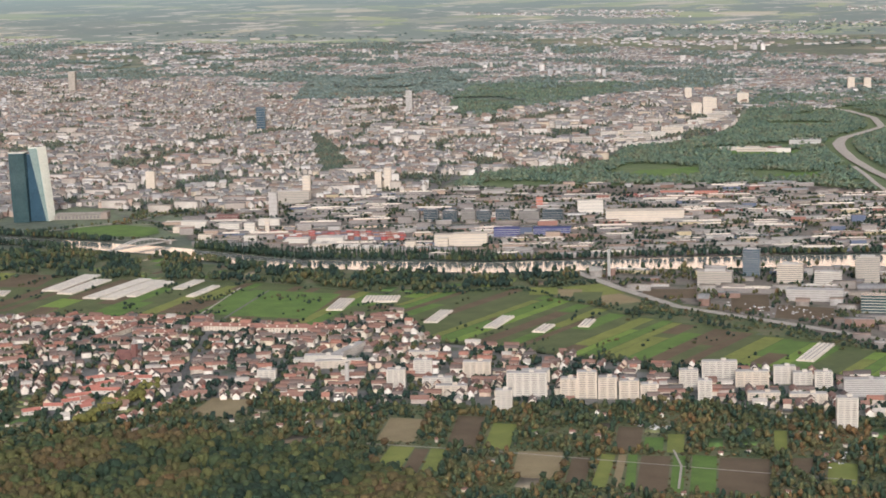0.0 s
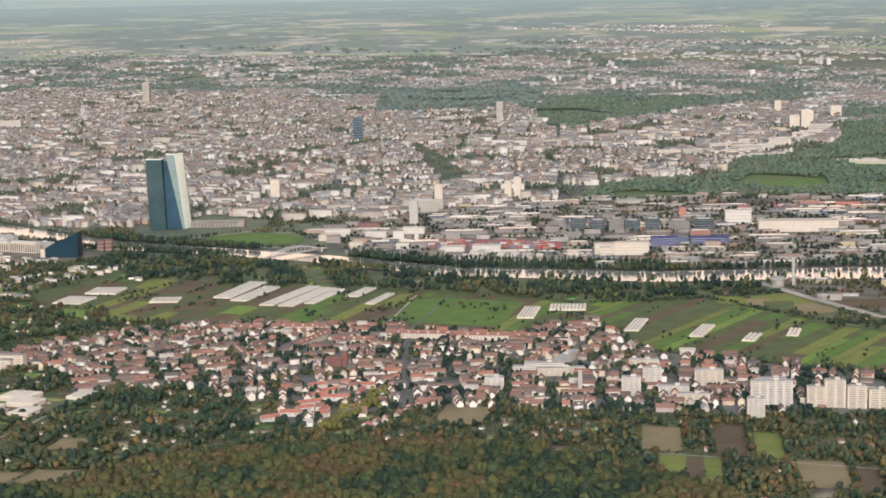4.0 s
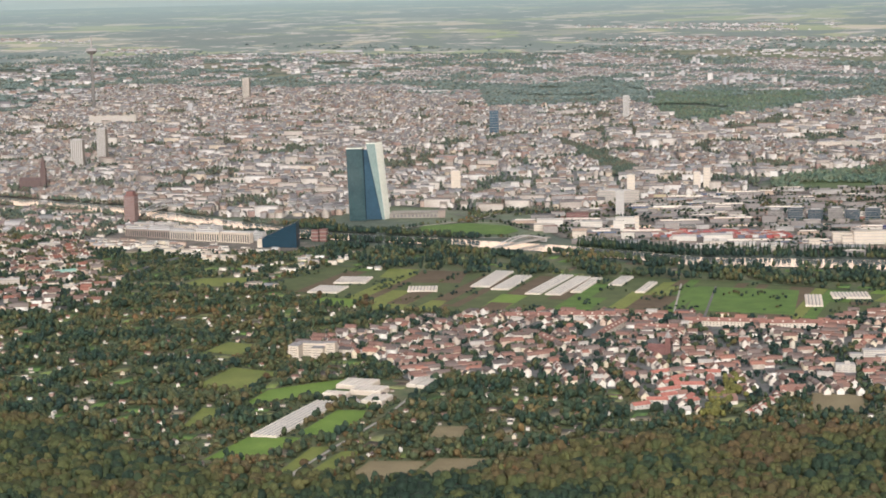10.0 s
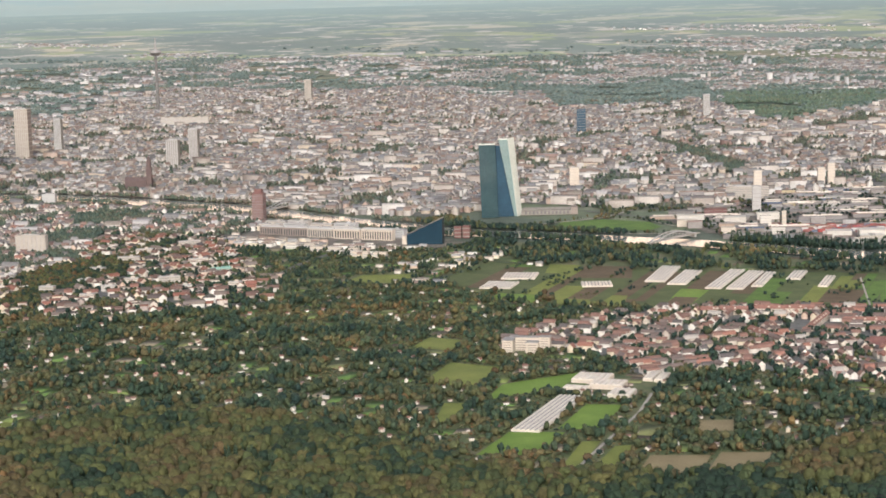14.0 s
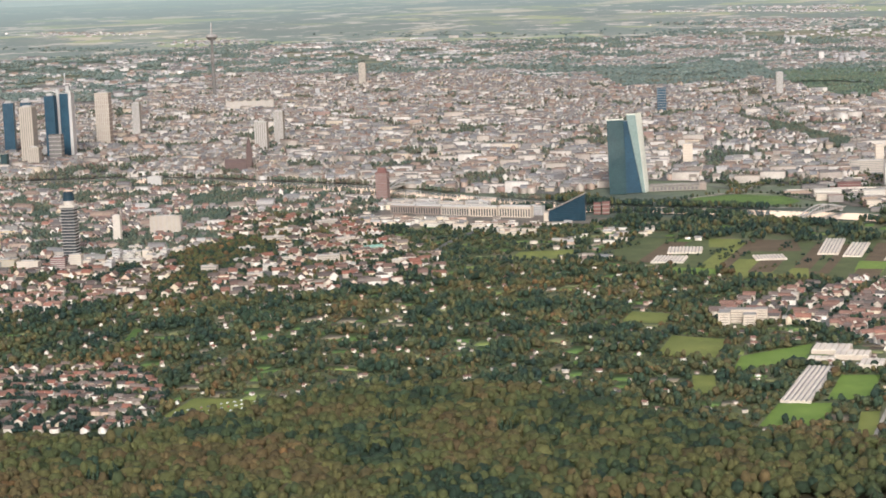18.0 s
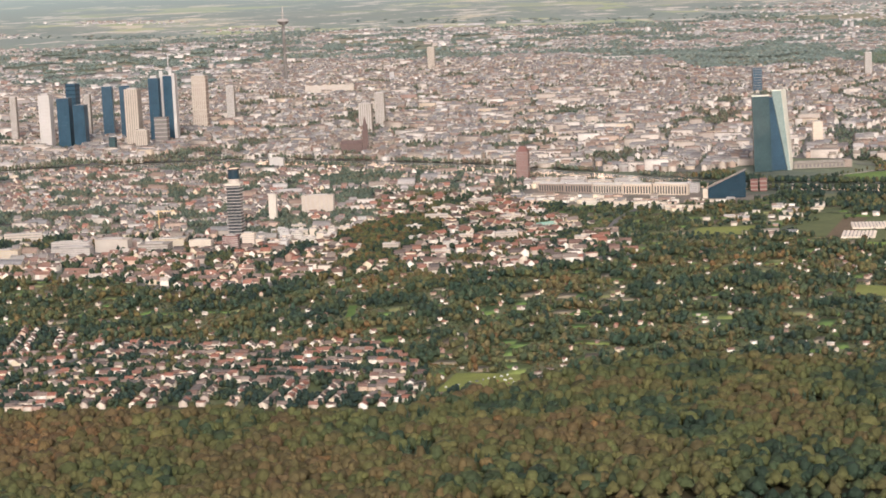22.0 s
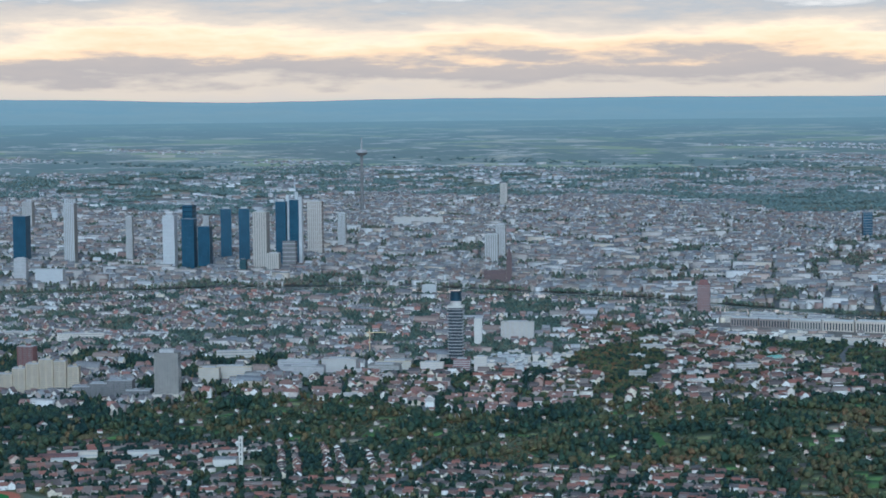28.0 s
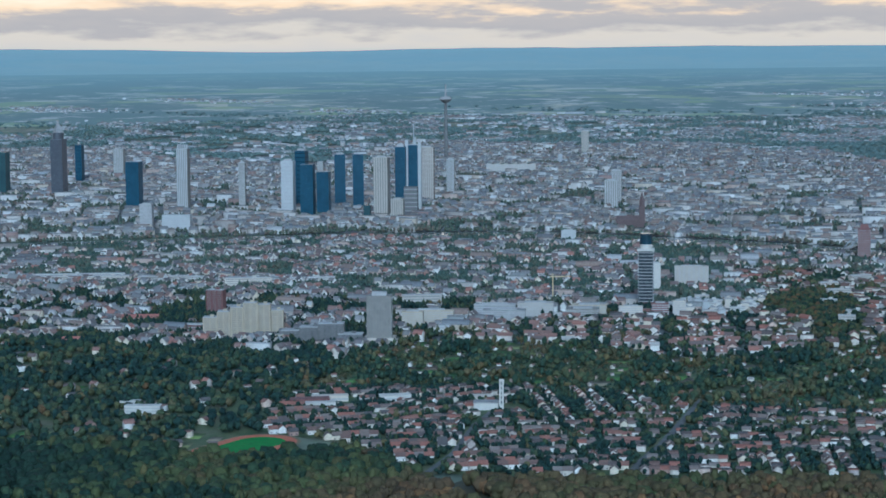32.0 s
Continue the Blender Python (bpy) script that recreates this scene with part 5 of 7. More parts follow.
M_WORKS = varied("works_walls", [(0.0, (0.252, 0.225, 0.207)), (0.25, (0.315, 0.297, 0.279)), (0.45, (0.198, 0.171, 0.158)), (0.65, (0.396, 0.378, 0.360)), (0.74, (0.225, 0.144, 0.117)), (0.88, (0.270, 0.243, 0.225))])
M_SHED = varied("shed_cladding", [(0.0, (0.284, 0.258, 0.241)), (0.2, (0.430, 0.413, 0.387)), (0.34, (0.224, 0.206, 0.198)), (0.65, (0.361, 0.275, 0.215)), (0.78, (0.258, 0.129, 0.103)), (0.86, (0.103, 0.129, 0.198)), (0.93, (0.430, 0.361, 0.232))], False)
M_SHEDROOF = varied("shed_roofing", [(0.0, (0.240, 0.216, 0.200)), (0.3, (0.176, 0.152, 0.144)), (0.5, (0.352, 0.336, 0.320)), (0.58, (0.160, 0.136, 0.128)), (0.8, (0.272, 0.176, 0.140)), (0.9, (0.176, 0.176, 0.184))], False)
SK = [shed_kind(70, 22, 7, M_SHED, M_SHEDROOF, 2), shed_kind(110, 28, 8, M_SHED, M_SHEDROOF, 3), shed_kind(46, 16, 10, M_SHED, M_SHEDROOF, 2), shed_kind(32, 15, 15, M_SHED, M_SHEDROOF, 0)]
p, tr = quarter(HARBOUR, (70.0, 42.0), hrng, [(900, 0, 28), (1000, 550, 31), (1900, 800, 31)], (20, 5), 0.3)
p = clear(p, 10)
p = p[spaced(p) & ~near_line(p, RIVER, 110)]
for x, y in p[hrng.permutation(len(p))[:230]]:
    o = copy_thing(SK[hrng.choice(4, p=[0.4, 0.2, 0.25, 0.15])], pose(x * K, y * K, 0, 0, 0, 30 + hrng.normal(0, 3)))
    tagged(o, "large flat-roofed harbour shed with pale cladding", "shed", "harbour sheds")
q = grid_points(OFFICES, (75, 55), 0.5, hrng, 0.4)
q = clear(q, 10)
q = q[spaced(q) & ~near_line(q, RIVER, 95)]
for x, y in q[hrng.permutation(len(q))[:24]]:
    o = copy_thing(SK[hrng.choice(4, p=[0.35, 0.1, 0.3, 0.25])], pose(x * K, y * K, 0, 0, 0, 20 + hrng.normal(0, 6)))
    tagged(o, "flat-roofed office or works building in the river quarter", "office building", "works in the office quarter")
for k in SK:
    drop(k)
q = clear(grid_points(OFFICES, (40, 30), 0.8, hrng, 0.35), 3)
q = q[spaced(q) & ~near_line(q, RIVER, 95)]
q = q[hrng.random(len(q)) < 0.26]
mass_of_houses("office_quarter_works", q, np.full(len(q), 0.33) + hrng.normal(0, .08, len(q)), (16, 50), (11, 18), (5, 15), hrng, M_WORKS, M_TOWN_ROOF, "smaller works and offices of the river quarter", 0.85)
q = clear(grid_points(HARBOUR, (46, 26), 0.8, hrng, 0.5), 3)
q = q[spaced(q) & ~near_line(q, RIVER, 100)]
q = q[hrng.random(len(q)) < 0.5]
mass_of_houses("harbour_works", q, np.full(len(q), 0.52) + hrng.normal(0, .05, len(q)), (18, 62), (10, 16), (4, 10), hrng, M_WORKS, M_TOWN_ROOF, "small works, stores and offices of the harbour", 0.75)
M_CONTAINER = varied("container_paint", [(0.0, (0.25, 0.105, 0.09)), (0.22, (0.33, 0.20, 0.15)), (0.36, (0.20, 0.095, 0.085)), (0.52, (0.15, 0.16, 0.21)), (0.65, (0.55, 0.53, 0.50)), (0.8, (0.36, 0.08, 0.07))])
q = np.concatenate([hrng.normal(0, 1, (160, 2)) * (60, 14) @ np.array([[0.87, 0.5], [-0.5, 0.87]]) + c for c in ((1500, 820), (1900, 1000), (1208, 1000), (1260, 1040))])
yard = np.array([(640 + 300 * u + 60 * v, 60 + 110 * u - 78 * v) for u in np.linspace(0, 1, 22) for v in np.linspace(0, 1, 14)])
q = np.concatenate([q, yard[hrng.random(len(yard)) < 0.75]])
q = clear(q, 1)
me = strew("shipping_containers", (BOX_V, BOX_T), on_ground(q), np.tile([12.2, 2.6, 5.2], (len(q), 1)) * hrng.choice([1.0, 1.3], (len(q), 1)), np.full(len(q), 0.52), M_CONTAINER)
stuff("shipping_containers", me, "red, orange and blue shipping containers in stacks", "containers")

# ---- large buildings ----
FACE = 33.0          # degrees by which the flight path lies turned against east


def thing(name, x, y, turn, label, category, group="", z=None):
    top = new(name)
    top.matrix_world = pose(x * K, y * K, (float(rise(x, y)) if z is None else z) * K, 0, 0, turn)
    return tagged(top, label, category, group)


def ring(name, w, d, h, proud, material):
    """A band round a building that stands out from it."""
    return box(name, w + 2 * proud, d + 2 * proud, h, material)


def tower(name, label, x, y, w, d, h, turn, body, band, bands, thick=0.45, crown_h=5.0, fins=0, fin_m=None, proud=0.25, group="towers of the inner town", cat="tower"):
    """A high building: shaft, floor bands, corner or front fins, plant room."""
    t = thing(name, x, y, turn, label, cat, group)
    if y > 0 and bands > 12:
        bands, thick = bands // 2, thick * 0.4
        # pale towers: shade between the ribs is put into a darker shaft
        if not fins and body in (M_PALE, M_STONE, M_GREY):
            fins, fin_m, body, proud = 6, body, M_DIMSTONE, -0.2
            band = fin_m
    part("shaft", box("shaft", w, d, h, body), t)
    step = h / bands
    b = ring("floor_band", w, d, step * thick, proud, band)
    for i in range(bands):
        o = part("floor_band", b, t)
        o.location.z = (step * (i + 0.5 - thick / 2)) * K
    for i in range(fins):
        x0 = -w / 2 + w * (i + 0.5) / fins if fins > 2 else (-w / 2 + 1.5, w / 2 - 1.5)[i]
        part("fin", box("fin", w * 0.09 if fins > 2 else 4.5, d + 2.0, h + 2, fin_m or body, 0, x0), t)
    part("roof_slab", box("roof_slab", w + 1, d + 1, 1.2, fin_m or body, h), t)
    if crown_h:
        part("plant_room", box("plant_room", w * 0.6, d * 0.6, crown_h, M_GREY, h + 1.2), t)
    return t


def flats(name, label, x, y, w, d, h, turn, wall, floors, bays=0, group="apartment blocks beside the village", cat="apartment block"):
    """A slab of flats: body, window rows, balconies in stacks, parapet, lift house."""
    t = thing(name, x, y, turn, label, cat, group)
    part("body", box("body", w, d, h, wall), t)
    f = h / floors
    win = ring("window_strip", w * 0.94, d, f * 0.3, 0.14, M_WINDOWROW)
    for i in range(floors):
        o = part("window_strip", win, t)
        o.location.z = (f * i + f * 0.32) * K
    if bays:
        bal = box("balcony", w / bays * 0.55, 1.8, f * 0.36, wall)
        for i in range(1, floors):
            for j in range(bays):
                o = part("balcony", bal, t)
                o.location = Vector(((j + 0.5 - bays / 2) * w / bays, -d / 2 - 0.9, f * i)) * K
        for j in range(bays + 1):
            part("pier", box("pier", w / bays * 0.22, d + 0.9, h, wall, 0, (j - bays / 2) * w / bays * 0.985), t)
    part("parapet", box("parapet", w + 0.6, d + 0.6, 0.9, M_GREY, h), t)
    part("lift_house", box("lift_house", min(7, w * 0.3), min(6, d * 0.5), 3.0, wall, h + 0.9, w * 0.12), t)
    return t


# the twin-slab glass tower by the river: leaning slabs, a dark atrium between them
def prism(name, low, high, h, material, z=0.0):
    """A shaft between two four-sided outlines."""
    v = [(x, y, z) for x, y in low] + [(x, y, h) for x, y in high]
    return mesh_of(name, v, [(3, 2, 1, 0), (4, 5, 6, 7), (0, 1, 5, 4), (1, 2, 6, 5), (2, 3, 7, 6), (3, 0, 4, 7)], material)


twin = thing("glass_tower", 0, 0, FACE, "pair of leaning teal glass slabs with pale edges", "tower", "", 0)
part("south_slab", mesh_of("south_slab", [(-84, -10, 0), (-45, -12, 0), (-43, 16, 0), (-82, 18, 0), (-88, -15, 172), (-50, -17, 172), (-46, 12, 172), (-85, 15, 172), (-85.6, -17.5, 70), (-47, -16.5, 96)],
                           [(0, 1, 8), (1, 9, 8), (8, 9, 4), (9, 5, 4), (1, 2, 9), (2, 6, 9), (9, 6, 5), (2, 3, 7, 6), (3, 0, 8), (3, 8, 7), (8, 4, 7), (4, 5, 6, 7)], M_TEALGLASS), twin, "teal glass slab with folded faces")
part("north_slab", mesh_of("north_slab", [(-6, 2, 0), (0, 2, 0), (12, 30, 0), (-14, 32, 0), (-41, 0, 182), (-20, 0, 182), (-4, 30, 182), (-36, 34, 182)],
                           [(0, 1, 5, 4), (1, 2, 6, 5), (2, 3, 7, 6), (3, 0, 4, 7), (4, 5, 6, 7)], M_GREENGLASS), twin, "sea-green glass slab leaning over the atrium")
# the sun barely reaches this wall: its brightness is put into the colour
part("end_wall", mesh_of("end_wall", [(0.4, 1.8, 0), (12.4, 29.8, 0), (-3.6, 29.8, 183), (-19.6, -0.2, 183), (-0.2, 2.2, 0), (11.8, 30.2, 0), (-4.2, 30.2, 183), (-20.2, 0.2, 183)],
                         [(0, 1, 2, 3), (0, 3, 7, 4), (1, 5, 6, 2), (3, 2, 6, 7)], M_PALEGLASS), twin, "glass end wall painted pale for sunlight")
part("atrium", prism("atrium", [(-46, 5), (-4, 6), (-8, 26), (-44, 24)], [(-51, 3), (-39, 4), (-36, 20), (-50, 16)], 168, M_BLUEGLASS), twin, "dark blue glass atrium between the slabs")
for nm, low, z in (("south_roof", [(-88.3, -15.3), (-49.7, -17.3), (-45.7, 12.3), (-85.3, 15.3)], 172), ("north_roof", [(-41.3, -0.3), (-19.7, -0.3), (-3.7, 30.3), (-36.3, 34.3)], 182)):
    rim = part(nm, prism(nm, low, low, z + 2.6, M_PALEGLASS, z), twin, "pale roof edge")
    cx, cy = sum(q[0] for q in low) / 4, sum(q[1] for q in low) / 4
    well = [(cx + (x - cx) * 0.72, cy + (y - cy) * 0.62) for x, y in low]
    part("roof_well", prism("roof_well", well, well, z + 3.1, M_DARKGREY, z + 2.0), rim, "dark roof well")
for i in range(1, 22):
    k = i / 22
    z = 172 * k
    dx, dy = (-1.6, -7.5) if z < 70 else (-1.6 - 2.4 * (z - 70) / 102, -7.5 + 2.5 * (z - 70) / 102)
    q = k * 172 / 70 if z < 70 else 1.0
    ax, ay = (-84 + dx * q, -10 + dy * q) if z < 70 else (-84 + dx, -10 + dy)
    bx, by = -45 - 2.0 * min(z / 96, 1) - 3.0 * max(z - 96, 0) / 76, -12 - 4.5 * min(z / 96, 1) - 0.5 * max(z - 96, 0) / 76
    part("floor_line", mesh_of("floor_line", [(ax, ay - .25, z), (bx, by - .25, z), (bx, by - .25, z + .6), (ax, ay - .25, z + .6), (ax, ay + .4, z + .6), (bx, by + .4, z + .6)],
                               [(0, 1, 2, 3), (3, 2, 5, 4)], M_TEALGLASS), twin)
hall = thing("market_hall", 45, 70, FACE - 2, "long grey-brown market hall beside the glass tower", "hall", "", 0)
part("nave", box("nave", 130, 34, 11, M_DIMSTONE), hall)
part("vault", box("vault", 128, 24, 4, M_DIMSTONE, 12, inset=5), hall)
part("head_building", box("head_building", 16, 38, 17, M_BROWNSTONE, 0, 60), hall)
for i in range(12):
    part("window_field", box("window_field", 5, 0.5, 7, M_DARKGREY, 2.5, -54 + i * 9.0, -17.2), hall)

# wedge-shaped glass block on the quay
wedge = thing("wedge_office", 62, -478, FACE - 8, "dark blue glass office with a steep sloping roof", "office building", "", 0)
part("body", mesh_of("body", [(-40, -14, 0), (36, -14, 0), (36, 16, 0), (-40, 16, 0), (-40, -14, 20), (36, -14, 55), (36, 16, 55), (-40, 16, 20)],
                     [(3, 2, 1, 0), (4, 5, 6, 7), (0, 1, 5, 4), (1, 2, 6, 5), (2, 3, 7, 6), (3, 0, 4, 7)], M_NAVYGLASS), wedge)
part("roof", mesh_of("roof", [(-41, -15, 20.4), (37, -15, 56), (37, 17, 56), (-41, 17, 20.4), (-41, -15, 21.2), (37, -15, 56.8), (37, 17, 56.8), (-41, 17, 21.2)],
                     [(4, 5, 6, 7), (0, 1, 5, 4), (1, 2, 6, 5), (2, 3, 7, 6), (3, 0, 4, 7)], M_NAVYGLASS), wedge)
for i in range(1, 13):
    h = 4.0 * i
    x0 = max(-40, -40 + (h - 20) / 35 * 76)
    part("floor_line", box("floor_line", 36 - x0, 0.5, 0.5, M_BLUEGLASS, h, (36 + x0) / 2, -14.1), wedge)
part("white_end", box("white_end", 10, 26, 18, M_CREAM, 0, -46), wedge)

# the old brewery tower rebuilt as flats: white floor slabs, dark drum on top
br = thing("round_headed_tower", -566, -1300, 25, "slim tower of flats with white floor edges and a dark drum", "tower")
part("shaft", box("shaft", 25, 22, 100, M_DARKGLASS), br)
edge = box("floor_edge", 28.5, 25.5, 1.0, M_GREY)
for i in range(17):
    o = part("floor_edge", edge, br)
    o.location.z = (4 + i * 5.8) * K
part("collar", box("collar", 30, 27, 4, M_WHITE, 100), br)


def drum(name, r, z0, z1, material, sides=20, r1=None):
    bm = bmesh.new()
    bmesh.ops.create_cone(bm, cap_ends=True, segments=sides, radius1=r * K, radius2=(r if r1 is None else r1) * K, depth=(z1 - z0) * K, matrix=pose(0, 0, (z0 + z1) / 2 * K))
    me = bpy.data.meshes.new(name)
    bm.to_mesh(me)
    bm.free()
    me.materials.append(material)
    return me


part("neck", drum("neck", 10, 104, 112, M_WHITE), br)
part("drum", drum("drum", 11.5, 112, 128, M_NAVYGLASS, r1=10.0), br)
part("cap", drum("cap", 10.4, 128, 131, M_DARKGLASS), br)
part("podium", box("podium", 44, 34, 9, M_BRICK, 0, 12, -8), br)

# television tower
tv = thing("television_tower", -3549, 2740, 0, "tall concrete telecommunication tower with a round pod", "tower", "", 0)
part("shaft", drum("shaft", 9, 0, 262, M_ROAD, r1=6), tv)
part("pod", drum("pod", 14, 258, 272, M_ROAD, r1=27), tv)
part("deck", drum("deck", 28, 272, 284, M_SLATE, r1=22), tv)
part("mast", drum("mast", 4.5, 284, 338, M_SLATE, r1=2.5), tv)

# towers of the banking quarter
tower("bank_tower", "white bank tower with a projecting central rib", -2408, 85, 34, 28, 158, 22, M_PALE, M_GREY, 30, 0.4, 6, 2, M_PALE)
tower("bank_tower", "dark blue glass bank tower", -2358, 112, 38, 30, 148, 22, M_BLUEGLASS, M_BLUEGLASS, 24, 0.3, 0)
tower("bank_tower", "lower dark blue glass bank tower", -2318, 136, 36, 30, 126, 22, M_BLUEGLASS, M_BLUEGLASS, 22, 0.3, 0)
tower("bank_tower", "grey-blue office tower with a flat head", -2577, 378, 34, 30, 172, 15, M_BLUEGLASS, M_NAVYGLASS, 26, 0.6, 6)
for x, y in ((-2443, 392), (-2398, 424)):
    tower("twin_tower", "one of two mirror-blue bank towers", x, y, 33, 30, 162, 36, M_BLUEGLASS, M_BLUEGLASS, 26, 0.3, 5)
tower("bank_tower", "slim grey concrete office tower", -2470, 330, 18, 22, 142, 30, M_GREY, M_SLATE, 24, 0.5, 0)
tower("bank_tower", "pale stone office tower with rows of windows", -2137, 170, 42, 32, 170, 20, M_STONE, M_GREY, 34, 0.45, 4)
tower("bank_tower", "dark round-cornered glass tower", -2136, 266, 30, 30, 196, 28, M_BLUEGLASS, M_BLUEGLASS, 28, 0.3, 7)
cb = tower("bank_tower", "tall bank tower with white corner shafts and a mast", -2129, 326, 38, 34, 200, 24, M_BLUEGLASS, M_BLUEGLASS, 26, 0.6, 0, 2, M_PALE)
for x, y, h in ((-19, -16, 215), (19, -16, 208), (0, 17, 222)):
    part("corner_shaft", box("corner_shaft", 9, 9, h, M_PALE, 0, x, y), cb)
part("mast", drum("mast", 1.6, 222, 262, M_STEEL, 8), cb)
tower("bank_tower", "broad pale stone tower with vertical piers", -2330, 704, 47, 34, 172, 26, M_BROWNSTONE, M_STONE, 24, 0.4, 4, 7, M_STONE)
tower("bank_tower", "slim white tower behind the bank quarter", -2367, 904, 26, 22, 124, 26, M_PALE, M_GREY, 22, 0.4, 3)
tower("bank_tower", "thin grey-brown stone office tower", -2700, 239, 20, 20, 140, 30, M_GREY, M_SLATE, 22, 0.5, 3)
ct = tower("bank_tower", "silver tower with a crown of ribs", -2821, 107, 34, 30, 186, 24, M_PALE, M_STEEL, 32, 0.4, 0)
for i in range(5):
    part("crown_rib", box("crown_rib", 4, 12, 12, M_PALE, 187, -14 + 7 * i), ct)
tower("bank_tower", "dark blue block-like office tower", -2941, 20, 42, 36, 148, 20, M_BLUEGLASS, M_BLUEGLASS, 24, 0.3, 0)
fair = tower("fair_tower", "dark granite tower with a pyramid top", -3621, 408, 42, 42, 190, 20, M_GRANITE, M_GRANITE, 32, 0.4, 0)
part("drum", drum("drum", 19, 190, 214, M_GRANITE, 24), fair)
part("pyramid", drum("pyramid", 20, 214, 252, M_SLATE, 4, r1=0.5), fair)
tower("bank_tower", "blue and white tower behind the fair", -3969, 879, 26, 26, 146, 20, M_BLUEGLASS, M_NAVYGLASS, 22, 0.3, 0)
tower("bank_tower", "brown-grey concrete hotel tower", -4057, 1193, 40, 26, 116, 20, M_GREY, M_SLATE, 22, 0.5, 0)
tower("bank_tower", "tall teal glass office tower", -3824, 345, 40, 36, 146, 20, M_TEALGLASS, M_TEALGLASS, 22, 0.3, 0)
tower("bank_tower", "dark office block before the bank towers", -2057, 200, 38, 24, 86, 24, M_DARKGREY, M_SLATE, 14, 0.5, 0)
tower("bank_tower", "narrow teal glass office block", -2072, 2, 18, 18, 46, 24, M_TEALGLASS, M_TEALGLASS, 10, 0.3, 0)
tower("office_block", "pale office block with a shallow crown", -2010, 60, 36, 24, 62, 24, M_STONE, M_GREY, 14, 0.45, 3)
tower("office_tower", "grey slab tower beside the river", -2461, -473, 34, 20, 70, 25, M_GREY, M_SLATE, 18, 0.45, 3)
tower("office_block", "broad white block beside the river", -2365, -462, 76, 24, 44, 25, M_PALE, M_GREY, 10, 0.3, 0)
tower("office_tower", "pale grey tower over the old town", -1672, 695, 40, 22, 86, 24, M_GREY, M_PALE, 22, 0.3, 3)
tower("office_tower", "grey tower behind the pale one", -1760, 900, 30, 24, 102, 24, M_GREY, M_PALE, 22, 0.5, 3)
tower("office_tower", "dark slab tower in the north of the town", -1015, 2134, 32, 26, 92, 30, M_BLUEGLASS, M_SLATE, 20, 0.4, 0)
tower("office_tower", "thin white tower at the edge of the woods", -931, 2986, 26, 22, 92, 30, M_PALE, M_GREY, 18, 0.4, 2)
tower("flats_tower", "pale tower of flats in the north-west", -3264, 3495, 34, 24, 108, 25, M_STONE, M_GREY, 20, 0.4, 3)
tower("long_block", "long cream office block on a rise", -2857, 2129, 190, 22, 34, 30, M_STONE, M_GREY, 8, 0.35, 0)
for i in range(6):
    tower("campus_wing", "cream wing of a long stone office block", -2935 + i * 30, 2080 + i * 19, 14, 20, 37, 30, M_STONE, M_GREY, 8, 0.35, 0, group="wings of the long office block")
spire = thing("cathedral", -1318, 189, 30, "red sandstone cathedral with a single gothic tower", "church", "", 0)
part("tower", box("tower", 15, 15, 58, M_SANDSTONE), spire)
part("octagon", drum("octagon", 7, 58, 72, M_SANDSTONE, 8), spire)
part("spire", drum("spire", 6.5, 72, 94, M_SANDSTONE, 8, r1=0.4), spire)
part("nave", mesh_of("nave", GABLE_V * (60, 22, 22) + (-38, 0, 0), [tuple(t) for t in GABLE_T.tolist()] + [(4, 5, 9, 8), (6, 7, 8, 9)], M_SANDSTONE), spire)

# towers east of the glass tower and along the skyline
tower("flats_tower", "cream concrete tower of flats", -160, 560, 25, 16, 57, 28, M_CREAM, M_STONE, 16, 0.3, 2)
tower("flats_tower", "cream twin tower of flats", 421, 826, 18, 18, 50, 28, M_CREAM, M_GREY, 14, 0.3, 2)
tower("flats_tower", "taller cream twin tower of flats", 444, 838, 18, 18, 61, 28, M_CREAM, M_GREY, 16, 0.3, 2)
tower("flats_tower", "cream tower over the harbour works", 338, 614, 20, 18, 60, 28, M_CREAM, M_GREY, 14, 0.3, 2)
tower("mill_tower", "grey concrete silo tower", 479, 290, 20, 20, 58, 28, M_GREY, M_SLATE, 6, 0.1, 2)
tower("office_block", "long white office building with window rows", 352, 520, 104, 18, 30, 28, M_STONE, M_WINDOWROW, 7, 0.4, 2)
for x, y, w, h in ((223, 3231, 38, 48), (262, 3245, 34, 70), (215, 3380, 40, 56), (-136, 3903, 28, 52), (172, 3771, 44, 46), (311, 4604, 30, 56), (350, 4700, 30, 48), (600, 4650, 34, 44)):
    tower("flats_tower", "pale tower of flats at the edge of the woods", x, y, w, 20, h, 30, M_CREAM, M_GREY, 14, 0.35, 2, group="towers of flats at the edge of the woods")
mp = tower("brick_tower", "red-brown brick tower with a stepped head", -521, -316, 27, 24, 68, 20, M_BRICK, M_SLATE, 18, 0.3, 0)
part("head", box("head", 20, 18, 10, M_BRICK, 69, inset=2), mp)

# sports halls in the eastern woods
for x, y, w, d, h, m, label in ((869, 2109, 70, 26, 9, M_WHITE, "long white hall among the woods"), (935, 2140, 46, 24, 10, M_CREAM, "cream hall among the woods"), (1015, 2124, 54, 30, 8, M_WHITE, "white-roofed hall among the woods"),
                                (1018, 2366, 100, 24, 12, M_PALE, "long pale green-grey grandstand beside a field")):
    tower("woodland_hall", label, x, y, w, d, h, 25, m, M_SLATE, 2, 0.2, 0, group="halls in the eastern woods", cat="hall")
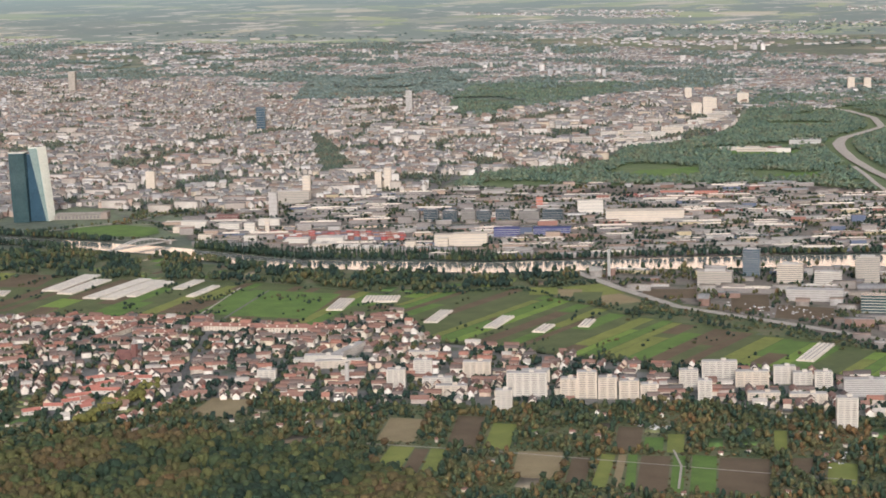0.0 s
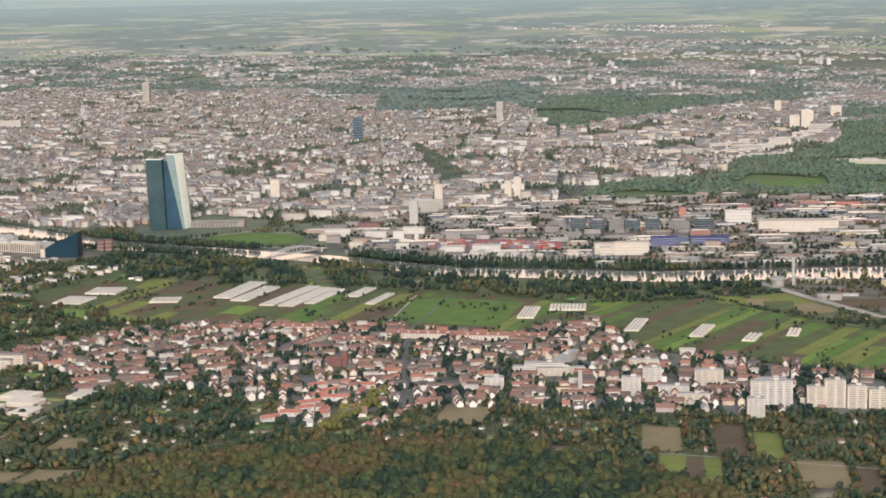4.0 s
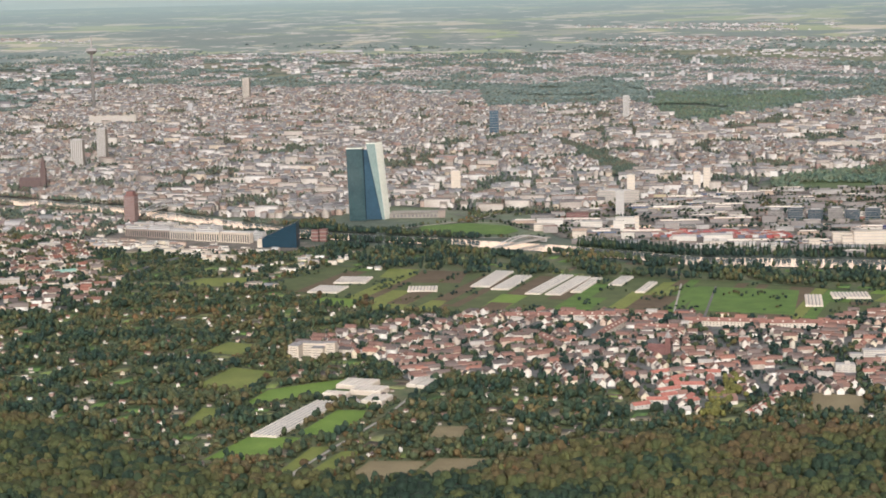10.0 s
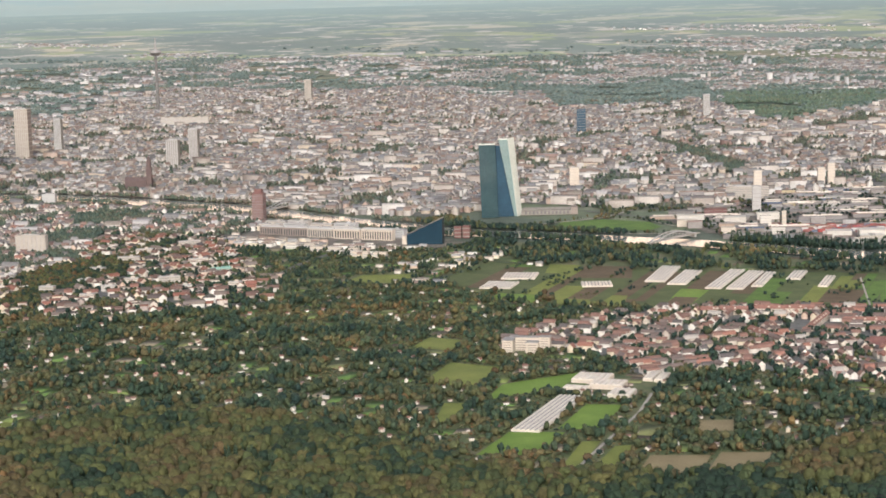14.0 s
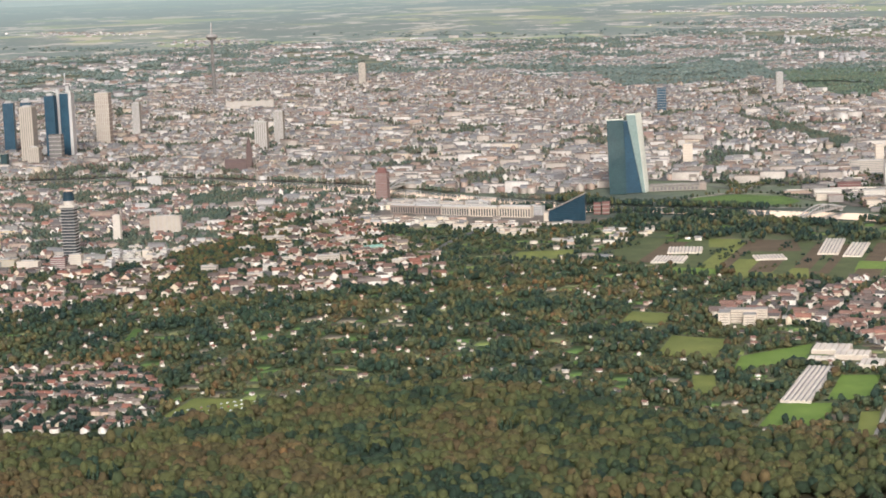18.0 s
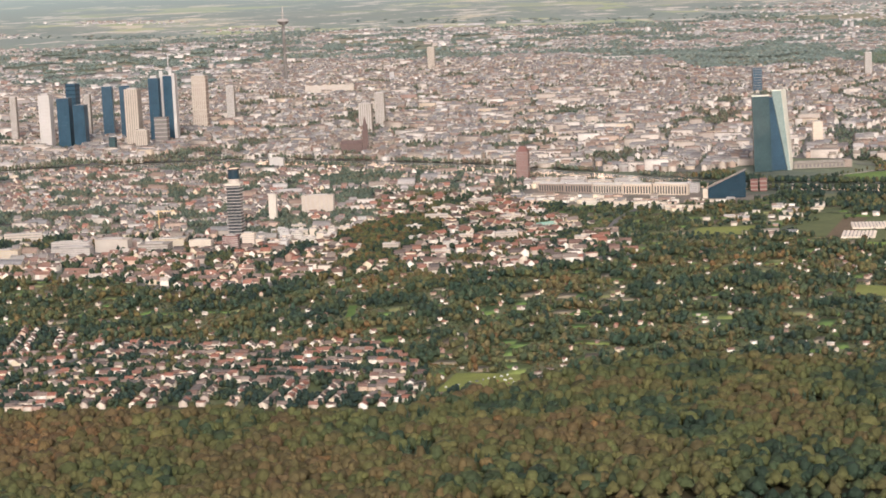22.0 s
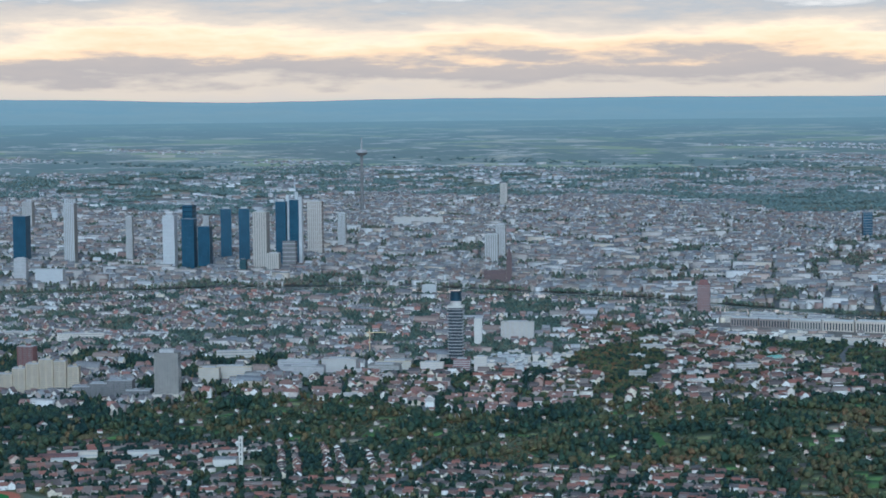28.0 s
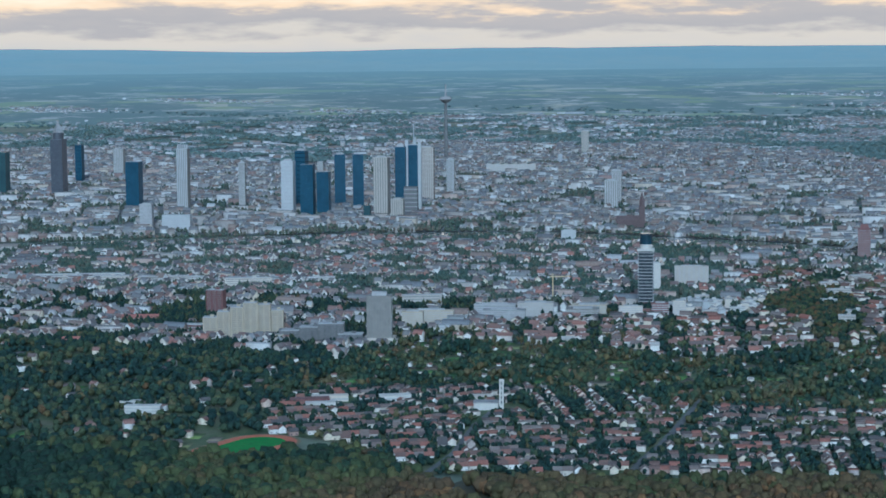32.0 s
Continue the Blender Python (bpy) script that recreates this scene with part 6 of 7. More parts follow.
# pale slabs along the edge of the eastern woods, and the low halls among the trees
for i, (x, y) in enumerate(((517, 2139), (523, 2240), (520, 2360), (508, 2500), (490, 2630), (472, 2760), (450, 2900), (425, 3030), (395, 3170), (340, 2002), (372, 2110), (392, 2260), (400, 2390))):
    flats("slab_block", "long cream slab of flats at the edge of the woods", x - 28, y, 74 - 9 * (i % 3), 14, 24 + 5 * (i % 2), 26, (M_CREAM, M_STONE, M_WHITE)[i % 3], 4 + i % 2, 0, "slabs at the edge of the woods", "apartment block")
for x, y, w, d, h, m, label in ((955, 2090, 92, 22, 11, M_CREAM, "long cream hall in a clearing of the woods"), (1010, 2140, 40, 24, 12, M_BRICK, "brick hall in a clearing of the woods"), (985, 2452, 96, 12, 8, M_PALE, "long pale stand beside the playing field")):
    tower("park_hall", label, x, y, w, d, h, 20, m, M_WINDOWROW, 2, 0.35, 1.5, group="halls in the eastern woods", cat="hall")
dome = thing("vaulted_hall", 1052, 2112, 20, "white vaulted hall in a clearing of the woods", "hall", "halls in the eastern woods")
part("vault", mesh_of("vault", [(-22 + 44 * i, -17 * math.cos(j * math.pi / 10), 14 * math.sin(j * math.pi / 10)) for i in (0, 1) for j in range(11)],
                      [(j, j + 1, j + 12, j + 11) for j in range(10)] + [tuple(range(10, -1, -1)), tuple(range(11, 22))], M_WHITE), dome)

# long pale rows and red halls of the south bank
for x, y, w, h, m, label in ((-1715, -1585, 92, 15, M_CREAM, "long cream row of flats"), (-1640, -1527, 84, 15, M_CREAM, "long cream row of flats"), (-1540, -1476, 96, 16, M_STONE, "long grey-beige row of flats"), (-1374, -1415, 92, 17, M_CREAM, "long cream row of flats"), (-900, -1520, 70, 20, M_STONE, "grey-beige slab of flats")):
    flats("row_block", label + " on the south bank", x, y, w, 13, h, 38, m, 4, 0, "long rows on the south bank")
for x, y, w, d, h, m in ((-1192, -1945, 66, 26, 9, M_RED), (-1113, -2187, 26, 15, 8, M_RED), (-1255, -1870, 44, 20, 9, M_BROWNTILE)):
    n = thing("tiled_hall", x, y, 34, "low hall with a broad red tiled roof", "hall", "tiled halls on the south bank")
    part("wall", box("wall", w, d, h, M_CREAM), n)
    part("roof", mesh_of("roof", EAVES_V * (w, d, 8) + (0, 0, h - 8), [tuple(q) for q in EAVES_T.tolist()], m), n)

# works and offices across the river
tower("office_block", "pale office block with deep window rows", 1882, -170, 64, 26, 30, 18, M_STONE, M_WINDOWROW, 9, 0.45, 4, group="offices by the river", cat="office building")
tower("office_tower", "dark glass tower by the river", 1888, -18, 32, 22, 50, 18, M_BLUEGLASS, M_SLATE, 14, 0.3, 2, group="offices by the river", cat="office building")
tower("office_block", "cream office block by the river", 1987, -64, 48, 24, 34, 18, M_CREAM, M_WINDOWROW, 9, 0.45, 3, group="offices by the river", cat="office building")
tower("office_block", "low white office block by the river", 2056, -46, 50, 24, 22, 18, M_WHITE, M_WINDOWROW, 6, 0.45, 2, group="offices by the river", cat="office building")
tower("office_tower", "beige slab tower by the river", 2117, -4, 44, 20, 48, 18, M_STONE, M_WINDOWROW, 14, 0.45, 3, group="offices by the river", cat="office building")
tower("office_block", "round-cornered blue glass office", 2235, -280, 48, 32, 30, 18, M_TEALGLASS, M_WHITE, 6, 0.2, 0, group="offices by the river", cat="office building")
tower("office_block", "long brown unfinished office block", 2100, -220, 100, 24, 20, 18, M_GREY, M_SLATE, 5, 0.5, 0, group="offices by the river", cat="office building")
tower("lattice_mast", "thin grey mast beside the river", 1668, -190, 5, 5, 60, 18, M_STEEL, M_STEEL, 10, 0.2, 0, group="offices by the river", cat="mast")
M_BLUEPAINT = surface("blue_cladding", [(0.3, (0.03, 0.042, 0.15)), (0.7, (0.045, 0.06, 0.19))], 8.0, 1.5)
for x, y, w, d, h, wall, label in ((1178, 90, 74, 30, 26, M_CREAM, "cream silo and store by the river"), (1125, 70, 46, 24, 22, M_CREAM, "cream grain store by the river"),
                                   (1181, 238, 58, 24, 19, M_BLUEPAINT, "blue-fronted warehouse beside the basin"), (1262, 301, 84, 24, 16, M_BLUEPAINT, "long blue-fronted warehouse beside the basin"),
                                   (1349, 587, 182, 50, 24, M_CREAM, "very long cream warehouse"), (1174, 642, 62, 26, 32, M_WHITE, "white office with window rows"),
                                   (880, -20, 60, 36, 15, M_WHITE, "white curved-roof shed on the quay"), (820, -60, 50, 36, 14, M_WHITE, "white shed on the quay"),
                                   (420, 60, 60, 30, 15, M_WHITE, "pale hall by the basin"), (560, 170, 50, 26, 14, M_WHITE, "white-roofed hall by the basin"),
                                   (620, 20, 24, 20, 26, M_WHITE, "small white block of the works"), (655, 40, 9, 9, 36, M_CREAM, "pale chimney block of the works")):
    tower("works", label, x, y, w, d, h, 29, wall, M_GREY, 4, 0.2, 0, group="harbour works", cat="warehouse")

# the container quay: white sheds with rows of rooflights, the red and grey halls, dark glass offices behind the basin
for x, y, w, d in ((810, -57, 46, 40), (891, -56, 48, 40), (967, -74, 44, 44), (1024, -66, 44, 44)):
    n = thing("quay_shed", x, y, 24, "broad white shed with a ridged roof and rooflights", "shed", "white sheds on the quay", 0)
    part("body", box("body", w, d, 9, M_CREAM), n)
    for i in range(4):
        r = part("roof_ridge", mesh_of("roof_ridge", GABLE_V * (w + 1, d / 4, 4) + (0, (i - 1.5) * d / 4, 5.0), [tuple(q) for q in GABLE_T.tolist()] + [(4, 5, 9, 8), (6, 7, 8, 9)], M_WHITE), n)
        part("rooflight", box("rooflight", w * 0.3, 2.0, 0.5, M_DARKGREY, 9.9, 0, (i - 1.5) * d / 4 - 2.6), r)
for x, y, w, d, h, m, label in ((426, 178, 52, 26, 16, M_BRICK, "red-brown hall by the basin"), (361, 131, 56, 26, 14, M_DARKGREY, "dark grey hall by the basin"), (447, -11, 46, 30, 13, M_CREAM, "cream hall with a round roof"), (528, 62, 48, 28, 15, M_WHITE, "white hall beside the basin"),
                                (587, -100, 30, 20, 14, M_CREAM, "pale store behind the poplars"), (684, -58, 28, 16, 12, M_WHITE, "white store behind the poplars"), (1102, -31, 22, 20, 20, M_CREAM, "cream grain store with a pitched head"), (1158, 10, 22, 20, 24, M_CREAM, "tall cream grain store"),
                                (1208, 1018, 60, 20, 12, M_RED, "red-fronted hall by the railway"), (1289, 1050, 60, 20, 12, M_RED, "long red hall by the railway"), (1007, 685, 16, 14, 26, M_RED, "small red office cube by the works")):
    tower("harbour_hall", label, x, y, w, d, h, 27, m, M_SLATE, 3, 0.15, 0, group="halls of the harbour", cat="hall")
for i, (x, y) in enumerate(((845, 361), (887, 378), (929, 396), (971, 413), (1005, 427), (1047, 445), (1105, 469), (1157, 490))):
    tower("glass_office", "dark blue-grey glass office block by the basin", x, y, 34 if i < 6 else 48, 24, 24 + 4 * (i % 2), 23, M_NAVYGLASS if i % 3 else M_DARKGREY, M_SLATE, 7, 0.22, 2, group="glass offices by the basin", cat="office building")

# flats of the village
for x, y, w, d, h, m, bays in ((2023, -1105, 56, 14, 34, M_WHITE, 5), (2042, -1200, 22, 14, 28, M_WHITE, 3), (2080, -1085, 22, 14, 28, M_CREAM, 2), (2104, -1075, 26, 15, 38, M_CREAM, 2), (2132, -1066, 24, 14, 31, M_CREAM, 2), (2158, -1050, 26, 14, 26, M_CREAM, 2), (2182, -1036, 22, 14, 21, M_CREAM, 2),
                               (2208, -962, 26, 14, 30, M_WHITE, 3), (2255, -1007, 18, 14, 28, M_WHITE, 2), (2216, -875, 50, 13, 27, M_WHITE, 5), (2279, -900, 46, 13, 23, M_CREAM, 4),
                               (2313, -862, 30, 13, 26, M_WHITE, 3), (2345, -872, 26, 13, 22, M_WHITE, 3), (2378, -875, 23, 13, 27, M_WHITE, 2), (2491, -1076, 26, 16, 42, M_WHITE, 3),
                               (1826, -1147, 26, 14, 27, M_WHITE, 3)):
    flats("flats", "white slab of flats with stacked balconies", x, y, w, d, h, 28, m, max(6, round(h / 3.1)), bays)
for x, y, w, d, h, m, bays in ((1815, -1060, 26, 14, 25, M_WHITE, 3), (1891, -1028, 40, 15, 24, M_CREAM, 4), (1640, -1073, 60, 16, 18, M_WHITE, 0), (1634, -1208, 26, 15, 18, M_WHITE, 3),
                               (2443, -882, 60, 16, 24, M_GREY, 0), (1930, -1160, 44, 13, 16, M_CREAM, 4), (1985, -1015, 40, 13, 18, M_CREAM, 4), (1880, -1120, 42, 13, 15, M_WHITE, 4),
                               (1750, -960, 46, 13, 14, M_CREAM, 0), (2390, -960, 50, 13, 14, M_CREAM, 4), (2330, -975, 44, 13, 12, M_CREAM, 4)):
    flats("flats", "mid-height block of flats with pale walls", x, y, w, d, h, 28, m, max(4, round(h / 3.1)), bays)
stack = thing("works_chimney", 1763, -1183, 0, "slim grey concrete chimney", "chimney")
part("shaft", drum("shaft", 3.6, 0, 36, M_GREY, 14, r1=2.8), stack)
part("rim", drum("rim", 3.2, 36, 37, M_SLATE, 14), stack)
vt = thing("village_church", 1343, -1177, 195, "brown brick village church with a square tower", "church")
part("tower", box("tower", 8, 8, 26, M_BRICK), vt)
part("cap", drum("cap", 6, 26, 36, M_SLATE, 4, r1=0.3), vt)
part("nave", mesh_of("nave", GABLE_V * (26, 12, 11) + (17, 0, 0), [tuple(t) for t in GABLE_T.tolist()] + [(4, 5, 9, 8), (6, 7, 8, 9)], M_BRICK), vt)
sc = thing("school", 890, -1458, 20, "large cream school with stepped wings", "school")
for x, y, w, d, h in ((0, 0, 46, 14, 20), (-22, -14, 16, 28, 19), (14, -16, 18, 20, 16), (30, -6, 16, 14, 22)):
    w_ = part("wing", box("wing", w, d, h, M_CREAM, 0, x, y), sc)
    part("roof", box("roof", w + 1, d + 1, 0.8, M_SLATE, h, x, y), w_)
    for i in range(int(h / 3.6)):
        part("window_strip", box("window_strip", w * 0.7, 0.3, 0.6, M_DARKGLASS, 1.4 + 3.6 * i, x, y - d / 2 - 0.1), w_)
# nursery halls by the large greenhouse
for x, y, w, d, h in ((1092, -1622, 48, 44, 6), (1130, -1648, 44, 34, 6), (1172, -1690, 30, 40, 5), (1150, -1560, 14, 60, 4), (1166, -1560, 12, 60, 4), (1105, -1690, 34, 18, 5)):
    n = thing("nursery_hall", x, y, 14, "broad flat nursery hall with a white roof", "hall", "nursery halls")
    part("body", box("body", w, d, h, M_CREAM), n)
    k = max(3, int(w / 7))
    bay = box("roof_bay", w / k - 0.4, d + 0.8, 1.6, M_POLY, inset=0.7)
    for i in range(k):
        o = part("roof_bay", bay, n)
        o.location = Vector(((i + 0.5 - k / 2) * w / k, 0, h)) * K
# red-roofed housing
for x, y, w, t in ((1412, -1335, 34, 62), (1432, -1300, 26, 30), (1470, -1300, 30, 25), (1492, -1345, 36, 115), (1450, -1362, 26, 70), (1486, -1398, 38, 28), (1455, -1400, 30, 65), (1478, -1446, 34, 60),
                   (1495, -1480, 24, 62), (1497, -1515, 26, 30), (1524, -1478, 26, 100), (1538, -1500, 22, 70), (1493, -1555, 24, 60), (1545, -1450, 18, 30)):
    n = thing("red_roofed_house", x, y, t, "long house under a bright red tile roof", "house", "red-roofed housing")
    part("wall", mesh_of("wall", GABLE_V * (w, 10, 6.5), [tuple(q) for q in GABLE_T.tolist()], M_WHITE), n)
    part("roof", mesh_of("roof", EAVES_V * (w, 10, 6.5), [tuple(q) for q in EAVES_T.tolist()], M_RED), n)
    for i in range(3):
        part("window", box("window", 1.5, 0.2, 1.5, M_DARKGLASS, 3.0, (i - 1) * w * 0.28, -5.05), n)

for i in range(13):
    k = i / 12
    x, y = (1632 - 10 * k * 2, -1525 + 170 * k) if k < 0.5 else (1622 - 50 * (k - 0.5), -1440 + 250 * (k - 0.5))
    n = thing("gabled_house", x + 7 * (i % 2), y, 100 + 8 * (i % 3), "narrow white gabled house with a pale red roof", "house", "white row by the yellow trees")
    part("wall", mesh_of("wall", GABLE_V * (11, 10, 6.5), [tuple(q) for q in GABLE_T.tolist()], M_WHITE), n)
    part("roof", mesh_of("roof", EAVES_V * (11, 10, 6.5), [tuple(q) for q in EAVES_T.tolist()], M_BROWNTILE if i % 3 else M_RED), n)
    part("window", box("window", 1.5, 0.2, 1.6, M_DARKGLASS, 2.6, 2.0, -5.05), n)

# long rows under brown-red roofs along the fields, and the slabs behind them
for x, y, w, t in ((1082, -956, 88, 26), (1310, -909, 118, 21), (1408, -878, 86, 25), (1174, -1040, 120, 100), (1145, -1188, 66, -38), (1000, -1010, 70, 26), (1240, -1010, 60, 24), (1480, -850, 56, 26)):
    n = thing("row_houses", x, y, t, "long plastered row under a brown-red tile roof", "row houses", "long rows of the village")
    part("wall", mesh_of("wall", GABLE_V * (w, 11, 9.5), [tuple(q) for q in GABLE_T.tolist()], M_CREAM), n)
    part("roof", mesh_of("roof", EAVES_V * (w, 11, 9.5), [tuple(q) for q in EAVES_T.tolist()], M_BROWNTILE), n)
    for i in range(int(w / 6)):
        for z in (2.0, 5.4):
            part("window", box("window", 1.5, 0.2, 1.6, M_DARKGLASS, z, (i + 0.5 - int(w / 6) / 2) * 5.6, -5.55), n)
    for i in range(int(w / 18)):
        part("dormer", box("dormer", 3.0, 3.0, 2.2, M_CREAM, 10.4, (i + 0.5 - int(w / 18) / 2) * 17, -3.4), n)
flats("flats", "long white slab of flats with a flat roof", 1624, -985, 96, 14, 13, 100, M_WHITE, 4, 0)
flats("flats", "long cream row of flats with brown balconies", 1666, -1070, 72, 13, 12, 38, M_CREAM, 4, 8)
flats("flats", "low cream row of flats", 1610, -1084, 32, 12, 11, 28, M_WHITE, 3, 4)

# high flats and offices south of the river
hr_ = tower("flats_tower", "tall beige concrete tower on a ringed podium", -700, -1945, 38, 26, 72, 30, M_DARKGLASS, M_GREY, 24, 0.35, 6, 9, M_DIMSTONE)
part("podium", box("podium", 54, 42, 4, M_CREAM, 0), hr_)
part("upper_podium", box("upper_podium", 48, 36, 4, M_CREAM, 5.5), hr_)
for i, (h, w) in enumerate(((34, 24), (42, 22), (48, 22), (54, 24), (50, 22), (40, 20))):
    flats("stepped_flats", "stepped beige slab of flats with ribbed fronts", -960 + i * 13.5, -2036 + i * 17, w * 0.86, 20, h, 34, M_BEIGE, round(h / 3.2), 2, "stepped flats")
for i in range(4):
    flats("terrace_flats", "dark grey terraced block of flats", -835 + i * 34, -1985 + i * 3, 38, 24, 16 + 7 * (i % 3), 30, M_DARKGREY, 6 + 2 * (i % 3), 4, "terraced blocks")
flats("flats_tower", "reddish tower of flats with pale balconies", -1128, -1816, 28, 18, 44, 20, M_BRICK, 13, 3, "high flats south of the river")
for x, y, w, d, h, m, label in ((-738, -1795, 34, 16, 28, M_BEIGE, "cream end block of a long office"), (-738, -1740, 74, 16, 24, M_BEIGE, "long cream office block beside the works"), (-655, -1645, 70, 24, 20, M_SLATE, "dark grey office block with ribbon windows"),
                                (-700, -1600, 70, 18, 22, M_GREY, "grey office block with ribbon windows"), (-655, -1540, 60, 30, 22, M_STONE, "big pale hall of the works"), (-576, -1518, 54, 34, 15, M_DIMSTONE, "low grey hall of the works"),
                                (-600, -1450, 60, 30, 14, M_BEIGE, "low beige hall of the works"), (-475, -1428, 28, 18, 22, M_BRICK, "office block with a red front"), (-448, -1410, 22, 18, 26, M_CREAM, "cream office block beside the works"),
                                (-510, -1470, 40, 16, 18, M_CREAM, "white flats with strips of windows"), (-657, -1071, 15, 13, 56, M_WHITE, "bright white windowless tower slab"), (-650, -930, 66, 17, 38, M_STONE, "broad beige block of flats"),
                                (-1331, -190, 36, 16, 22, M_PALE, "striped white office beside the river"), (-1027, -2000, 60, 22, 12, M_BRICK, "low red-roofed hospital wing")):
    tower("office_block", label, x, y, w, d, h, 26, m, M_GREY if m is not M_GREY else M_SLATE, max(3, round(h / 3.6)), 0.4 if h < 50 else 0.02, 2, 7 if h == 38 else 0, group="offices south of the river", cat="office building")
frng = np.random.default_rng(3)
for i in range(26):
    x, y = -430 + 70 * frng.uniform(-1.2, 1.1) , -1300 + 130 * frng.uniform(-1, 1)
    flats("white_flats", "white four-storey block of new flats", x, y, 26, 13, 13 + 3 * (i % 2), 26 + 90 * (i % 2), (M_WHITE, M_CREAM, M_PALE)[i % 3], 4 + i % 2, 0, "white flats round the brewery tower")
for x, y, w, t in ((-1750, -1540, 250, 36), (-1540, -1455, 130, 28), (-1400, -1375, 110, 34), (-1300, -1305, 90, 34)):
    flats("long_flats", "very long white row of flats", x, y, w, 13, 14, t, M_WHITE, 4, 0, "long rows south of the river")
cr = thing("tower_crane", -753, -1305, 40, "slim yellow tower crane over the works", "crane")
part("mast", box("mast", 1.8, 1.8, 44, M_YELLOW), cr)
part("jib", box("jib", 38, 1.4, 1.6, M_YELLOW, 43, 12), cr)
part("counterweight", box("counterweight", 4, 2.2, 3, M_GREY, 41.5, -8), cr)
part("peak", box("peak", 1.6, 1.6, 6, M_YELLOW, 44.6, 0, 0, 0.6), cr)
# quay rows: arcaded pale and brick blocks, plainer flats behind them, low white blocks before them
def arcade(x, y, w, turn, h, wall, label):
    t = thing("arcaded_block", x, y, turn, label, "apartment block", "arcaded blocks on the quay", 0)
    part("body", box("body", w, 15, h, wall), t)
    part("recess", box("recess", w * 0.96, 0.5, h * 0.7, M_DARKGLASS, h * 0.1, 0, -7.6), t)
    n = int(w / 6)
    pier = box("pier", 2.6, 1.6, h * 0.86, wall)
    for i in range(n + 1):
        o = part("pier", pier, t)
        o.location = Vector(((i / n - 0.5) * w * 0.97, -8.4, 0)) * K
    part("cornice", box("cornice", w + 1.4, 19, 2.4, wall, h - 2.2, 0, -0.8), t)
    part("roof", box("roof", w - 3, 12, 2.6, M_PALE, h + 0.2, inset=0.6), t)


for x, y, w, h, m, label in ((-352, -478, 60, 17, M_BROWNSTONE, "brick-brown arcaded block with tall dark openings"), (-286, -477, 62, 18, M_BROWNSTONE, "brown arcaded block with a pale cornice"), (-216, -476, 66, 19, M_STONE, "beige arcaded block with tall piers"),
                             (-146, -474, 64, 21, M_CREAM, "cream arcaded block with tall piers"), (-72, -466, 74, 23, M_CREAM, "long cream arcaded block with close white piers")):
    arcade(x, y, w, 8, h, m, label)
for i in range(10):
    x, y = (-398 + 68 * i, -428 + 4 * (i % 2)) if i < 6 else (-420 + 66 * (i - 6), -378)
    flats("quay_flats", "pale quay flats under a flat roof", x, y, 54, 17, 15 + 4 * (i % 2), 8, (M_CREAM, M_PALE, M_STONE, M_WHITE)[i % 4], 5, 0, "quay flats")
for i in range(14):
    tower("low_store", "low white block with a flat roof", -205 + i * 22 + 8 * (i % 2), -622 - 14 * (i % 3) - i * 4, 20 + 7 * (i % 3), 13, 7 + 3 * (i % 2), 15, (M_WHITE, M_CREAM)[i % 2], M_GREY, 1, 0.2, 0, group="low white blocks by the quay", cat="store")
for x, y, h in ((74, -372, 24), (92, -366, 26)):
    tower("brick_cube", "narrow brown brick block beside the wedge office", x, y, 15, 14, h, 20, M_BRICK, M_BROWNSTONE, 3, 0.3, 0, group="brick blocks by the quay", cat="office building")
gr = thing("hill_school", -85, -990, 62, "long pale school under a green copper roof", "school")
part("body", box("body", 52, 14, 9, M_CREAM), gr)
part("roof", mesh_of("roof", EAVES_V * (52, 15, 8), [tuple(q) for q in EAVES_T.tolist()], M_COPPER), gr, "pale green copper roof")
for i in range(8):
    part("window", box("window", 2.4, 0.3, 2.4, M_DARKGLASS, 3.6, -22 + i * 6.2, -7.1), gr)
for i, (x, y, w) in enumerate(((-199, -1236, 34), (-120, -1200, 26), (-57, -1165, 40), (18, -1213, 30), (89, -1150, 24), (-327, -980, 44), (-181, -835, 30), (-192, -924, 38), (-162, -1376, 28), (-102, -1280, 26), (-393, -861, 36), (-374, -740, 46), (-300, -1100, 30), (-41, -1400, 26))):
    flats("hill_flats", "pale block of flats among trees on the hill", x, y, w, 13, 11 + 3 * (i % 3), 20 + 12 * (i % 4), (M_WHITE, M_CREAM, M_STONE)[i % 3], 4, 0, "flats on the hill")
for (x0, y0), (x1, y1) in (((228, 2200), (392, 2295)), ((392, 2295), (467, 2571)), ((467, 2571), (452, 3073)), ((515, 2062), (622, 2213))):
    n = max(2, round(math.hypot(x1 - x0, y1 - y0) / 110))
    for i in range(n):
        k = (i + 0.5) / n
        flats("long_flats", "long white row of flats along the edge of the woods", x0 + (x1 - x0) * k, y0 + (y1 - y0) * k, math.hypot(x1 - x0, y1 - y0) / n * 0.95, 14, 13, math.degrees(math.atan2(y1 - y0, x1 - x0)), M_WHITE, 4, 0, "white rows at the edge of the woods")

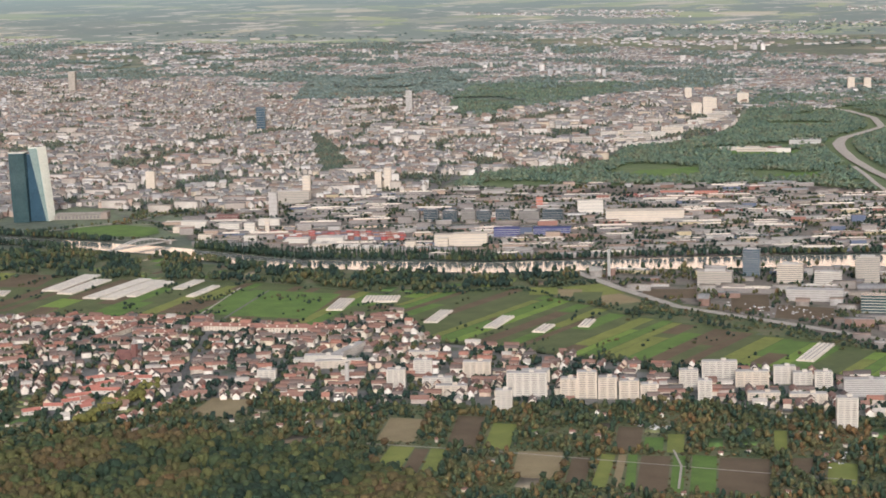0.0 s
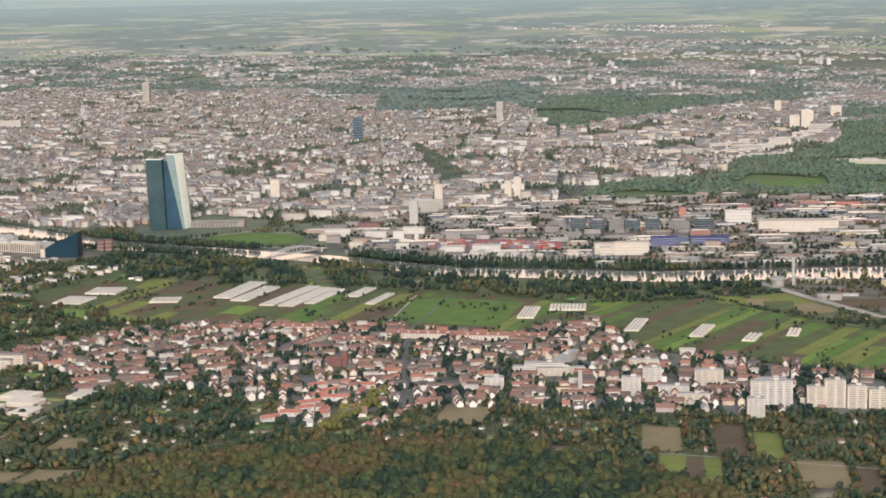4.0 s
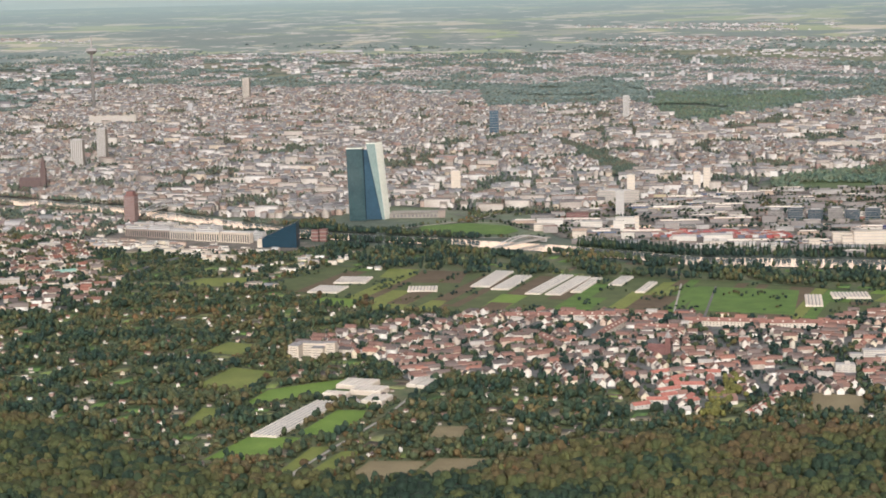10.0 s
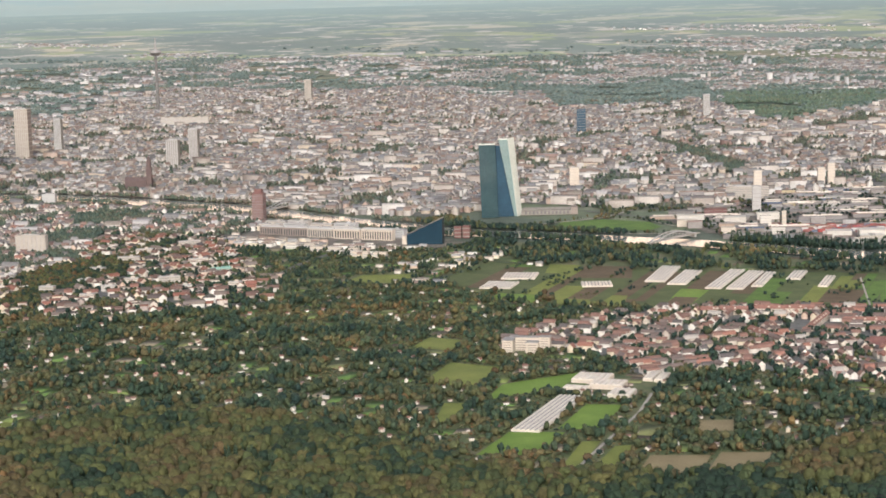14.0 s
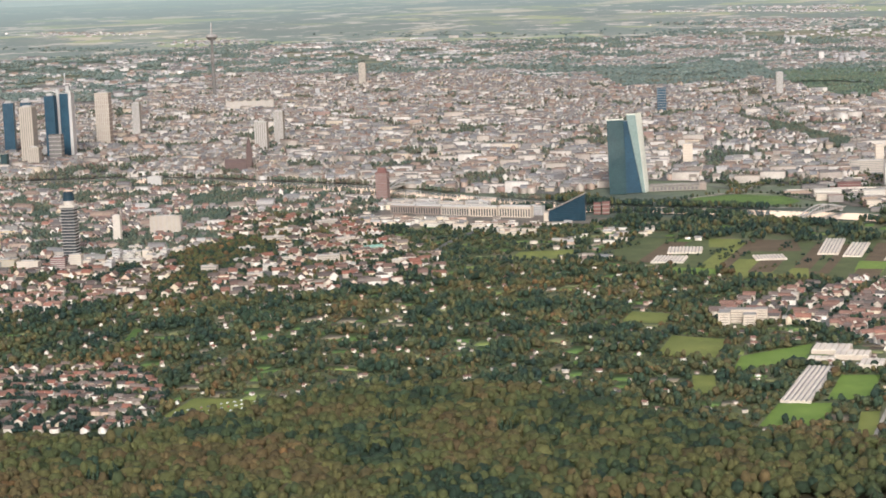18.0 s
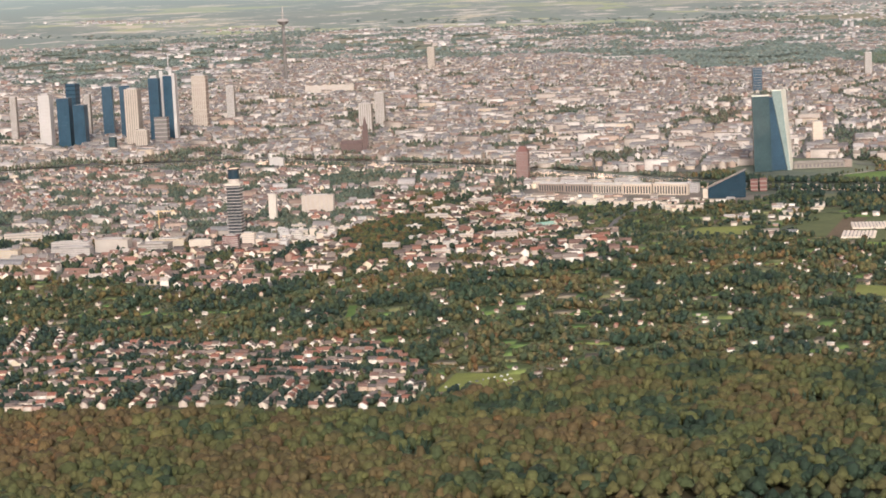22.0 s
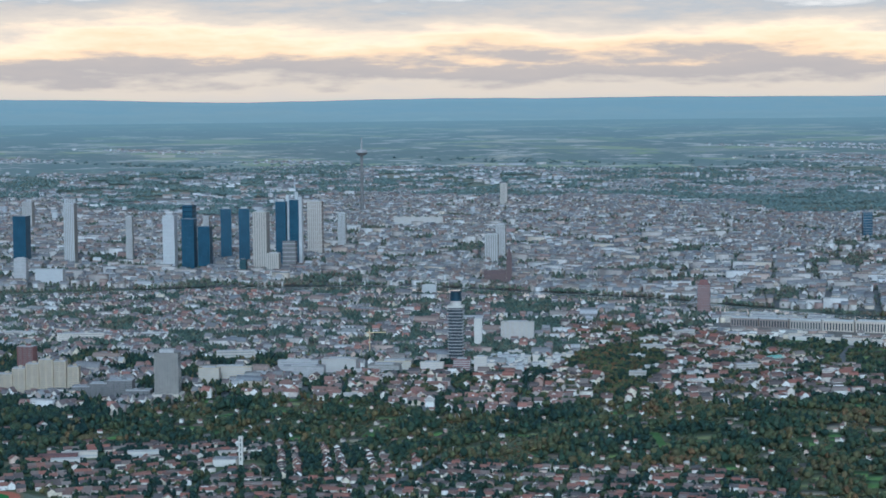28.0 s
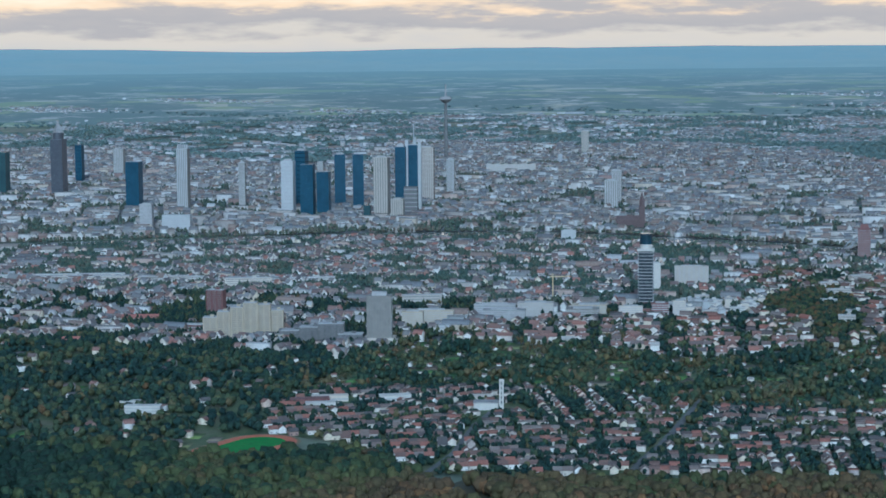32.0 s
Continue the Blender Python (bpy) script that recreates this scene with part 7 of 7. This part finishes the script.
# church with a free-standing bell tower
ch = thing("modern_church", -268, -2343, 28, "white modern church with a free-standing bell tower", "church")
part("hall", box("hall", 30, 20, 9, M_WHITE), ch)
part("roof", box("roof", 31, 21, 1, M_SLATE, 9), ch)
bt = part("bell_tower", box("bell_tower", 5.5, 5.5, 37, M_WHITE, 0, 19, 4), ch)
for i in range(5):
    part("sound_slit", box("sound_slit", 1.2, 0.3, 4, M_DARKGLASS, 6 + i * 6, 19, 1.2), bt)
for x, y, w, d, m in ((-480, -2425, 50, 18, M_BRICK), (-470, -2395, 46, 14, M_CREAM), (-450, -2440, 40, 14, M_WHITE), (-400, -2350, 40, 16, M_WHITE), (-300, -2300, 24, 16, M_CREAM)):
    tower("school_hall", "low flat-roofed school hall", x, y, w, d, 7, 40, m, M_GREY, 1, 0.3, 0, group="school halls", cat="hall")
tower("villa", "long white villa in the wooded gardens", -617, -2585, 44, 14, 11, 30, M_WHITE, M_GREY, 3, 0.35, 0, group="villas", cat="villa")
tower("villa", "white villa in the wooded gardens", -660, -2560, 24, 14, 9, 30, M_WHITE, M_GREY, 2, 0.35, 0, group="villas", cat="villa")


# sports ground
def oval(name, straight, r, z, material, hole=0.0):
    """A stadium outline, with a hole of smaller radius where given."""
    out = []
    for i in range(33):
        a = -math.pi / 2 + math.pi * i / 32
        out.append((straight / 2, math.cos(a), math.sin(a)))
    for i in range(33):
        a = math.pi / 2 + math.pi * i / 32
        out.append((-straight / 2, math.cos(a), math.sin(a)))
    n = len(out)
    v = [(c + r * ca, r * sa, z) for c, ca, sa in out]
    if not hole:
        return mesh_of(name, v, [tuple(range(n))], material)
    v += [(c + hole * ca, hole * sa, z) for c, ca, sa in out]
    return mesh_of(name, v, [(i, (i + 1) % n, n + (i + 1) % n, n + i) for i in range(n)], material)


sg = thing("sports_ground", -382, -2684, 92, "running track of red clay round a bright green pitch", "sports ground")
part("apron", oval("apron", 66, 46, 0.7, M_STRAW), sg)
part("track", oval("track", 66, 42, 0.9, M_CLAY, 29), sg, "red clay running track")
part("pitch", oval("pitch", 66, 28.8, 1.0, M_TURF), sg, "bright green turf")

# bridges
for x, y, length, turn, m, label in ((530, -250, 190, 84, M_GREY, "grey arched road bridge"), (-630, -70, 240, 98, M_STEEL, "blue-grey arched road bridge")):
    b = thing("bridge", x, y, turn, label, "bridge", "river bridges", 0)
    part("deck", box("deck", length, 16, 1.6, M_PALEROAD, 7), b)
    for s in (-7, 7):
        v, f = [], []
        for i in range(17):
            a = i / 16
            px, pz = (a - 0.5) * length * 0.8, 8 + 12 * math.sin(math.pi * a)
            v += [(px, s - .8, pz), (px, s + .8, pz), (px, s + .8, pz + 2.2), (px, s - .8, pz + 2.2)]
            if i:
                q = 4 * i
                f += [(q - 4 + j, q + j, q + (j + 1) % 4, q - 4 + (j + 1) % 4) for j in range(4)]
        part("arch", mesh_of("arch", v, f, m), b)
        for i in range(1, 12):
            a = i / 12
            part("hanger", box("hanger", 0.6, 0.6, 12 * math.sin(math.pi * a), m, 8.4, (a - 0.5) * length * 0.8, s), b)
    for s in (-0.42, 0.42):
        part("pier", box("pier", 5, 14, 7, M_GREY, 0, s * length), b)

# ---- trees, laid between the houses ----
trng = np.random.default_rng(23)


def off_houses(p, houses, reach):
    """Drops trees that would stand in a house."""
    keep = np.ones(len(p), bool)
    cell = 10.0
    full = {(int(x // cell), int(y // cell)): (x, y) for x, y in houses}
    for i, (x, y) in enumerate(p):
        a, b = int(x // cell), int(y // cell)
        for u in (-1, 0, 1):
            for w in (-1, 0, 1):
                h = full.get((a + u, b + w))
                if h and abs(h[0] - x) < reach and abs(h[1] - y) < reach:
                    keep[i] = False
    return p[keep]


p = clear(grid_points(FOREST_NEAR, 10.6, 0.9, trng, 0.3), 2)
p = p[~(inside(p + (-33, 50), SETTLEMENT) | inside(p + (-18, 28), SETTLEMENT))]
p = p[spaced(p)]
fir = np.array([noise.noise((x / 70, y / 70, 4.0)) for x, y in p]) > 0.5
woods("forest", p[~fir], trng, (13, 26), (13, 24), M_FOREST, "dense autumn beech and oak forest in green, olive and rust", 6, hue=0.47, turning=0.12, spread=0.13, drifts=110, full=True)
woods("fir_stand", p[fir], trng, (9, 13), (16, 21), M_FIR, "dark conifers standing in the forest", 5, pointed=True)
p = grid_points(FOREST_S, 20, 0.9, trng, 0.3)
p = clear(p[~inside(p, FOREST_NEAR)], 2)
woods("deep_forest", p, trng, (20, 28), (15, 21), M_FOREST, "further forest of mixed autumn trees", 3, (OCT_V, OCT_T), hue=0.48, turning=0.12, spread=0.15, drifts=115)
p = off_plots(clear(thin(grid_points(GARDENS, 10.0, 1.0, trng), 1.0, 60, 0.72), 3))
p = off_houses(p[spaced(p)], SHEDS, 10)
dark = trng.random(len(p)) < 0.09 + 0.5 * inside(p, GROVE) + 0.9 * np.array([noise.noise((x / 55, y / 55, 7.7)) for x, y in p])
woods("garden_trees", p[~dark], trng, (7, 15), (6, 15), M_LEAF, "mixed garden trees turning yellow and brown", 5, hue=0.5, spread=0.16)
woods("garden_conifers", p[dark], trng, (7, 14), (8, 17), M_FIR, "dark green trees among the gardens", 4)
p = off_plots(clear(grid_points(GARDENS, 8.5, 1.0, trng), 1))
woods("garden_shrubs", off_houses(p[spaced(p)], SHEDS, 9), trng, (5, 9), (2.5, 5.5), M_LEAF, "hedges and fruit bushes filling the allotments", 2, (OCT_V, OCT_T), "shrubs", hue=0.6)
p = off_plots(clear(grid_points(EAST_GARDENS, 8.5, 1.0, trng), 1))
woods("plot_shrubs", off_houses(p[spaced(p)], SHEDS, 9), trng, (5, 8), (2.5, 5), M_LEAF, "hedges and bushes between the plots", 2, (OCT_V, OCT_T), "shrubs", hue=0.66)
p = off_plots(clear(thin(grid_points(WEST_GARDENS, 13.5, 1.0, trng), 2.0, 70, 0.9), 3))
p = off_houses(p[spaced(p)], SHEDS, 10)
woods("villa_trees", p, trng, (9, 17), (9, 17), M_LEAF, "tall trees round the villas", 4, hue=0.24, spread=0.24)
edge = [(-1700, -2330), (-1120, -2235), (-740, -2265), (-660, -2150), (-640, -2060), (-1000, -2085), (-1150, -2130), (-1700, -2240)]
p = off_houses(grid_points(edge, 12.0, 1.0, trng), SB_P, 9)
woods("edge_trees", p[spaced(p)], trng, (8, 14), (9, 16), M_LEAF, "tall trees at the edge of the villa gardens", 4, hue=0.26)
p = off_plots(clear(thin(grid_points(EAST_GARDENS, 11.0, 1.0, trng), 3.0, 50, 0.8), 3))
p = off_houses(p[spaced(p)], SHEDS, 8)
dark = trng.random(len(p)) < 0.17
woods("plot_trees", p[~dark], trng, (6, 13), (6, 14), M_LEAF, "fruit and garden trees between the plots", 5, hue=0.58)
woods("plot_conifers", p[dark], trng, (6, 10), (9, 16), M_FIR, "dark trees between the plots", 4)
p = off_plots(clear(thin(grid_points(BANK_WOOD, 12.0, 1.0, trng), 5.0, 60, 0.66), 2))
p = off_houses(p, SHEDS, 12)
p = p[~((p[:, 0] > 400) & (p[:, 0] < 640) & near_line(p, RIVER, 105))]
woods("bank_trees", p, trng, (8, 14), (11, 19), M_LEAF, "green trees along the near river bank", 4, hue=0.3)
p = off_houses(thin(grid_points(VILLAGE, 9.5, 1.0, trng), 15.0, 38, 0.55), VILLAGE_P, 8)
p = p[spaced(p)]
woods("village_trees", clear(p, 2), trng, (6, 14), (6, 13), M_LEAF, "dark trees between the village houses", 4, hue=0.22)
p = off_houses(thin(grid_points(SETTLEMENT, 7.6, 1.0, trng), 21.0, 34, 0.8), SETTLE_P, 6.5)
p = clear(p, 2)
woods("street_trees", p[spaced(p)], trng, (5, 13), (5, 12), M_LEAF, "garden and street trees between the terraces", 4, hue=0.16)
p = off_houses(thin(grid_points(HILL, 10.0, 1.0, trng), 17.0, 55, 0.74), HILL_P, 9.5)
woods("hill_trees", p[spaced(p)], trng, (7, 12), (7, 14), M_LEAF, "trees in the gardens on the hill", 4)
# a yellowing row behind the village
p = np.array([(1597 - 72 * s + trng.normal(0, 8), -1570 + 245 * s + trng.normal(0, 6)) for s in np.linspace(0, 1, 56)])
woods("yellowing_row", p, trng, (11, 17), (10, 16), M_YELLOWLEAF, "row of trees turning bright yellow-green", 5)
# rows along the river
p = []
for (x0, y0, w0), (x1, y1, w1) in zip(RIVER[2:], RIVER[3:]):
    d = Vector((x1 - x0, y1 - y0, 0))
    n = int(d.length / 9)
    for side in (-1, 1):
        for row in (8, 20):
            for i in range(n):
                if side * (1 if d.x < 0 else -1) > 0 and x0 > 1100 and (row > 10 or trng.random() < 0.6):
                    continue
                s = (i + trng.uniform(-.3, .3)) / n
                w = (w0 + (w1 - w0) * s) / 2 + row + trng.uniform(-3, 3)
                p.append((x0 + d.x * s - side * d.y / d.length * w, y0 + d.y * s + side * d.x / d.length * w))
p = np.array(p)
p = p[~near_line(p, RIVER, 50) & (trng.random(len(p)) < 0.85) & ~((p[:, 0] > 395) & (p[:, 0] < 640))]
town_reach = p[:, 0] < -150
woods("river_trees", p[~town_reach], trng, (8, 12), (13, 20), M_LEAF, "rows of tall trees on both river banks", 4, hue=0.25)
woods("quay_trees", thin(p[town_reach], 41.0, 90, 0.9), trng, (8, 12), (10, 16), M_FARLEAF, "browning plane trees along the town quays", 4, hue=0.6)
low_bank = np.column_stack([trng.uniform(395, 470, 40), trng.uniform(-352, -328, 40)])
woods("bank_bushes", low_bank, trng, (6, 11), (6, 10), M_LEAF, "low trees and bushes on the near bank", 4, hue=0.25)
lr = [(1400, -480, 0), (1560, -345, 0), (1860, -475, 0), (2030, -440, 0), (2370, -560, 0), (3000, -440, 0)]
p = np.concatenate([np.column_stack([np.linspace(a[0], b[0], 40), np.linspace(a[1], b[1], 40)]) for a, b in zip(lr, lr[1:])])
p = p + trng.normal(0, 5, p.shape)
scrub = clear(thin(grid_points(EMBANKMENT, 12.0, 1.0, trng), 36.0, 50, 0.62), 2)
woods("embankment_scrub", scrub, trng, (6, 12), (4, 10), M_LEAF, "scrub and trees beside the embankment", 4, hue=0.35)
woods("embankment_bushes", p, trng, (6, 10), (4, 8), M_FIR, "dark bushes along the embankment", 4)
lr = [(640, -190), (760, -200), (904, -205), (1066, -125), (1180, -90), (1330, -40)]
p = np.concatenate([np.column_stack([np.linspace(a[0], b[0], 46), np.linspace(a[1], b[1], 46)]) + trng.normal(0, 5, (46, 2)) for a, b in zip(lr, lr[1:])])
woods("poplar_row", p[~near_line(p, RIVER, 52)], trng, (8, 12), (19, 28), M_FIR, "dark row of tall poplars on the harbour bank", 5, pointed=True)
# belts of trees in the park below the glass tower
belt = [(-160, -60), (-40, -130), (60, -190), (170, -160), (300, -185), (180, -240), (0, -250), (-150, -190)]
p = thin(grid_points(belt, 10.0, 1.0, trng), 31.0, 45, 0.62)
woods("park_belt", p[spaced(p) & ~near_line(p, RIVER, 58)], trng, (8, 14), (8, 15), M_LEAF, "green belts of trees in the river park", 4, hue=0.3)
belt = [(-130, -30), (120, 330), (160, 300), (330, 250), (150, 20)]
p = thin(grid_points(belt, 13.0, 1.0, trng), 33.0, 60, 0.3)
woods("tower_garden_trees", p[spaced(p)], trng, (7, 12), (6, 12), M_LEAF, "young trees round the glass tower", 4, hue=0.35)
# hedges and lone trees between the fields
p = np.concatenate([grid_points(FIELDS_A, 15.0, 1.0, trng), grid_points(FIELDS_B, 24.0, 1.0, trng)])
v = np.array([noise.noise((x / 38, y / 95, 13.0)) for x, y in p])
p = p[(v > 0.24) & ~near_line(p, MOTORWAY, 16)]
for cx, cy, ux, uy, vx, vy in HOUSES_OF_GLASS + MORE_GLASS:
    m = np.linalg.inv(np.array([[ux, vx], [uy, vy]]))
    q = (p - (cx, cy)) @ m.T
    p = p[~((abs(q[:, 0]) < 1.3) & (abs(q[:, 1]) < 1.15))]
woods("field_hedges", p, trng, (5, 11), (3, 9), M_LEAF, "hedges and bushes between the fields", 3, hue=0.25)
# town greenery and far woods
low = (OCT_V, OCT_T)
p = grid_points(TOWN, 19.0, 1.0, trng)
p = np.concatenate([p[parkland(p)], thin(grid_points(TOWN, 27.0, 1.0, trng), 6.0, 120, 0.6)])
p = p[~near_line(p, RIVER, 60) & ~inside(p, WEST_WOOD)]
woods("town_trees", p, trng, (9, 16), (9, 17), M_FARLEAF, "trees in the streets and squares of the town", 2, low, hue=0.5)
p = grid_points(SOUTH_BANK, 14.0, 1.0, trng)
p = np.concatenate([p[parkland(p, 0.16)], off_houses(thin(grid_points(SOUTH_BANK, 10.0, 1.0, trng), 7.0, 90, 0.9), SB_P, 7)])
p = p[~near_line(p, RIVER, 70) & spaced(p)]
# trees nearer the river take the leaf colour with haze painted in
outer = p[:, 1] > -1450 + 0.35 * (p[:, 0] + 900)
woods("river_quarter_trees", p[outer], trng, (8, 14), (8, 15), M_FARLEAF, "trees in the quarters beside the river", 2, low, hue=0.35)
woods("south_bank_trees", p[~outer], trng, (8, 15), (8, 16), M_LEAF, "trees between the houses on the south bank", 2, low, hue=0.3, spread=0.24)
p = grid_points(BANK_GROVE, 9.5, 1.0, trng)
woods("grove_trees", p[spaced(p) & (trng.random(len(p)) < 0.8)], trng, (9, 17), (9, 16), M_FOREST, "park trees turning green, yellow and rust between the houses", 3, hue=0.3, spread=0.3)
p = grid_points(WEDGE_PARK, 11.0, 0.8, trng)
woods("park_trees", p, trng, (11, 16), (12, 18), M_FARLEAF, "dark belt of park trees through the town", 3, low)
# these woods wear the leaf colours that carry painted haze
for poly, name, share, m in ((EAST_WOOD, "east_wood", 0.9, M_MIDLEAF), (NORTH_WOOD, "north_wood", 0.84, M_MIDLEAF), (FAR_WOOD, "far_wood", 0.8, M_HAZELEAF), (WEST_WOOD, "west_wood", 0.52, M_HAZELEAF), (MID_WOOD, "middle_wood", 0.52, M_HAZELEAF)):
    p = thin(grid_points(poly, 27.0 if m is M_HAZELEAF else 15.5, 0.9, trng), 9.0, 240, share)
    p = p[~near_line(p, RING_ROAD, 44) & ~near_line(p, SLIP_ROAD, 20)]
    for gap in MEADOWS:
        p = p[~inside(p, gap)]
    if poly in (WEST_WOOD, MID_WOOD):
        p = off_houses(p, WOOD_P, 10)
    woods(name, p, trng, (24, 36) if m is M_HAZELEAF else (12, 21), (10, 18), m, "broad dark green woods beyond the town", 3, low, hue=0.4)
p = []
for i in range(130):
    a, r = trng.uniform(1.4, 3.05), trng.uniform(7000, 12600)
    n = int(trng.uniform(40, 130))
    p.append(trng.normal(0, 1, (n, 2)) * (trng.uniform(150, 650), trng.uniform(60, 160)) + (1500 + r * math.cos(a), -2500 + r * math.sin(a)))
p = np.concatenate(p)
p = p[~inside(p, TOWN) & ~inside(p, OUTER_TOWN)]
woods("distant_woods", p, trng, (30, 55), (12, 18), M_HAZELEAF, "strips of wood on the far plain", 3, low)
p = grid_points(NORTH_GARDENS, 12.5, 1.0, trng)
p = off_plots(clear(p, 3))
p = off_houses(p, SHEDS, 12)
woods("lane_trees", p[spaced(p)], trng, (7, 12), (7, 13), M_LEAF, "trees of the allotments by the river quarter", 4)
p = clear(thin(grid_points(HARBOUR, 16.0, 1.0, trng), 12.0, 70, 0.72), 3)
woods("harbour_trees", p[spaced(p) & ~near_line(p, RIVER, 90)], trng, (8, 13), (8, 13), M_LEAF, "trees between the harbour works", 3, low, hue=0.28)
p = clear(thin(grid_points(OFFICES, 13.0, 1.0, trng), 13.0, 60, 0.66), 3)
woods("office_trees", p[spaced(p) & ~near_line(p, RIVER, 90)], trng, (7, 11), (7, 12), M_LEAF, "trees round the office quarter", 3, low)
p = grid_points(OUTER_TOWN, 38.0, 1.0, trng)
v = np.array([noise.noise((x / 420, y / 300, 1.7)) + 0.5 * noise.noise((x / 90, y / 90, 5.1)) for x, y in p])
p = p[(v < 0.14) & ~inside(p, WEST_WOOD) & ~inside(p, MID_WOOD)]
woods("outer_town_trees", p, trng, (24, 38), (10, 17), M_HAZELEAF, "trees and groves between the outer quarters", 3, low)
p = np.concatenate([np.column_stack([np.linspace(a[0], b[0], 24), np.linspace(a[1], b[1], 24)]) + trng.normal(0, 7, (24, 2)) for line in PARK_PATHS for a, b in zip(line, line[1:])])
woods("park_path_trees", p[(trng.random(len(p)) < 0.6) & spaced(p) & ~near_line(p, RIVER, 62)], trng, (6, 10), (6, 11), M_LEAF, "young trees beside the park paths", 4)


# single trees at the field edges, each with trunk and limbs
def tree_kind(seed, wide, tall, material):
    r = np.random.default_rng(seed)
    t = new("tree")
    v, f = crown(r, 11)
    v = v * (wide, wide, tall * 0.8) + (0, 0, tall * 0.2)
    cr = part("crown", array_mesh("crown", v, f, material), t)
    cr.data.polygons.foreach_set("use_smooth", np.ones(len(cr.data.polygons), bool))
    cr.data.attributes.new("tree_hue", "FLOAT", "POINT").data.foreach_set("value", np.full(len(v), (seed * 0.27) % 1.0))
    cr.data.attributes.new("tree_tone", "FLOAT", "POINT").data.foreach_set("value", np.full(len(v), 0.3 + (seed * 0.31) % 0.4))
    part("trunk", drum("trunk", 0.5, 0, tall * 0.45, M_BARK, 7, r1=0.3), t)
    for k in range(2):
        a = 2.4 * k + r.uniform(0, 2)
        limb = part("limb", drum("limb", 0.25, 0, tall * 0.32, M_BARK, 5, r1=0.1), t)
        limb.location = (0, 0, tall * 0.3 * K)
        limb.rotation_euler = (0.6 * math.cos(a), 0.6 * math.sin(a), 0)
    return t


TREES = [tree_kind(1, 11, 13, M_LEAF), tree_kind(2, 9, 15, M_FIR), tree_kind(3, 13, 14, M_FOREST), tree_kind(4, 8, 10, M_LEAF)]
spots = []
for cx, cy, ux, uy, vx, vy in FIELD_AREAS[:40]:
    for s in (-1, 1):
        k = 1 + 6 / math.hypot(ux, uy)
        for w in (-0.7, 0.1, 0.8):
            spots.append((cx + s * k * ux + w * vx, cy + s * k * uy + w * vy))
spots = clear(np.array(spots), 3)
spots = spots[spaced(spots)]
for x, y in spots[trng.permutation(len(spots))[:110]]:
    k = TREES[trng.integers(4)]
    tagged(copy_thing(k, pose(x * K, y * K, float(rise(x, y)) * K, 0, 0, trng.uniform(0, 360))), "single round tree standing beside a field", "tree", "trees beside the fields")
for k in TREES:
    drop(k)

# parked vehicles on the plots and yards
CAR_V = np.concatenate([BOX_V * (4.4, 1.8, 0.8) + (0, 0, 0.35), BOX_V * (2.4, 1.6, 0.6) + (-0.2, 0, 1.15)])
CAR_T = np.concatenate([BOX_T, BOX_T + 8])
M_CAR = varied("car_paint", [(0.0, (0.7, 0.7, 0.69)), (0.4, (0.1, 0.1, 0.11)), (0.55, (0.4, 0.41, 0.42)), (0.75, (0.62, 0.6, 0.56)), (0.9, (0.3, 0.05, 0.04))], rough=0.3)
q = np.concatenate([trng.normal(0, 1, (45, 2)) * s + c for c, s in (((2268, -1195), (16, 9)), ((2545, -1225), (9, 28)), ((2210, -380), (70, 20)), ((2060, -330), (60, 18)), ((1130, -1700), (20, 8)))])
rows = np.array([(520 + 24 * r + 3.2 * k, -2262 + 9 * r + 8.4 * k) for r in range(4) for k in range(11)]) + trng.normal(0, 0.8, (44, 2))
q = np.concatenate([q, rows[trng.random(44) < 0.8]])
me = strew("parked_vehicles", (CAR_V, CAR_T), on_ground(q, 0.3), np.ones((len(q), 3)), trng.choice([0.3, 1.87], len(q)), M_CAR)
stuff("parked_vehicles", me, "small parked cars and vans in pale colours", "vehicles")
